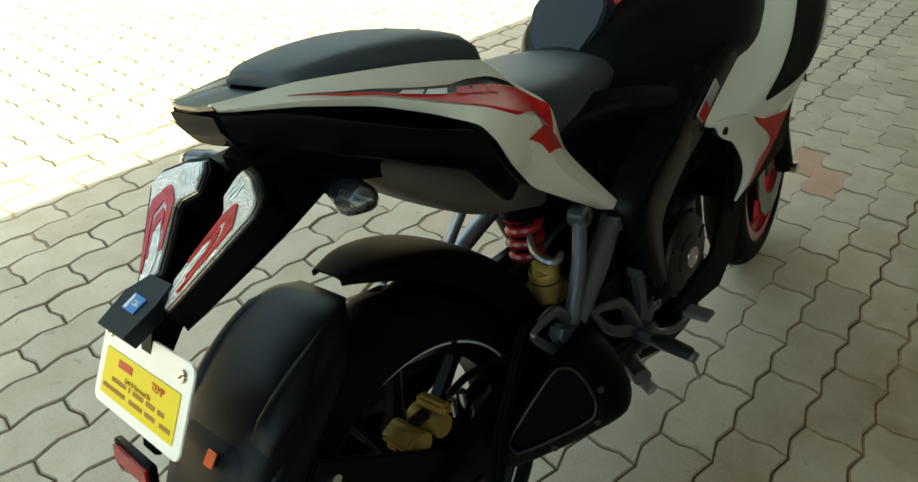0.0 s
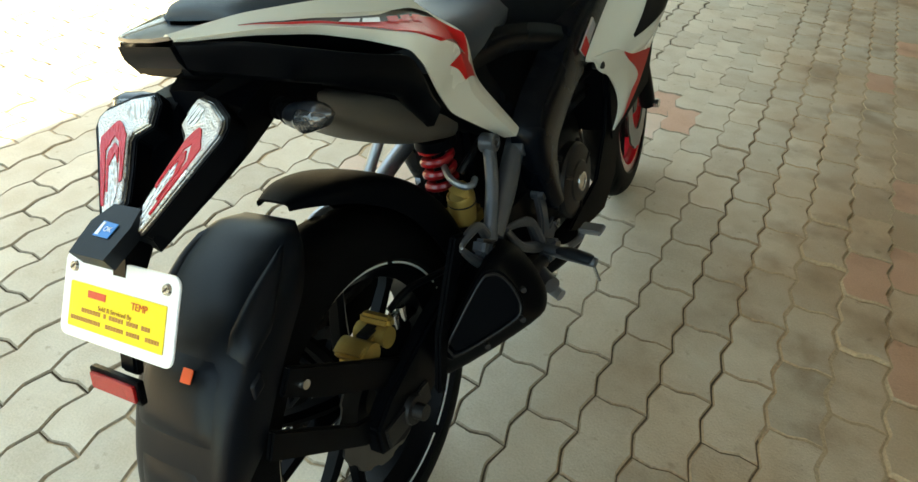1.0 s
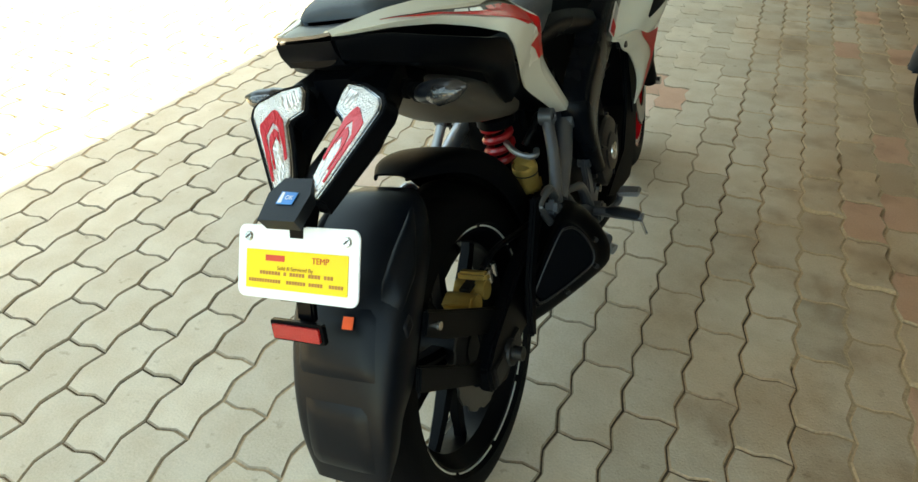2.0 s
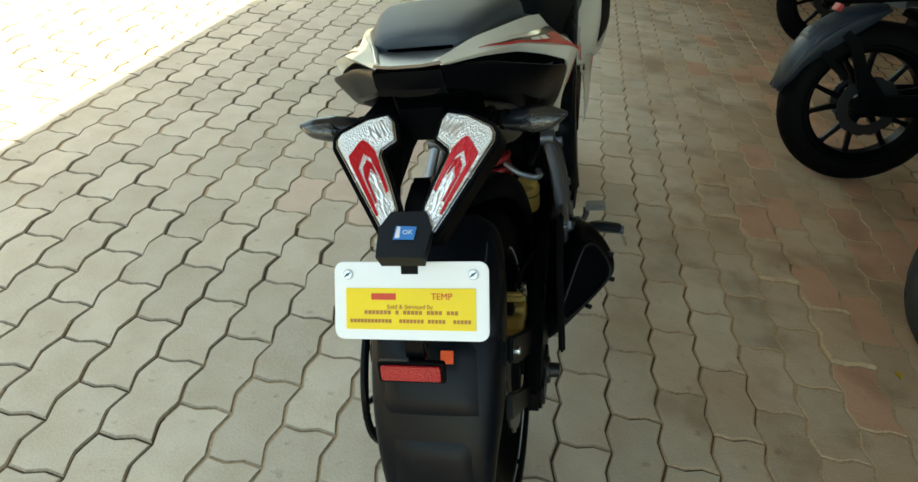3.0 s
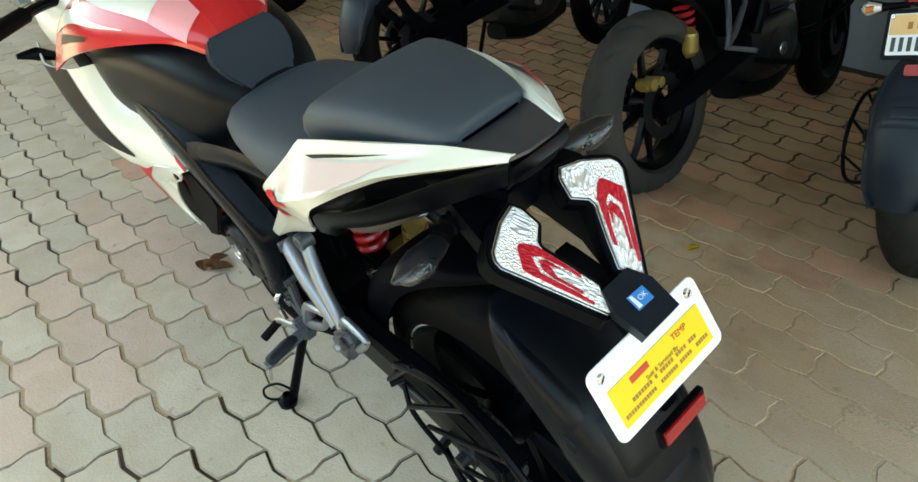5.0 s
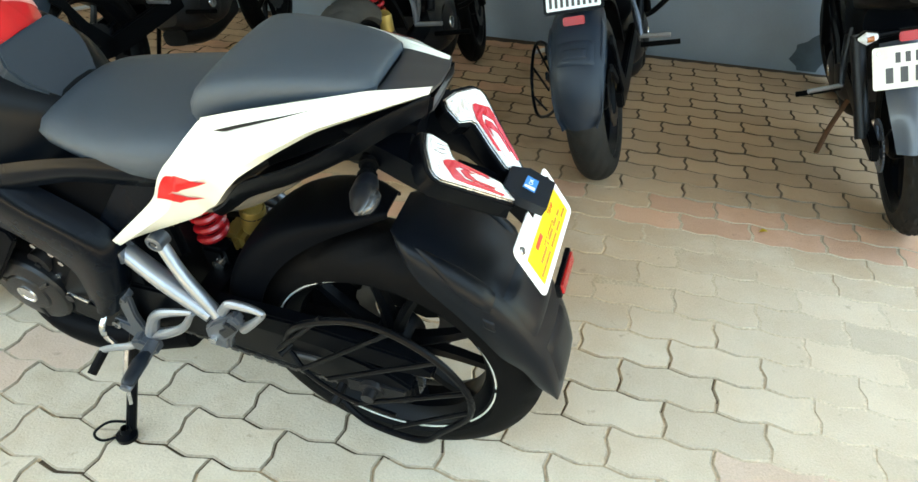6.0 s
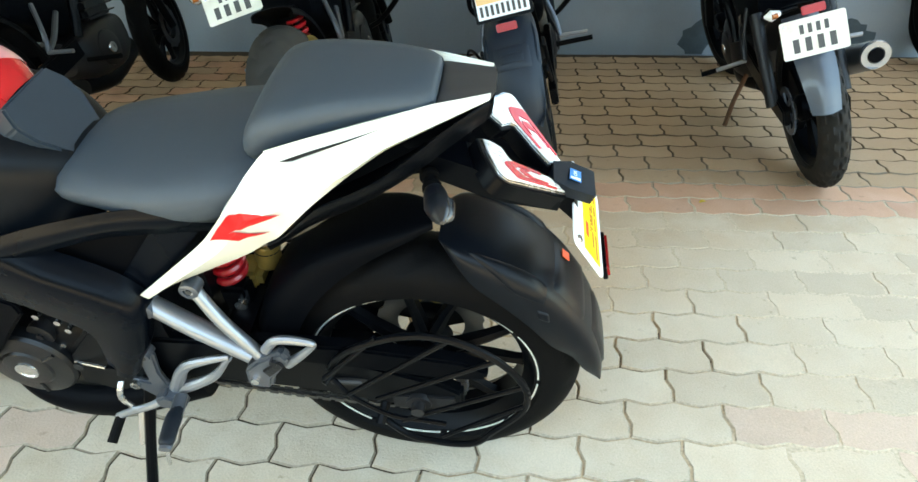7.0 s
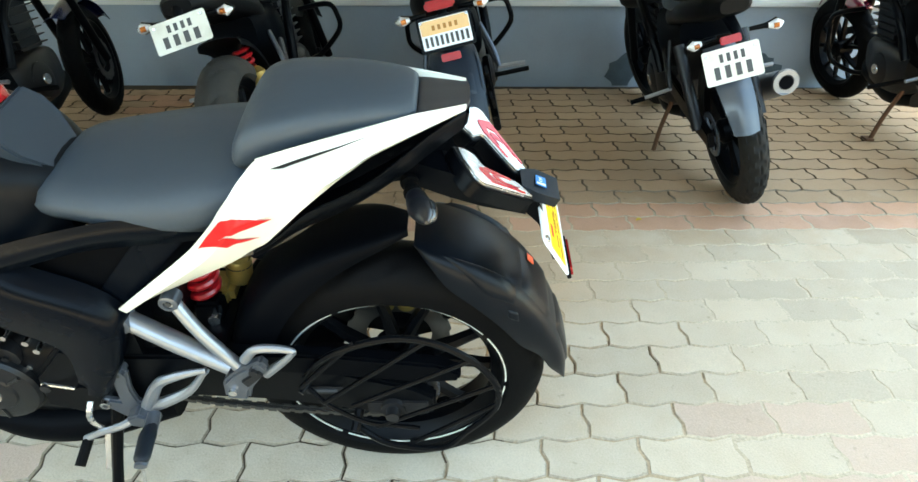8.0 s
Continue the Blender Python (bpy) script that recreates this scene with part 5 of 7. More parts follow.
part("windscreen", Sheet([[(-0.12, 1.22, 0.97), (0, 1.26, 1.0), (0.12, 1.22, 0.97)], [(-0.10, 1.12, 1.05), (0, 1.15, 1.08), (0.10, 1.12, 1.05)]], 8, 12).shell(0.003), SMOKE, bike, "smoked windscreen")
part("belly_pan", body([(0.46, 0.09, 0.21, 0.29, 0.5), (0.62, 0.124, 0.172, 0.27, 0.5), (0.74, 0.128, 0.168, 0.265, 0.5), (0.84, 0.112, 0.200, 0.285, 0.5), (0.91, 0.070, 0.255, 0.320, 0.5), (0.94, 0.030, 0.280, 0.310, 0.5)], 26, 5, 3.0), MATT, bike, "black belly pan")

# engine
part("crankcase", body([(0.50, 0.085, 0.30, 0.47, 0.5), (0.58, 0.115, 0.26, 0.50, 0.5), (0.74, 0.12, 0.25, 0.52, 0.5), (0.86, 0.085, 0.30, 0.50, 0.5)], 26, 4, 3.5), IRON, bike, "dark engine casing")
part("radiator", box((-0.13, 0.935, 0.40), (0.13, 0.975, 0.78), 0.008), IRON, bike)
part("cylinder", box((-0.085, 0.72, 0.48), (0.085, 0.93, 0.72), 0.02), DARK, bike)
for k in range(6):
    part("cooling_fin", box((-0.094, 0.71, 0.52 + 0.03 * k), (0.094, 0.94, 0.526 + 0.03 * k), 0.002), DARK, bike)
for s, yy, zz in ((-1, 0.757, 0.388), (1, 0.700, 0.382)):
    cover = part("engine_cover", lathe([(s * 0.085, 0.090), (s * 0.132, 0.088), (s * 0.139, 0.083), (s * 0.141, 0.076), (s * 0.143, 0.05), (s * 0.147, 0.046), (s * 0.149, 0.030), (s * 0.149, 0.0)], 44, yy, zz, closed=False), CASING, bike, "round engine cover", sharp=25)
    part("cover_badge", lathe([(s * 0.1475, 0.023), (s * 0.152, 0.022), (s * 0.152, 0.017), (s * 0.1505, 0.016), (s * 0.1505, 0.0)], 28, yy, zz, closed=False), STEEL, cover, "bright ring badge")
    for k in range(3):
        a = 2 * math.pi * k / 3 + 0.5
        part("cover_rib", rod((s * 0.143, yy + 0.050 * math.cos(a), zz + 0.050 * math.sin(a)), (s * 0.1405, yy + 0.080 * math.cos(a), zz + 0.080 * math.sin(a)), 0.004, 8), CASING, cover)
    for k in range(5):
        a = 2 * math.pi * k / 5 + 0.9
        part("cover_bolt", rod((s * 0.118, yy + 0.092 * math.cos(a), zz + 0.092 * math.sin(a)), (s * 0.127, yy + 0.092 * math.cos(a), zz + 0.092 * math.sin(a)), 0.007, 8), DARK, bike)
# left flank: fairing stay, starter boss, bolts and the shift rod
part("fairing_stay", slab([(0.770, 0.655), (0.668, 0.600), (0.665, 0.575), (0.720, 0.513), (0.800, 0.425), (0.860, 0.400), (0.885, 0.450), (0.830, 0.560)], 0.012, side(-0.148), 0.004), MATT, bike)
part("belly_side", slab([(0.61, 0.300), (0.70, 0.255), (0.84, 0.235), (0.93, 0.290), (0.985, 0.420), (0.990, 0.520), (0.955, 0.600), (0.900, 0.560), (0.870, 0.440), (0.800, 0.340), (0.700, 0.320)], 0.010, side(0.138), 0.004), MATT, bike, "black lower side fairing")
part("starter_boss", rod((-0.06, 0.700, 0.470), (-0.122, 0.706, 0.468), 0.026, 20), DARK, bike)
for yy, zz in ((0.643, 0.483), (0.675, 0.437), (0.690, 0.520), (0.655, 0.505)):
    part("case_bolt", rod((-0.09, yy, zz), (-0.122, yy, zz), 0.0065, 8), STEEL, bike)
part("shift_rod", rod((-0.130, 0.662, 0.400), (-0.146, 0.566, 0.402), 0.0042, 8), STEEL, bike)
part("rod_clamp", rod((-0.122, 0.654, 0.394), (-0.140, 0.654, 0.394), 0.010, 10), DARK, bike)
part("pivot_cap", rod((-0.135, 0.560, 0.415), (-0.166, 0.560, 0.415), 0.021, 20), IRON, bike)
part("sprocket_cover", slab([(0.500, 0.330), (0.610, 0.300), (0.680, 0.330), (0.670, 0.420), (0.600, 0.500), (0.520, 0.480)], 0.03, side(-0.100), 0.008), IRON, bike)

for s in (-1, 1):
    # pillion footrest hanger: two alloy arms meeting at the footrest, with a guard loop
    alloy = SILVER if s < 0 else GUNMETAL
    A, B, J = Vector((s * 0.118, 0.455, 0.572)), Vector((s * 0.117, 0.362, 0.620)), Vector((s * 0.150, 0.262, 0.470))
    hanger = part("footrest_hanger", tube([A, A * 0.55 + J * 0.45 + Vector((s * 0.004, 0, 0.002)), J + Vector((0, 0.02, 0.008))], [0.019, 0.020, 0.016], 14, flat=0.85), alloy, bike, "alloy pillion footrest hanger", sharp=60)
    part("arm", tube([B, B * 0.55 + J * 0.45 + Vector((s * 0.004, 0.004, 0)), J], [0.012, 0.0125, 0.013], 12, flat=0.9), alloy, hanger)
    for q in (A, B):
        out = 0.0245 if q is A else 0.016
        boss = part("bolt", lathe([(q.x - s * 0.012, 0.0175), (q.x + s * (out - 0.002), 0.0165), (q.x + s * out, 0.0135), (q.x + s * out, 0.0085), (q.x + s * (out - 0.004), 0.0075), (q.x + s * (out - 0.004), 0.0)], 24, q.y, q.z, closed=False), GUNMETAL, hanger)
        part("bolt_socket", rod((q.x + s * (out - 0.0038), q.y, q.z), (q.x + s * (out - 0.001), q.y, q.z), 0.0052, 12), INK_BLACK, boss)
    part("guard_loop", tube([(s * 0.152, 0.252, 0.500), (s * 0.154, 0.228, 0.530), (s * 0.156, 0.192, 0.536), (s * 0.158, 0.162, 0.532), (s * 0.158, 0.166, 0.520), (s * 0.155, 0.192, 0.490), (s * 0.152, 0.220, 0.462)], [0.010, 0.0085, 0.008, 0.006, 0.006, 0.008, 0.010], 10), alloy, hanger)
    peg = part("pillion_footrest", slab([(0.303, 0.404), (0.299, 0.452), (0.277, 0.477), (0.220, 0.512), (0.208, 0.490), (0.252, 0.428), (0.258, 0.400)], 0.024, side(s * 0.144), 0.006), GUNMETAL, bike, "folded pillion footrest")
    part("peg_bolt", rod((s * 0.150, 0.282, 0.432), (s * 0.176, 0.282, 0.432), 0.008, 8), STEEL, peg)
    part("peg_bolt", rod((s * 0.150, 0.236, 0.488), (s * 0.174, 0.236, 0.488), 0.007, 8), DARK, peg)
    part("peg_rubber", slab([(0.262, 0.462), (0.226, 0.492), (0.218, 0.480), (0.252, 0.445)], 0.006, side(s * 0.167), 0.002), DARK, peg)
    # rider footrest, its plate and heel guard
    rp = part("footrest_plate", slab([(0.514, 0.447), (0.493, 0.467), (0.479, 0.454), (0.488, 0.400), (0.484, 0.362), (0.462, 0.346), (0.515, 0.305), (0.557, 0.352), (0.553, 0.372), (0.520, 0.364)], 0.014, side(s * 0.132), 0.004), GUNMETAL, bike, "grey alloy rider footrest plate")
    part("heel_guard", tube([(s * 0.145, 0.468, 0.352), (s * 0.147, 0.432, 0.420), (s * 0.148, 0.392, 0.446), (s * 0.148, 0.334, 0.464), (s * 0.148, 0.340, 0.452), (s * 0.148, 0.376, 0.404), (s * 0.147, 0.430, 0.368), (s * 0.145, 0.468, 0.350)], [0.015, 0.011, 0.009, 0.0055, 0.006, 0.009, 0.012, 0.014], 10), alloy, rp)
    part("plate_bolt", rod((s * 0.130, 0.548, 0.358), (s * 0.152, 0.548, 0.358), 0.010, 12), STEEL, rp)
    part("bolt_socket", rod((s * 0.150, 0.548, 0.358), (s * 0.1526, 0.548, 0.358), 0.005, 6), INK_BLACK, rp)
    part("plate_bolt", rod((s * 0.125, 0.496, 0.452), (s * 0.152, 0.496, 0.452), 0.012, 12), GUNMETAL, rp)
    part("bolt_socket", rod((s * 0.150, 0.496, 0.452), (s * 0.1526, 0.496, 0.452), 0.006, 6), INK_BLACK, rp)
    part("pivot_bracket", slab([(0.505, 0.348), (0.480, 0.362), (0.452, 0.350), (0.446, 0.322), (0.470, 0.318), (0.500, 0.325)], 0.030, side(s * 0.146), 0.005), GUNMETAL, rp)
    rest = part("footrest", tube([(s * 0.165, 0.450, 0.355), (s * 0.215, 0.446, 0.352), (s * 0.272, 0.443, 0.345)], [0.013, 0.015, 0.012], 12, flat=0.8), GUNMETAL, bike, "rubber topped footrest")
    part("rubber_pad", tube([(s * 0.192, 0.447, 0.356), (s * 0.215, 0.446, 0.356), (s * 0.256, 0.4435, 0.351), (s * 0.266, 0.443, 0.349)], [0.012, 0.017, 0.016, 0.011], 12, flat=0.7), SLATE, rest)
    part("feeler_pin", rod((s * 0.266, 0.444, 0.338), (s * 0.276, 0.446, 0.302), 0.0035, 8), STEEL, rest, "bright feeler pin")
# gear lever, brake pedal and master cylinder
gear = part("gear_lever", tube([(-0.150, 0.480, 0.335), (-0.168, 0.520, 0.320), (-0.172, 0.570, 0.300), (-0.176, 0.600, 0.285)], [0.010, 0.008, 0.007, 0.008], 8), SILVER, bike, "alloy gear lever")
part("toe_peg", rod((-0.176, 0.596, 0.284), (-0.222, 0.602, 0.262), 0.010, 10), RUBBER, gear)
part("linkage", tube([(-0.120, 0.575, 0.385), (-0.160, 0.572, 0.365), (-0.165, 0.578, 0.335), (-0.165, 0.565, 0.305)], 0.006, 8), STEEL, gear)
brake = part("brake_pedal", tube([(0.150, 0.470, 0.345), (0.165, 0.545, 0.300), (0.180, 0.590, 0.300), (0.182, 0.600, 0.318)], [0.011, 0.008, 0.008, 0.008], 8), GUNMETAL, bike, "alloy brake pedal")
part("pedal_pad", box((0.180, 0.585, 0.314), (0.230, 0.622, 0.326), 0.003), SILVER, brake)
part("brake_cylinder", tube([(0.160, 0.440, 0.330), (0.165, 0.350, 0.350)], 0.014, 12), DARK, bike)
part("cylinder_end", rod((0.150, 0.420, 0.325), (0.205, 0.380, 0.320), 0.017, 14), GUNMETAL, bike)
part("cylinder_cap", rod((0.190, 0.400, 0.300), (0.218, 0.390, 0.292), 0.012, 12), SILVER, bike)

# rear shock
shock = part("rear_shock", rod((0.006, 0.366, 0.42), (0.010, 0.355, 0.66), 0.014, 14), IRON, bike, "rear shock with red spring and gold casting")
spring = bmesh.new()
tube([(0.006 + 0.026 * math.cos(a), 0.362 - 0.006 * a / 30 + 0.026 * math.sin(a), 0.512 + 0.0040 * a) for a in (0.5 * k for k in range(50))], 0.0085, 8, 200, spring)
part("spring", spring, SPRING, shock, "red enamelled coil spring")
part("spring_seat", rod((0.008, 0.358, 0.612), (0.009, 0.356, 0.632), 0.040, 24), IRON, shock)
casting = part("lower_casting", box((0.018, 0.318, 0.455), (0.088, 0.370, 0.500), 0.012), GOLD, shock, "gold lower casting")
part("clevis", box((-0.024, 0.330, 0.430), (0.020, 0.384, 0.506), 0.008), IRON, casting)
part("clevis_bolt", rod((-0.034, 0.345, 0.470), (0.030, 0.345, 0.470), 0.012, 16), STEEL, casting)
part("casting_bolt", rod((0.066, 0.318, 0.428), (0.066, 0.352, 0.428), 0.010, 10), STEEL, casting)
part("casting_lug", box((0.045, 0.325, 0.418), (0.086, 0.362, 0.455), 0.008), GOLD, casting)
can = part("gas_canister", tube([(0.072, 0.316, 0.486), (0.072, 0.315, 0.490), (0.075, 0.311, 0.536), (0.075, 0.310, 0.541)], [0.020, 0.026, 0.026, 0.021], 18), GOLD, shock, "gold gas canister")
part("canister_groove", tube([(0.0745, 0.3125, 0.522), (0.0747, 0.3122, 0.525)], 0.0265, 18), DARK, can)
part("hose_clip", tube([(0.030, 0.340, 0.575), (0.060, 0.310, 0.568), (0.092, 0.296, 0.564), (0.104, 0.308, 0.562), (0.098, 0.330, 0.562)], 0.0065, 8), SILVER, shock, "bright clamp")
part("hose", tube([(0.085, 0.305, 0.585), (0.098, 0.33, 0.61), (0.09, 0.38, 0.615), (0.075, 0.43, 0.59)], 0.007, 8), IRON, shock)
part("inner_bracket", box((-0.06, 0.38, 0.50), (0.06, 0.47, 0.68), 0.012), IRON, bike)
part("pivot_plate", box((-0.115, 0.44, 0.32), (0.115, 0.52, 0.62), 0.015), IRON, bike)

# rear calliper on the right, silencer under the footrest
cal = part("brake_calliper", box((0.044, -0.026, 0.426), (0.088, 0.046, 0.450), 0.010), GOLD, bike, "gold brake calliper")
part("calliper_body", box((0.034, -0.048, 0.420), (0.074, 0.000, 0.450), 0.012), GOLD, cal)
part("calliper_slot", box((0.054, -0.012, 0.452), (0.078, 0.022, 0.459), 0.003), DARK, cal)
for k in range(2):
    part("calliper_bolt", rod((0.085, 0.050 + 0.022 * k, 0.436), (0.085, 0.050 + 0.022 * k, 0.462), 0.008, 10), STEEL, cal)
for yy, zz, hy, hz, tip in ((-0.036, 0.448, 0.013, 0.010, 24), (0.034, 0.458, 0.011, 0.009, -18)):
    part("calliper_boss", box((0.036, -hy, -hz), (0.094, hy, hz), 0.005), GOLD, cal).matrix_basis = pose(0, yy, zz, tip, 0, 0)
for yy in (-0.022, 0.020):
    part("piston_housing", rod((0.036, yy, 0.440), (0.094, yy, 0.440), 0.0175, 18), GOLD, cal)
part("brake_hose", tube([(0.075, 0.055, 0.462), (0.085, 0.10, 0.475), (0.10, 0.18, 0.462), (0.11, 0.30, 0.44)], 0.006, 8), IRON, cal)
part("calliper_bracket", slab([(-0.03, 0.33), (0.05, 0.34), (0.085, 0.42), (0.06, 0.45), (-0.03, 0.43)], 0.008, side(0.082), 0.002), IRON, cal)
END_M = plate_pose((0.194, 0.149, 0.424), (0.73, 0.68, 0.0), (-0.17, 0.19, 1.0))
tri_rim = [(-0.074, -0.050), (-0.056, -0.060), (0.036, -0.030), (0.056, -0.010), (0.052, 0.020), (0.036, 0.050), (0.018, 0.060), (-0.004, 0.048), (-0.070, -0.034)]
rings = []
for d, sc, da, db in spline([(0.002, 1.10, 0.0, 0.0), (-0.012, 1.20, 0.003, -0.002), (-0.050, 1.62, 0.022, -0.018), (-0.110, 1.80, 0.026, -0.028), (-0.190, 1.55, 0.012, -0.030), (-0.260, 0.85, -0.010, -0.030)], 24):
    rings.append([END_M @ Vector((p[0] * sc + da, p[1] * sc + db, d)) for p in spline(tri_rim + tri_rim[:1], 36)[:-1]])
silencer = part("silencer", loft(rings), MATT, bike, "stubby matt black silencer", sharp=50)
part("heat_shield", slab([(0.185, 0.545), (0.150, 0.556), (0.062, 0.425), (0.034, 0.330), (0.052, 0.318), (0.092, 0.42)], 0.012, side(0.146), 0.004), MATT, bike, "black silencer side plate")
# silencer end: rounded triangular cup with the outlet in it
cup = bmesh.new()
rings = []
for sc, d in ((1.06, -0.012), (1.07, 0.003), (1.03, 0.007), (0.97, 0.007), (0.92, 0.003), (0.80, -0.055)):
    pts = spline([(p * sc, q * sc, d) for p, q in tri_rim + tri_rim[:1]], 48)[:-1]
    rings.append([tuple(p) for p in pts])
loft(rings, bm=cup)
end = part("silencer_end", cup, MATT, silencer, "satin rim of the silencer outlet", sharp=60)
end.matrix_basis = END_M
lip = part("rim_line", tube([(p, q, 0.0072) for p, q in tri_rim + tri_rim[:1]], 0.0022, 8, 60), DARK, end)
pipe = bmesh.new()
lathe([(-0.03, 0.020), (0.004, 0.020), (0.004, 0.016), (-0.03, 0.016)], 28, bm=pipe)
part("outlet_pipe", pipe, IRON, end).matrix_basis = pose(-0.004, -0.004, -0.030, 0, -90, 0)
for p, q in ((0.056, -0.030), (-0.010, -0.060), (0.066, 0.020)):
    part("end_bolt", rod((p, q, 0.0), (p, q, 0.010), 0.005, 8), DARK, end)
part("exhaust_pipe", tube([(0.080, 0.33, 0.345), (0.09, 0.50, 0.26), (0.06, 0.75, 0.21), (0.02, 0.98, 0.26), (0.0, 1.02, 0.40)], 0.022, 14), DARK, bike)

# bent-bar guard beside the chain
GX = -0.145
guard = part("saree_guard", tube([(-0.125, 0.160, 0.415), (GX, 0.107, 0.500), (GX, 0.012, 0.546), (GX, -0.068, 0.544), (GX, -0.148, 0.495), (GX, -0.199, 0.420), (GX, -0.201, 0.346), (GX, -0.148, 0.267), (GX, -0.095, 0.206), (GX, 0.012, 0.221), (-0.130, 0.078, 0.262)], 0.0068, 8), IRON, bike, "black bent-bar guard beside the chain")
for p, q in (((0.166, 0.410), (0.054, 0.540)), ((0.128, 0.362), (-0.068, 0.539)), ((0.075, 0.351), (-0.148, 0.489)), ((0.033, 0.282), (-0.195, 0.415)), ((-0.042, 0.229), (-0.201, 0.357))):
    part("bar", rod((GX, *p), (GX, *q), 0.0050, 7), IRON, guard)
part("bar", tube([(-0.125, 0.160, 0.380), (GX, 0.118, 0.351), (GX, 0.054, 0.298), (GX, -0.010, 0.285), (GX, -0.052, 0.277)], 0.0050, 7), IRON, guard)
part("stay", rod((-0.110, 0.150, 0.400), (GX, 0.169, 0.391), 0.006, 8), IRON, guard)
part("stay", rod((-0.110, 0.07, 0.290), (-0.148, 0.078, 0.268), 0.010, 8), IRON, guard)
part("maker_plate", slab(rounded(0.072, 0.024, 0.003, 2, 0.13, 0.372), 0.0015, side(-0.1225)), DARK, bike)
part("text_bar", slab([(0.105, 0.368), (0.155, 0.368), (0.155, 0.377), (0.105, 0.377)], 0.001, side(-0.1242)), GUNMETAL, bike)

# side stand, deployed to the ground on the left
stand = part("side_stand", tube([(-0.105, 0.560, 0.300), (-0.165, 0.572, 0.195), (-0.238, 0.583, 0.062)], [0.013, 0.011, 0.012], 10), IRON, bike, "black side stand")
foot_at = Matrix.Rotation(radians(LEAN_DEG), 4, "Y")
foot = part("stand_foot", lathe([(-0.002, 0.0), (-0.002, 0.022), (0.010, 0.024), (0.016, 0.012), (0.03, 0.010)], 20, closed=False), IRON, stand)
foot.matrix_basis = Matrix.Translation((-0.2515, 0.583, 0.0615)) @ foot_at @ pose(0, 0, 0, 0, -90, 0)
part("kick_wire", tube([(-0.225, 0.578, 0.085), (-0.245, 0.620, 0.098), (-0.275, 0.640, 0.092), (-0.282, 0.618, 0.082), (-0.252, 0.586, 0.072)], 0.0032, 7), IRON, stand)
part("return_spring", rod((-0.175, 0.590, 0.178), (-0.135, 0.585, 0.245), 0.008, 8), STEEL, stand)
part("left_bracket", slab([(0.52, 0.30), (0.60, 0.30), (0.60, 0.36), (0.52, 0.38)], 0.02, side(-0.10), 0.004), IRON, bike)


# ---- the other parked machines, noses to the wall ----
def characters(n, x0, x1, y0, y1, mat=None):
    """n unreadable characters in a row, as plain bars."""
    w = (x1 - x0) / n
    return [(x0 + k * w + 0.24 * w, x0 + (k + 1) * w - 0.24 * w, y0, y1, mat or CHARS) for k in range(n)]


def plate_board(parent, m, w, h, base, frame=None, bars=(), label="", screws=True, band=None):
    pl = part("number_plate", slab(rounded(w, h, 0.008, 4), 0.003, flat_to, 0.0008), frame or base, parent, label)
    pl.matrix_basis = m
    z = 0.003
    if frame:
        part("plate_face", slab(rounded(w * 0.90, h * 0.82, 0.004, 3), 0.0012, flat_to), base, pl).matrix_basis = pose(0, 0, z)
        z += 0.0012
        if band:
            part("colour_band", slab(rounded(w * 0.88, h * 0.40, 0.002, 2), 0.0005, flat_to), band, pl, "faded orange upper band").matrix_basis = pose(0, h * 0.19, z)
            z += 0.0005
    for x0, x1, y0, y1, mat in bars:
        part("text_bar", box((x0 * w, y0 * h, z), (x1 * w, y1 * h, z + 0.0006), 0), mat, pl)
    if screws:
        for s in (-1, 1):
            part("plate_screw", lathe([(0.0, 0.0), (0.003, 0.002), (0.003, 0.0045), (0.0, 0.006)], 12, closed=False), STEEL, pl).matrix_basis = pose(s * w * 0.42, h * 0.36, z, 0, -90, 0)
    return pl


def silencer_of(b):
    """A long silencer along the right flank, with its chrome heat plate and open end."""
    can = part("silencer", tube([(0.10, 0.66, 0.26), (0.15, 0.46, 0.29), (0.195, 0.24, 0.36), (0.225, 0.02, 0.448)], [0.024, 0.044, 0.055, 0.050], 18), GUNMETAL, b)
    part("silencer_end", lathe([(0.0, 0.052), (0.012, 0.050), (0.012, 0.030), (0.003, 0.026), (-0.03, 0.022), (-0.03, 0.0)], 28, closed=False), SILVER, can).matrix_basis = pose(0.226, 0.015, 0.450, 0, 0, -90)
    part("outlet", rod((0.226, 0.001, 0.450), (0.226, 0.004, 0.450), 0.026, 20), MATT, can)
    part("heat_plate", Sheet([[(0.190, 0.40, 0.365), (0.222, 0.26, 0.412), (0.245, 0.12, 0.462)], [(0.212, 0.40, 0.330), (0.246, 0.26, 0.372), (0.268, 0.12, 0.420)]], 8, 12).shell(0.003), STEEL, can, "bright heat plate")


def crash_bars(b, low, high, out):
    for s in (-1, 1):
        part("crash_bar", tube([(s * 0.10, 0.95, high), (s * (out - 0.03), 0.98, high - 0.01), (s * out, 0.985, high - 0.07), (s * (out - 0.01), 0.98, low + 0.10), (s * 0.16, 0.95, low + 0.02), (s * 0.10, 0.93, low)], 0.013, 8), IRON, b)


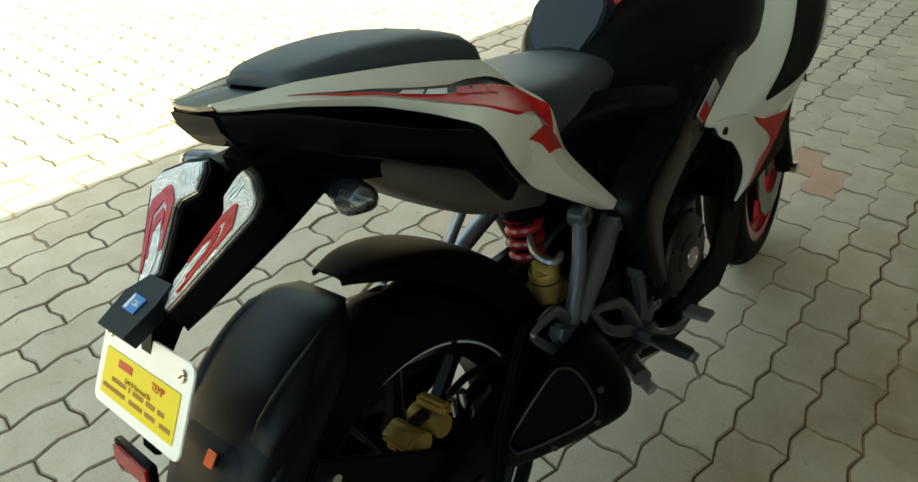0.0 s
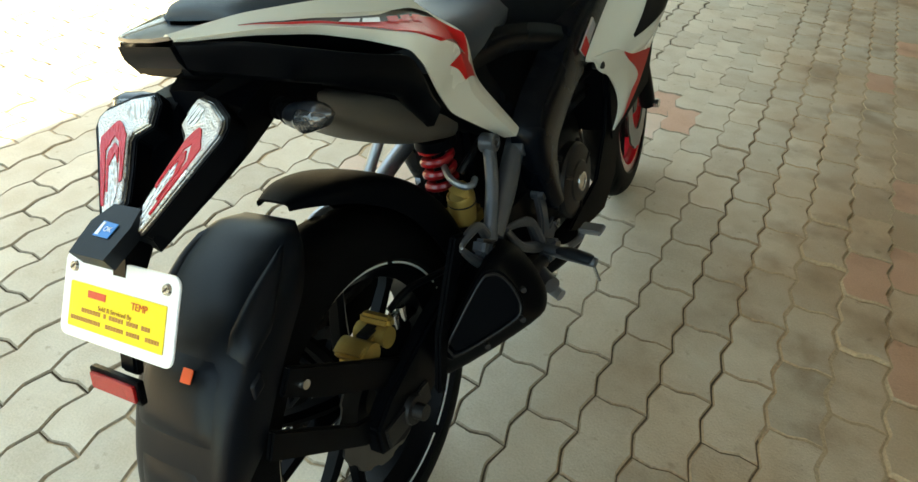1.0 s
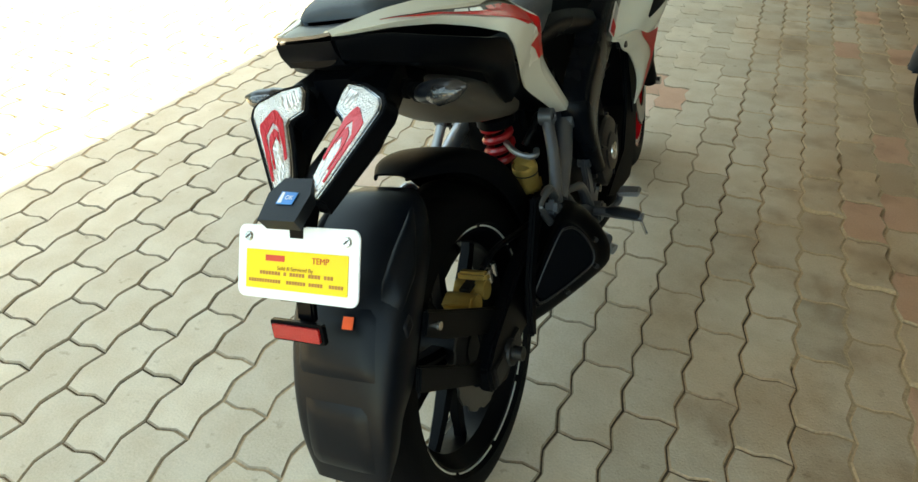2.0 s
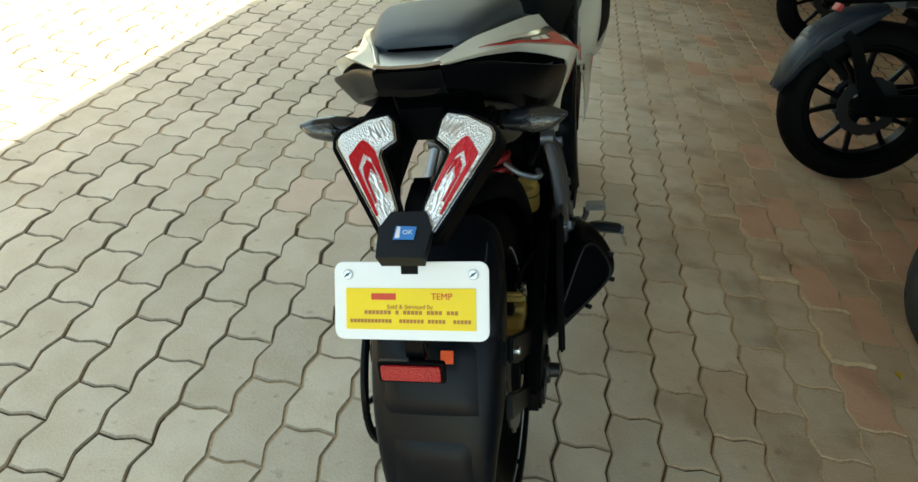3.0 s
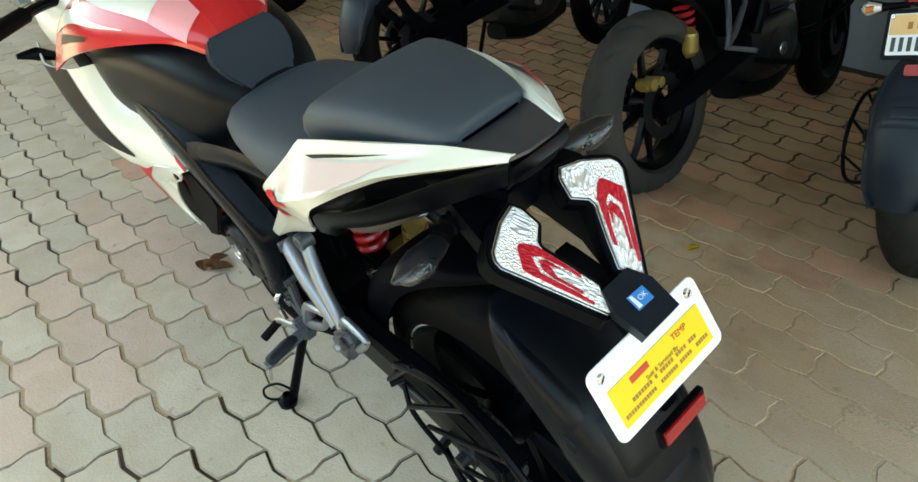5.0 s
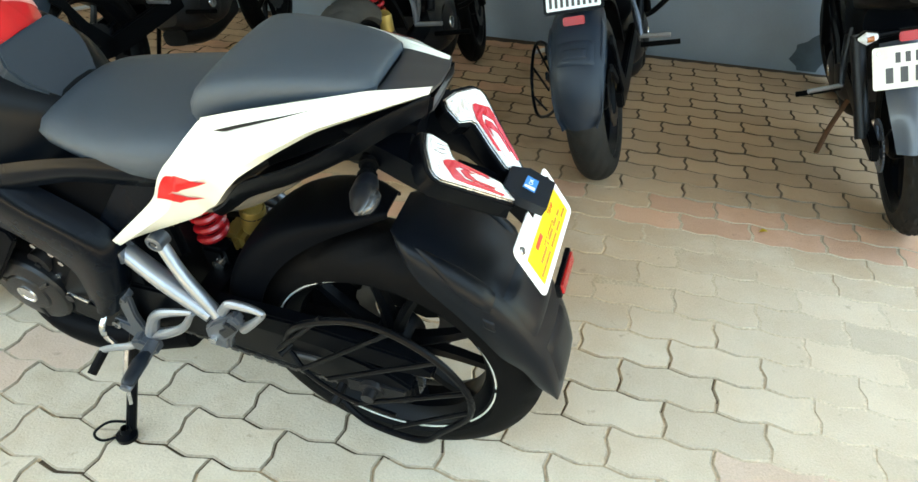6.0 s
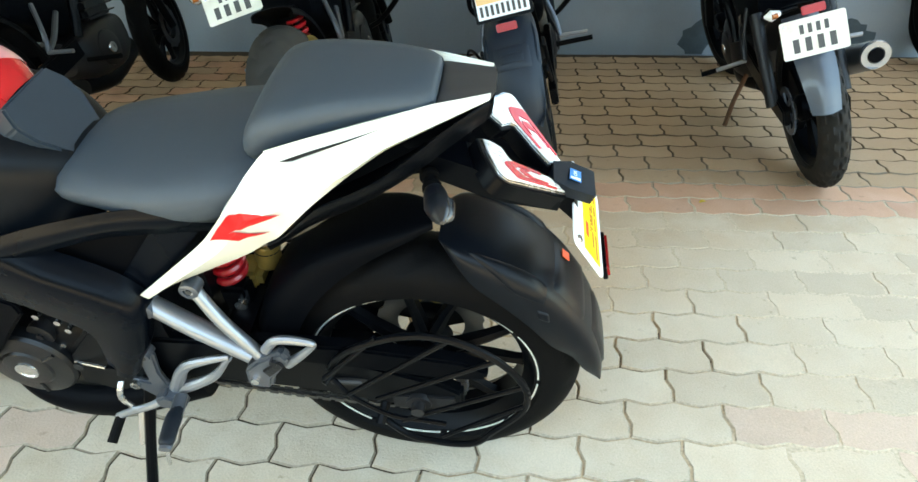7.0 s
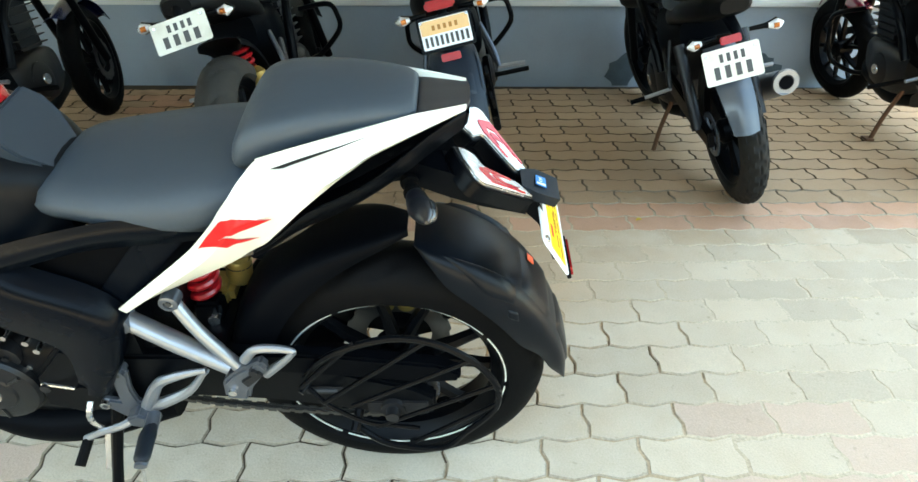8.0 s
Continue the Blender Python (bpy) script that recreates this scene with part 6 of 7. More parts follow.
def street_bike(x, y, lean, label, tyre_kind="rear", tyre=None, paint=None, guard=True, plate_bars=(), plate_base=None, plate_frame=None, plate_at=(-0.16, 0.70), plate_roll=0.0, plate_x=0.0, plate_h=0.10, base=1.36, commuter=False, group="parked motorcycles along the wall", yaw=-90.0, steer=8.0, band=None):
    """An unfaired machine; its rear axle stands at (x, y), nose along +x."""
    tyre, paint, plate_base = tyre or RUBBER, paint or DUST_BLACK, plate_base or OLD_PLATE
    b = thing("motorcycle", pose(x, y, 0, 0, 0, yaw) @ pose(0, 0, 0, 0, -lean, 0), label, "motorcycle", group)
    wheel(tyre_kind, "rear_wheel", b, pose(0, 0, AX, 40, 0, 0), tyre, None, 0.066, -0.082, disc_mat=DARK)
    wheel("front", "front_wheel", b, pose(0, base, 0.302, 10, 0, steer), tyre if tyre is DARK_TYRE else RUBBER, None, 0.058, None, disc_mat=DARK)
    for s in (-1, 1):
        part("swing_arm", slab([(0.52, 0.38), (0.50, 0.46), (0.10, 0.385), (-0.07, 0.35), (-0.07, 0.29), (0.10, 0.30)], 0.028, side(s * 0.088), 0.005), IRON, b)
        part("fork_leg", rod((s * 0.085, base, 0.30), (s * 0.085, base - 0.27, 0.98), 0.022, 12), IRON, b)
        part("frame_tube", tube([(s * 0.10, base - 0.36, 0.82), (s * 0.14, 0.62, 0.70), (s * 0.13, 0.50, 0.46)], 0.020, 10), IRON, b)
        hang = part("footrest_hanger", tube([(s * 0.115, 0.45, 0.58), (s * 0.14, 0.34, 0.50), (s * 0.16, 0.25, 0.46)], [0.012, 0.013, 0.010], 8), DARK if commuter else GUNMETAL, b)
        part("arm", tube([(s * 0.115, 0.33, 0.64), (s * 0.15, 0.28, 0.53), (s * 0.16, 0.25, 0.46)], 0.010, 8), DARK if commuter else GUNMETAL, hang)
        part("pillion_footrest", rod((s * 0.155, 0.25, 0.46), (s * 0.27, 0.245, 0.452), 0.0085, 8), SILVER, b)
        part("footrest", rod((s * 0.13, 0.50, 0.36), (s * 0.29, 0.50, 0.355), 0.011, 8), RUBBER, b)
        part("grab_rail", tube([(s * 0.08, 0.16, 0.86), (s * 0.145, 0.05, 0.875), (s * 0.15, -0.10, 0.90), (s * 0.09, -0.15, 0.905), (s * 0.085, -0.04, 0.885)], 0.010, 8), IRON, b)
        bar = part("handlebar", tube([(0, base - 0.30, 1.01), (s * 0.16, base - 0.31, 1.06), (s * 0.24, base - 0.36, 1.06), (s * 0.36, base - 0.44, 1.05)], 0.011, 8), IRON, b)
        part("grip", tube([(s * 0.25, base - 0.367, 1.06), (s * 0.36, base - 0.44, 1.05)], 0.0165, 10, 1), RUBBER, bar)
        part("mirror", body([(-0.006, 0.04, -0.025, 0.025, 0.5), (0.006, 0.06, -0.04, 0.04, 0.5), (0.02, 0.04, -0.02, 0.02, 0.5)], 16, 3, 2.6), BLACK, b).matrix_basis = pose(s * 0.34, base - 0.28, 1.20)
        part("mirror_stem", rod((s * 0.22, base - 0.34, 1.06), (s * 0.33, base - 0.275, 1.19), 0.006, 6), IRON, b)
        iz = 0.735 if commuter else 0.80
        indi = part("indicator", tube([(s * 0.06, -0.12, iz), (s * 0.11, -0.13, iz), (s * 0.15, -0.135, iz), (s * 0.175, -0.135, iz)], [0.008, 0.010, 0.022, 0.004], 12), IRON, b)
        lens = part("lens", tube([(s * 0.120, -0.140, iz), (s * 0.148, -0.148, iz), (s * 0.170, -0.144, iz)], [0.010, 0.020, 0.004], 12), RIBBED if not commuter else PLATE, indi)
        part("bulb", rod((s * 0.132, -0.158, iz), (s * 0.150, -0.164, iz), 0.009, 10), AMBER, lens, "amber bulb behind the lens")
    part("crankcase", body([(0.48, 0.08, 0.30, 0.45, 0.5), (0.58, 0.13, 0.25, 0.48, 0.5), (0.78, 0.13, 0.24, 0.50, 0.5), (0.92, 0.09, 0.28, 0.48, 0.5)], 20, 3, 3.4), DARK, b)
    eng = part("cylinder", box((-0.08, 0.68, 0.47), (0.08, 0.88, 0.72), 0.02), DARK, b)
    for k in range(6):
        part("cooling_fin", box((-0.095, 0.665, 0.50 + 0.034 * k), (0.095, 0.895, 0.506 + 0.034 * k), 0.002), DARK, eng)
    for s, yy in ((-1, 0.72), (1, 0.68)):
        cov = part("engine_cover", lathe([(s * 0.10, 0.085), (s * 0.135, 0.080), (s * 0.145, 0.05), (s * 0.148, 0.0)], 30, yy, 0.365, closed=False), DARK, b)
        part("cover_badge", lathe([(s * 0.1465, 0.026), (s * 0.151, 0.024), (s * 0.151, 0.016), (s * 0.149, 0.0)], 20, yy, 0.365, closed=False), STEEL, cov)
    part("belly_cover", body([(0.52, 0.07, 0.20, 0.28, 0.5), (0.70, 0.11, 0.18, 0.28, 0.5), (0.95, 0.09, 0.24, 0.36, 0.5)], 20, 3, 3), DUST_BLACK, b)
    part("fuel_tank", body([(0.40, 0.08, 0.80, 0.86, 0.4), (0.50, 0.12, 0.78, 0.93, 0.45), (0.70, 0.17, 0.76, 1.0, 0.5), (0.88, 0.19, 0.76, 1.0, 0.5), (1.02, 0.14, 0.80, 0.95, 0.5)], 26, 4, 2.6), paint, b)
    part("tank_shroud", body([(0.74, 0.15, 0.72, 0.82, 0.5), (0.88, 0.20, 0.68, 0.84, 0.5), (1.04, 0.17, 0.70, 0.82, 0.5)], 20, 3, 3.2), paint, b)
    part("rider_seat", body([(0.12, 0.11, 0.80, 0.87, 0.4), (0.20, 0.135, 0.78, 0.87, 0.4), (0.34, 0.125, 0.77, 0.85, 0.4), (0.46, 0.08, 0.78, 0.86, 0.4)], 24, 4, 3), VINYL, b)
    part("pillion_seat", body([(-0.10, 0.06, 0.87, 0.91, 0.4), (-0.02, 0.09, 0.86, 0.935, 0.4), (0.10, 0.115, 0.84, 0.93, 0.4), (0.15, 0.11, 0.83, 0.89, 0.4)], 24, 4, 3), VINYL, b)
    part("tail_body", body([(-0.17, 0.05, 0.82, 0.87, 0.5), (-0.06, 0.10, 0.78, 0.88, 0.5), (0.10, 0.13, 0.75, 0.85, 0.5), (0.30, 0.12, 0.70, 0.80, 0.5), (0.42, 0.10, 0.66, 0.76, 0.5)], 24, 4, 3.2), paint, b)
    part("frame_cover", body([(0.22, 0.10, 0.60, 0.74, 0.5), (0.34, 0.115, 0.54, 0.74, 0.5), (0.50, 0.11, 0.46, 0.74, 0.5), (0.62, 0.10, 0.48, 0.72, 0.5)], 20, 3, 3.4), MATT, b)
    if guard:
        part("tail_lamp", box((-0.055, -0.185, 0.815), (0.055, -0.150, 0.850), 0.008), REFLEX, b)
    part("front_mudguard", Sheet([[(-0.055, base + 0.24, 0.47), (-0.062, base + 0.14, 0.57), (-0.062, base, 0.61), (-0.055, base - 0.20, 0.55)], [(0, base + 0.28, 0.49), (0, base + 0.16, 0.61), (0, base, 0.64), (0, base - 0.23, 0.57)], [(0.055, base + 0.24, 0.47), (0.062, base + 0.14, 0.57), (0.062, base, 0.61), (0.055, base - 0.20, 0.55)]], 8, 18).shell(0.004), paint, b)
    part("headlamp", body([(base - 0.22, 0.07, 0.80, 0.98, 0.5), (base - 0.12, 0.11, 0.76, 1.02, 0.5), (base - 0.02, 0.09, 0.78, 0.98, 0.5), (base + 0.02, 0.03, 0.84, 0.92, 0.5)], 20, 3, 2.6), paint, b)
    part("inner_hugger", Sheet([[(h * 0.08, r * math.cos(radians(a)), AX + r * math.sin(radians(a))) for h, r in ((-1, 0.34), (-0.9, 0.365), (0, 0.375), (0.9, 0.365), (1, 0.34))] for a in (80, 60, 40, 18)], 14, 12).shell(0.004), DUST_BLACK, b)
    stand = part("side_stand", tube([(-0.09, 0.54, 0.30), (-0.16, 0.56, 0.17), (-0.215, 0.57, 0.045)], 0.011, 8), RUST if commuter else IRON, b)
    part("stand_foot", box((-0.025, -0.03, -0.004), (0.02, 0.03, 0.006), 0.003), RUST if commuter else IRON, stand).matrix_basis = pose(-0.222, 0.572, 0.052, 0, lean, 0)
    if commuter:
        silencer_of(b)
    if guard:
        rs = Sheet([[(h * w, r * math.cos(radians(a)), AX + r * math.sin(radians(a))) for h, r in ((-1, e), (-1.02, (q + e) / 2), (-0.88, q - 0.026), (-0.55, q - 0.008), (0, q), (0.55, q - 0.008), (0.88, q - 0.026), (1.02, (q + e) / 2), (1, e))]
                                        for a, q, e, w in ((96, 0.372, 0.35, 0.060), (108, 0.378, 0.31, 0.086), (124, 0.378, 0.288, 0.094), (142, 0.370, 0.284, 0.092), (158, 0.360, 0.300, 0.086), (170, 0.354, 0.310, 0.078), (179, 0.350, 0.338, 0.055))], 30, 18)
        rg = part("tyre_hugger", rs.shell(0.004), GUARD_BLUE, b, sharp=60)
        raised(rs, [(0.40, 0.33), (0.53, 0.31), (0.53, 0.69), (0.40, 0.67)], 0.005, GUARD_BLUE, rg)
        raised(rs, [(0.44, 0.39), (0.50, 0.38), (0.50, 0.62), (0.44, 0.61)], 0.008, GUARD_BLUE, rg)
        for v in (0.20, 0.80):
            raised(rs, [(0.22, v - 0.06), (0.50, v - 0.05), (0.54, v + 0.05), (0.30, v + 0.06)], 0.005, GUARD_BLUE, rg)
        for s in (-1, 1):
            arm = part("hugger_arm", slab([(0.045, 0.300), (0.060, 0.345), (-0.060, 0.455), (-0.130, 0.560), (-0.175, 0.585), (-0.190, 0.555), (-0.150, 0.520), (-0.085, 0.400), (0.010, 0.290)], 0.012, side(s * 0.104), 0.003), IRON, b)
            part("brace", slab([(-0.130, 0.400), (-0.118, 0.420), (-0.235, 0.505), (-0.248, 0.480)], 0.010, side(s * 0.104), 0.003), IRON, arm)
    if not commuter and paint is DUST_BLACK:
        crash_bars(b, 0.38, 0.62, 0.27)
    if plate_frame:
        gd = part("saree_guard", tube([(-0.15, 0.16, 0.42), (-0.175, 0.08, 0.52), (-0.18, -0.06, 0.55), (-0.18, -0.18, 0.46), (-0.18, -0.17, 0.33), (-0.17, 0.02, 0.27), (-0.15, 0.10, 0.32)], 0.006, 8), IRON, b)
        for ya, za, yb, zb in ((0.10, 0.40, -0.04, 0.55), (0.04, 0.35, -0.14, 0.50), (-0.04, 0.30, -0.18, 0.40)):
            part("bar", rod((-0.178, ya, za), (-0.18, yb, zb), 0.0045, 6), IRON, gd)
        for s in (-1, 1):
            part("heat_plate", slab([(0.50, 0.42), (0.46, 0.50), (0.34, 0.52), (0.30, 0.47), (0.40, 0.40)], 0.006, side(s * 0.135), 0.002), GUNMETAL, b)
    if commuter:
        px0, fw = plate_x, 0.82
        part("mudflap", Sheet([[(px0 - 0.075 * fw, -0.10, 0.70), (px0, -0.12, 0.71), (px0 + 0.075 * fw, -0.10, 0.70)], [(px0 - 0.078 * fw, -0.19, 0.62), (px0, -0.215, 0.63), (px0 + 0.078 * fw, -0.19, 0.62)], [(px0 - 0.07 * fw, -0.27, 0.53), (px0, -0.295, 0.54), (px0 + 0.07 * fw, -0.27, 0.53)], [(px0 - 0.055 * fw, -0.325, 0.43), (px0, -0.345, 0.43), (px0 + 0.055 * fw, -0.325, 0.43)]], 14, 10).shell(0.004), GREY_PAINT, b, "grey plastic rear mudguard")
        if paint is MAROON:
            crash_bars(b, 0.28, 0.62, 0.26)
        for s in (-1, 1):
            part("rear_damper", tube([(s * 0.125, 0.02, 0.34), (s * 0.125, 0.16, 0.66)], 0.024, 12, 1), DARK, b)
    pm = plate_pose((plate_x, plate_at[0], plate_at[1]), (math.cos(radians(plate_roll)), 0, math.sin(radians(plate_roll))), (0, 0.35, 1))
    plate_board(b, pm, 0.20, plate_h, plate_base, plate_frame, plate_bars, "number plate", band=band)
    part("plate_stay", tube([(0, plate_at[0] + 0.02, plate_at[1]), (0, plate_at[0] + 0.06, plate_at[1] + 0.08), (0, 0.0, 0.83)], [0.018, 0.022, 0.03], 8, flat=0.5), IRON, b)
    if guard:
        part("tail_reflector", box((-0.036, -0.014, -0.008), (0.036, 0.014, 0.008), 0.003), REFLEX, b, "red reflector").matrix_basis = plate_pose((0, -0.205, 0.652), (1, 0, 0), (0, 0.35, 1))
    elif commuter:
        part("tail_reflector", box((-0.036, -0.014, -0.006), (0.036, 0.014, 0.006), 0.003), REFLEX, b, "red reflector").matrix_basis = plate_pose((plate_x, plate_at[0] - 0.002, plate_at[1] + 0.088), (1, 0, 0), (0, 0.35, 1))
    return b


TWO_ROWS = characters(4, -0.24, 0.26, 0.10, 0.34) + characters(4, -0.38, 0.36, -0.36, 0.0)
street_bike(1.17, 1.82, 9, "dark blue and black motorcycle with a tyre hugger, facing the wall", paint=BLUE_PAINT, plate_bars=TWO_ROWS, plate_at=(-0.20, 0.775))
dusty = street_bike(1.27, 0.61, 12.5, "black motorcycle with a dusty wide rear tyre, facing the wall", "worn", OLD_RUBBER, guard=False, plate_bars=TWO_ROWS, plate_at=(-0.21, 0.77), plate_roll=6)
gold = part("brake_calliper", box((0.040, -0.115, 0.392), (0.092, -0.020, 0.424), 0.010), GOLD, dusty, "gold brake calliper")
part("piston_housing", rod((0.036, -0.088, 0.412), (0.098, -0.088, 0.412), 0.020, 16), GOLD, gold)
part("piston_housing", rod((0.036, -0.046, 0.412), (0.098, -0.046, 0.412), 0.018, 16), GOLD, gold)
part("calliper_bolt", rod((0.088, -0.066, 0.402), (0.100, -0.066, 0.402), 0.007, 8), STEEL, gold)
spring_leg = part("rear_shock", rod((0.020, 0.215, 0.44), (0.024, 0.205, 0.66), 0.016, 12), IRON, dusty, "rear shock with red spring and gold canister")
coil = bmesh.new()
tube([(0.022 + 0.030 * math.cos(a), 0.210 + 0.030 * math.sin(a), 0.535 + 0.0042 * a) for a in (0.5 * k for k in range(40))], 0.0085, 8, 160, coil)
part("spring", coil, SPRING, spring_leg, "red coil spring")
part("gas_canister", tube([(0.072, 0.165, 0.462), (0.072, 0.164, 0.468), (0.076, 0.160, 0.522), (0.076, 0.160, 0.527)], [0.020, 0.027, 0.027, 0.021], 16), GOLD, spring_leg, "gold gas canister")
street_bike(1.45, -0.262, 14, "black motorcycle with a tyre hugger and framed plate, facing the wall", tyre=DARK_TYRE, paint=DUST_BLACK, plate_bars=characters(5, -0.26, 0.26, 0.10, 0.24, INK_BROWN) + characters(9, -0.42, 0.42, -0.34, -0.06), plate_base=PLATE, band=PLATE_WARM, plate_frame=IRON, plate_h=0.125, plate_at=(-0.17, 0.735))
street_bike(1.415, -1.32, 16, "worn black commuter motorcycle with knobby rear tyre and grey mudguard", "knobby", DARK_TYRE, guard=False, plate_bars=TWO_ROWS, plate_at=(-0.235, 0.665), plate_x=-0.045, plate_h=0.122, commuter=True, paint=DUST_BLACK)
street_bike(1.55, -2.47, 10, "maroon and black commuter motorcycle on its stand, facing the wall", "rear", RUBBER, guard=False, plate_bars=TWO_ROWS, paint=MAROON, commuter=True, plate_at=(-0.235, 0.655))
street_bike(1.55, 3.75, 9, "dark motorcycle parked further along the wall", plate_bars=TWO_ROWS, guard=False)


# ---- small things on the paving and the wall ----
rag = bmesh.new()
bmesh.ops.create_grid(rag, x_segments=26, y_segments=14, size=0.5)
for v in rag.verts:
    u, w = v.co.x, v.co.y
    taper = 1.0 if u < 0 else max(0.18, 1 - 1.7 * u)
    v.co = Vector((u * 0.34, w * 0.13 * taper, 0.014 + 0.022 * abs(noise.noise(Vector((u * 5, w * 4, 1.0)))) * taper))
bmesh.ops.solidify(rag, geom=rag.faces[:], thickness=0.004)
rag_ob = part("rag", rag, CLOTH, None, sharp=80)
rag_ob.matrix_basis = pose(-0.66, 2.83, 0.004, 0, 0, -12)
tagged(rag_ob, "crumpled dark navy cloth lying on the pavers", "cloth")


def leaf(x, y, turn, size, mat, label):
    bm = bmesh.new()
    rows = []
    for k in range(9):
        t = k / 8
        w = size * 0.32 * math.sin(math.pi * t) ** 0.8 + 0.0006
        z = 0.004 + 0.010 * math.sin(3 * t) * size * 10
        rows.append([(-w, (t - 0.5) * size, z + 0.35 * w), (0, (t - 0.5) * size, z), (w, (t - 0.5) * size, z + 0.35 * w)])
    loft(rows, closed=False, bm=bm)
    bmesh.ops.solidify(bm, geom=bm.faces[:], thickness=0.0006)
    ob = part("leaf", bm, mat)
    ob.matrix_basis = pose(x, y, 0.002, 0, 0, turn)
    return tagged(ob, label, "leaf", "fallen leaves")


for k, (dx, dy, a) in enumerate(((0, 0, 20), (0.03, 0.02, 100), (-0.02, 0.025, 160), (0.015, -0.03, 60))):
    leaf(-0.14 + dx, 1.25 + dy, a, 0.07, LEAF_BROWN, "curled dry brown leaf on the pavers")
leaf(1.03, 0.283, 70, 0.05, LEAF_YELLOW, "small yellow leaf on the pavers")
leaf(1.19, -0.846, 20, 0.03, LEAF_YELLOW, "small yellow leaf on the pavers")
leaf(1.02, 0.60, 20, 0.03, LEAF_YELLOW, "small yellow leaf on the pavers")
chip_rng = random.Random(4)
chips = bmesh.new()
for cy0, w0, h0 in ((-1.17, 0.22, 0.22), (-2.05, 0.26, 0.24), (-1.35, 0.12, 0.10)):
    ring = []
    for k in range(22):
        a = 2 * math.pi * k / 22
        r = 0.7 + 0.45 * chip_rng.random()
        ring.append((cy0 + w0 / 2 * r * math.cos(a), max(0.004, h0 * 0.42 + h0 / 2 * r * math.sin(a))))
    slab(ring, 0.003, lambda p, q, d: Vector((WALL_X - d, p, q)), bm=chips)
flaked = part("flaked_paint", chips, FLAKED, wall, "dark patches where the wall paint has flaked", smooth=False)


# ---- paving: interlocking zigzag pavers in half bond, every piece with its own edges ----
PITCH_X, PITCH_Y, ZIG, JOINT = 0.1220, 0.2360, 0.0070, 0.0022


def paver_outline(inset):
    """One zigzag paver round its centre, drawn in by the inset."""
    h, l = PITCH_X / 2 - inset, PITCH_Y / 2 - inset
    wave = [(ZIG * (1, 0.45, -0.45, -1, -0.45, 0.45, 1, 0.45, -0.45, -1, -0.45, 0.45, 1)[k], -1 + k / 6) for k in range(13)]
    keep = (0, 2, 3, 4, 6, 8, 9, 10, 12)
    right = [(h + wave[k][0], l * wave[k][1]) for k in keep]
    left = [(-h + wave[k][0], l * wave[k][1]) for k in keep[::-1]]
    top = [(h * 0.33 + ZIG, l + 0.006), (-h * 0.33 + ZIG, l - 0.006)]
    low = [(-h * 0.33 + ZIG, -l - 0.006), (h * 0.33 + ZIG, -l + 0.006)]
    return right + top + left + low


INNER, OUTER = paver_outline(JOINT + 0.0032), paver_outline(JOINT)


def paver_mesh(verts, faces, m):
    k = len(verts)
    n = len(INNER)
    verts += [tuple(m @ Vector((*p, 0.0))) for p in INNER] + [tuple(m @ Vector((*p, -0.0040))) for p in OUTER] + [tuple(m @ Vector((*p, -0.03))) for p in OUTER]
    faces.append([k + i for i in range(n)])
    for i in range(n):
        j = (i + 1) % n
        faces.append([k + i, k + n + i, k + n + j, k + j])
        faces.append([k + n + i, k + 2 * n + i, k + 2 * n + j, k + n + j])


paver_rng = random.Random(7)
single_v, single_f = [], []
paver_mesh(single_v, single_f, Matrix.Identity(4))
paver_singles, SIDES = {}, 1 + 2 * len(INNER)
for key, mat in (("grey", PAVER), ("red", PAVER_RED), ("pink", PAVER_PINK)):
    me = bpy.data.meshes.new("paver")
    me.from_pydata(single_v, [], single_f)
    me.materials.append(mat)
    me.materials.append(EDGE)
    me.polygons.foreach_set("material_index", [0 if k % SIDES == 0 else 1 for k in range(len(single_f))])
    paver_singles[key] = me
fields = {"grey": ([], []), "red": ([], []), "pink": ([], [])}
paved = thing("pavement", Matrix.Identity(4), "interlocking zigzag concrete pavers, mostly grey with reddish runs", "paving", kind="structure")
count = 0
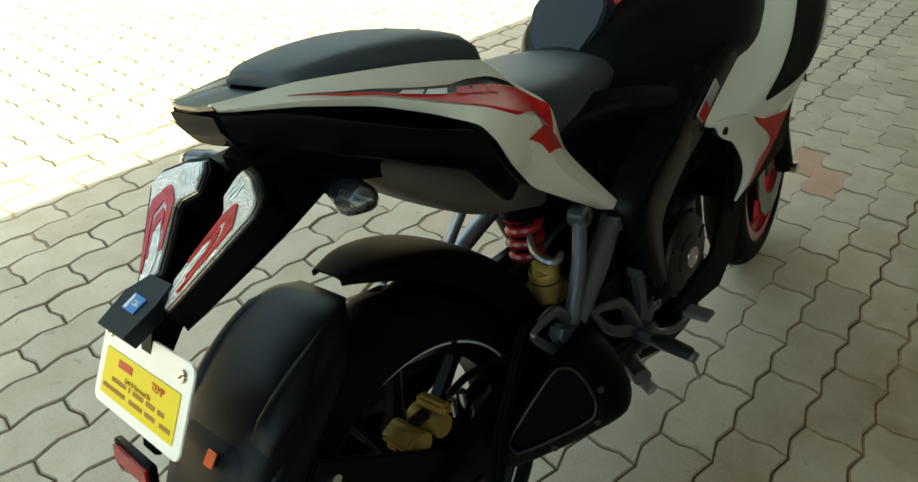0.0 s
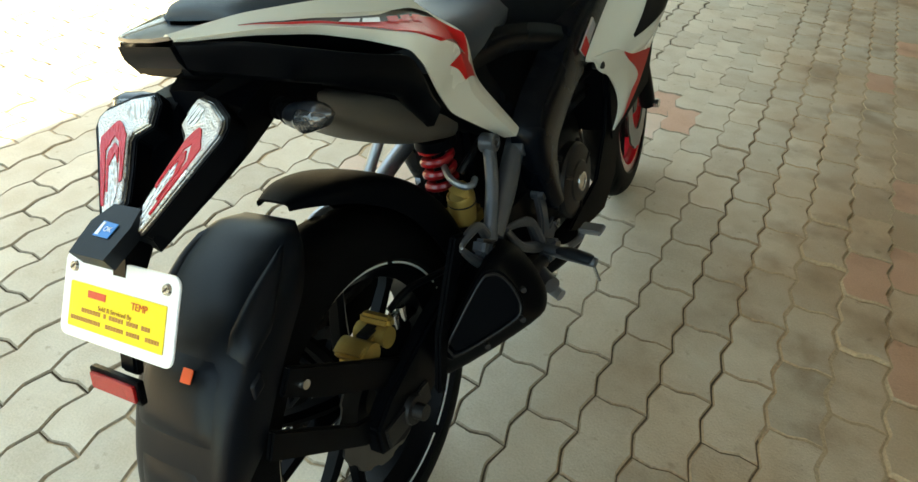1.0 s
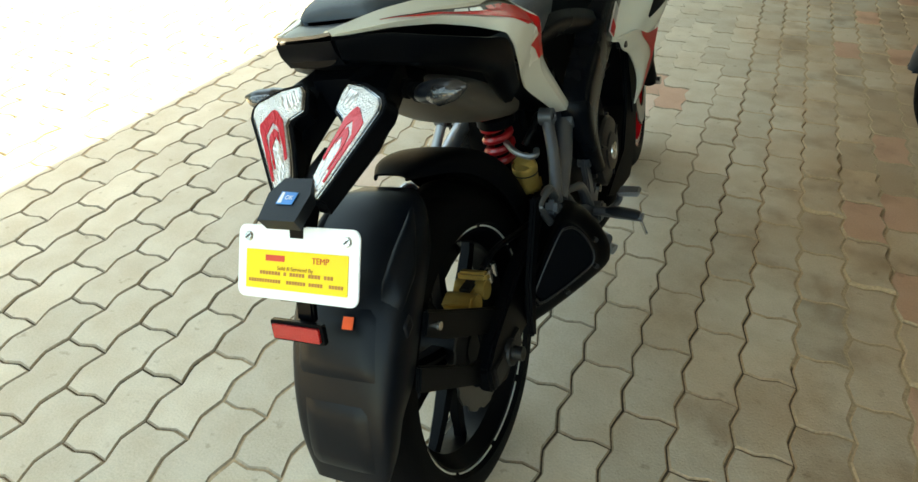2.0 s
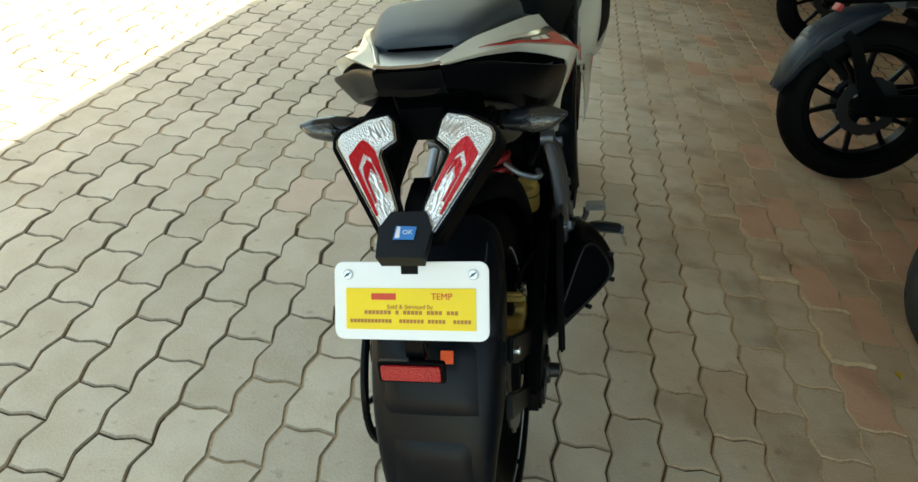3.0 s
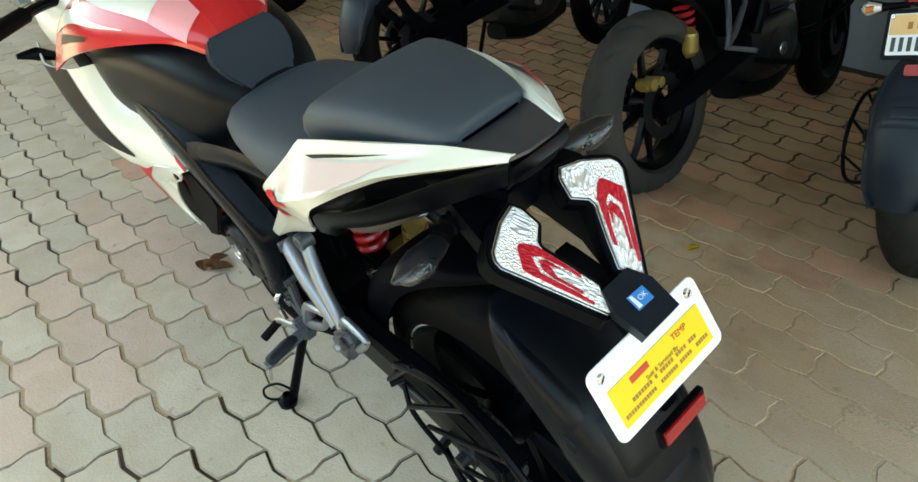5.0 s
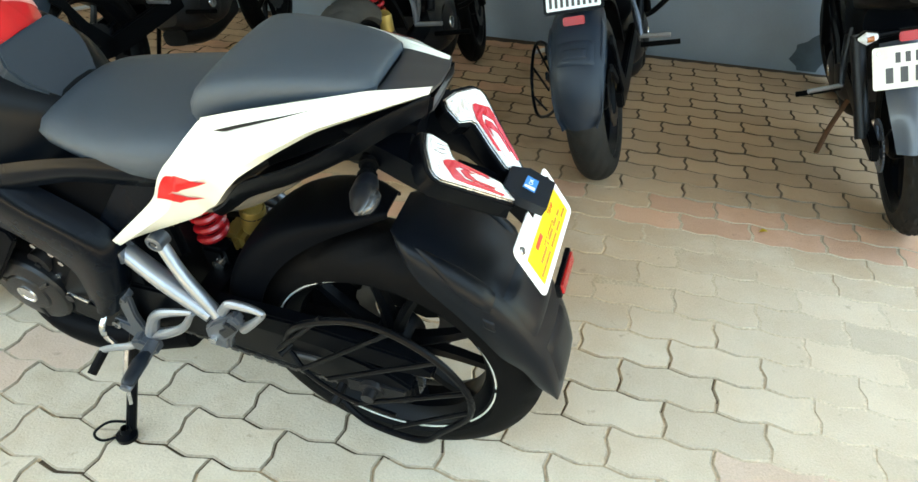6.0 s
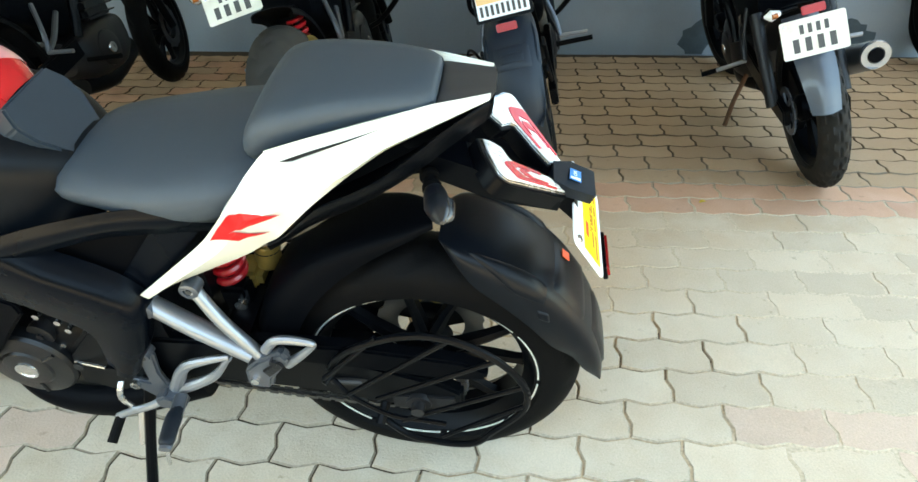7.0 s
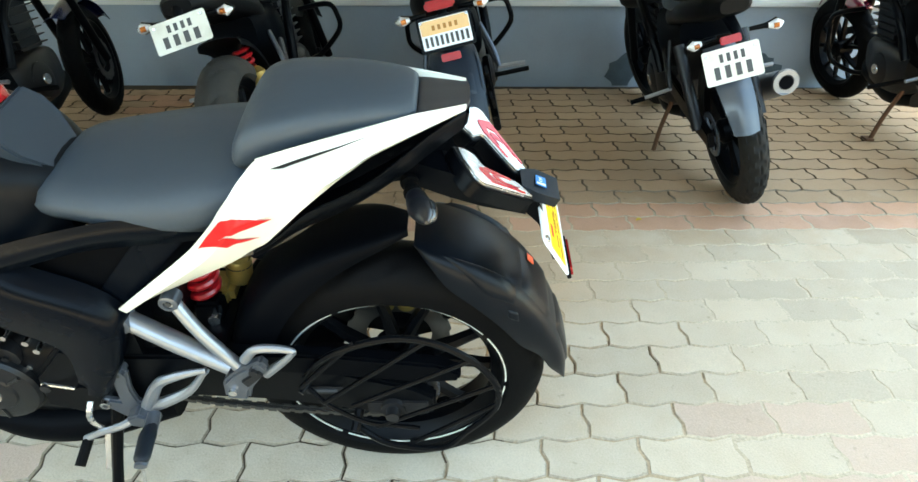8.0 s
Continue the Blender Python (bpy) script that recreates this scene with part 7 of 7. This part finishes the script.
for row in range(-46, 26):
    for col in range(-26, 62):
        gy = -0.334 - PITCH_Y / 2 + col * PITCH_Y + (PITCH_Y / 2 if row % 2 == 0 else 0.0)
        gx = 0.011 + PITCH_X * (row + 0.5) - 0.018 * (gy + 0.65)
        gx += 0.030 * max(0.0, gy - 0.5) * min(1.0, max(0.0, (0.20 - gx) / 0.45))
        if gx > WALL_X - 0.07:
            continue
        tone = "grey"
        wob = noise.noise(Vector((gx * 0.9, gy * 0.5, 3.0)))
        if 9 <= row <= 10 and paver_rng.random() < (0.85 if gy < -0.35 else 0.3):
            tone = "red"
        elif -0.95 < gx < -0.05 and 0.95 < gy < 2.0 and paver_rng.random() < 0.6:
            tone = "pink"
        elif -0.4 < gx < 0.1 and gy < -0.78 and paver_rng.random() < 0.7:
            tone = "pink"
        elif 0.02 < gx < 0.12 and -1.2 < gy < -0.92:
            tone = "pink"
        elif -0.15 < gx < 0.1 and 1.9 < gy < 2.2:
            tone = "red"
        elif gx > 0.75 + 0.5 * wob and gy > 0.3 and paver_rng.random() < 0.3:
            tone = "red"
        lift, tilt = min(0.002, max(-0.0011, paver_rng.gauss(0, 0.0011))), paver_rng.gauss(0, 0.35)
        if 0.55 < gx < 0.98 and 0.7 < gy < 1.75 and abs(gx - 0.95 + 0.26 * (gy - 0.6)) < 0.09:
            lift, tilt = lift + 0.008, tilt - 2.2
        if gx > 0.3 or gy < -0.4:
            lift, tilt = max(lift, -0.0004), tilt * 0.6
        m = pose(gx, gy, lift, tilt, paver_rng.gauss(0, 0.35), 1.03 + paver_rng.gauss(0, 0.25))
        if abs(gx + 0.05) < 0.95 and -1.3 < gy < 1.15 and count < 300:
            ob = new("paver", paver_singles[tone])
            ob.parent, ob.matrix_basis = paved, m
            count += 1
        else:
            paver_mesh(*fields[tone], m)
for tone, mat in (("grey", PAVER), ("red", PAVER_RED), ("pink", PAVER_PINK)):
    me = bpy.data.meshes.new("paver_field")
    me.from_pydata(fields[tone][0], [], fields[tone][1])
    me.materials.append(mat)
    me.materials.append(EDGE)
    me.polygons.foreach_set("material_index", [0 if k % SIDES == 0 else 1 for k in range(len(fields[tone][1]))])
    ob = new("paver_field", me)
    ob.parent = paved
    tagged(ob, kind="stuff")
# dry sand swept into the joints east and south of the sports machine, nearly up to the tops of the pavers
sand_v, sand_f = [], []
SAND_Y = [-3.0 + 0.03 * k for k in range(210)]
SAND_X = [-2.3 + 0.025 * k for k in range(150)]
for sx0 in SAND_X:
    for sy0 in SAND_Y:
        fill = max(sx0 - 0.22, -0.45 - sy0, 0.12 - 0.6 * max(0.0, 0.30 + sx0)) + 0.9 * noise.noise(Vector((sx0 * 1.3, sy0 * 1.3, 8.0)))
        fill = min(fill, 1.42 - sx0 + 0.2 * noise.noise(Vector((sx0 * 3, sy0 * 3, 2.0))))
        high = 0.0075 + 0.0028 * min(1.0, max(0.0, 2.0 * max(sx0 - 0.2, -0.2 - sy0)))
        sand_v.append((sx0, sy0, -0.0115 + high * min(1.0, max(0.0, 0.5 + fill * 1.6))))
SAND_N = len(SAND_Y)
for i in range(len(SAND_X) - 1):
    for j in range(SAND_N - 1):
        k = i * SAND_N + j
        sand_f.append((k, k + SAND_N, k + SAND_N + 1, k + 1))
sand_me = bpy.data.meshes.new("joint_sand")
sand_me.from_pydata(sand_v, [], sand_f)
sand_me.materials.append(SWEPT)
sand_ob = new("joint_sand", sand_me)
sand_ob.parent = paved
tagged(sand_ob, kind="stuff")
yard = part("yard", box((-90, -90, -0.05), (-6.3, 90, -0.004), 0), EARTH, None, smooth=False)
tagged(yard, "pale sunlit yard beyond the pavers", "ground", kind="structure")
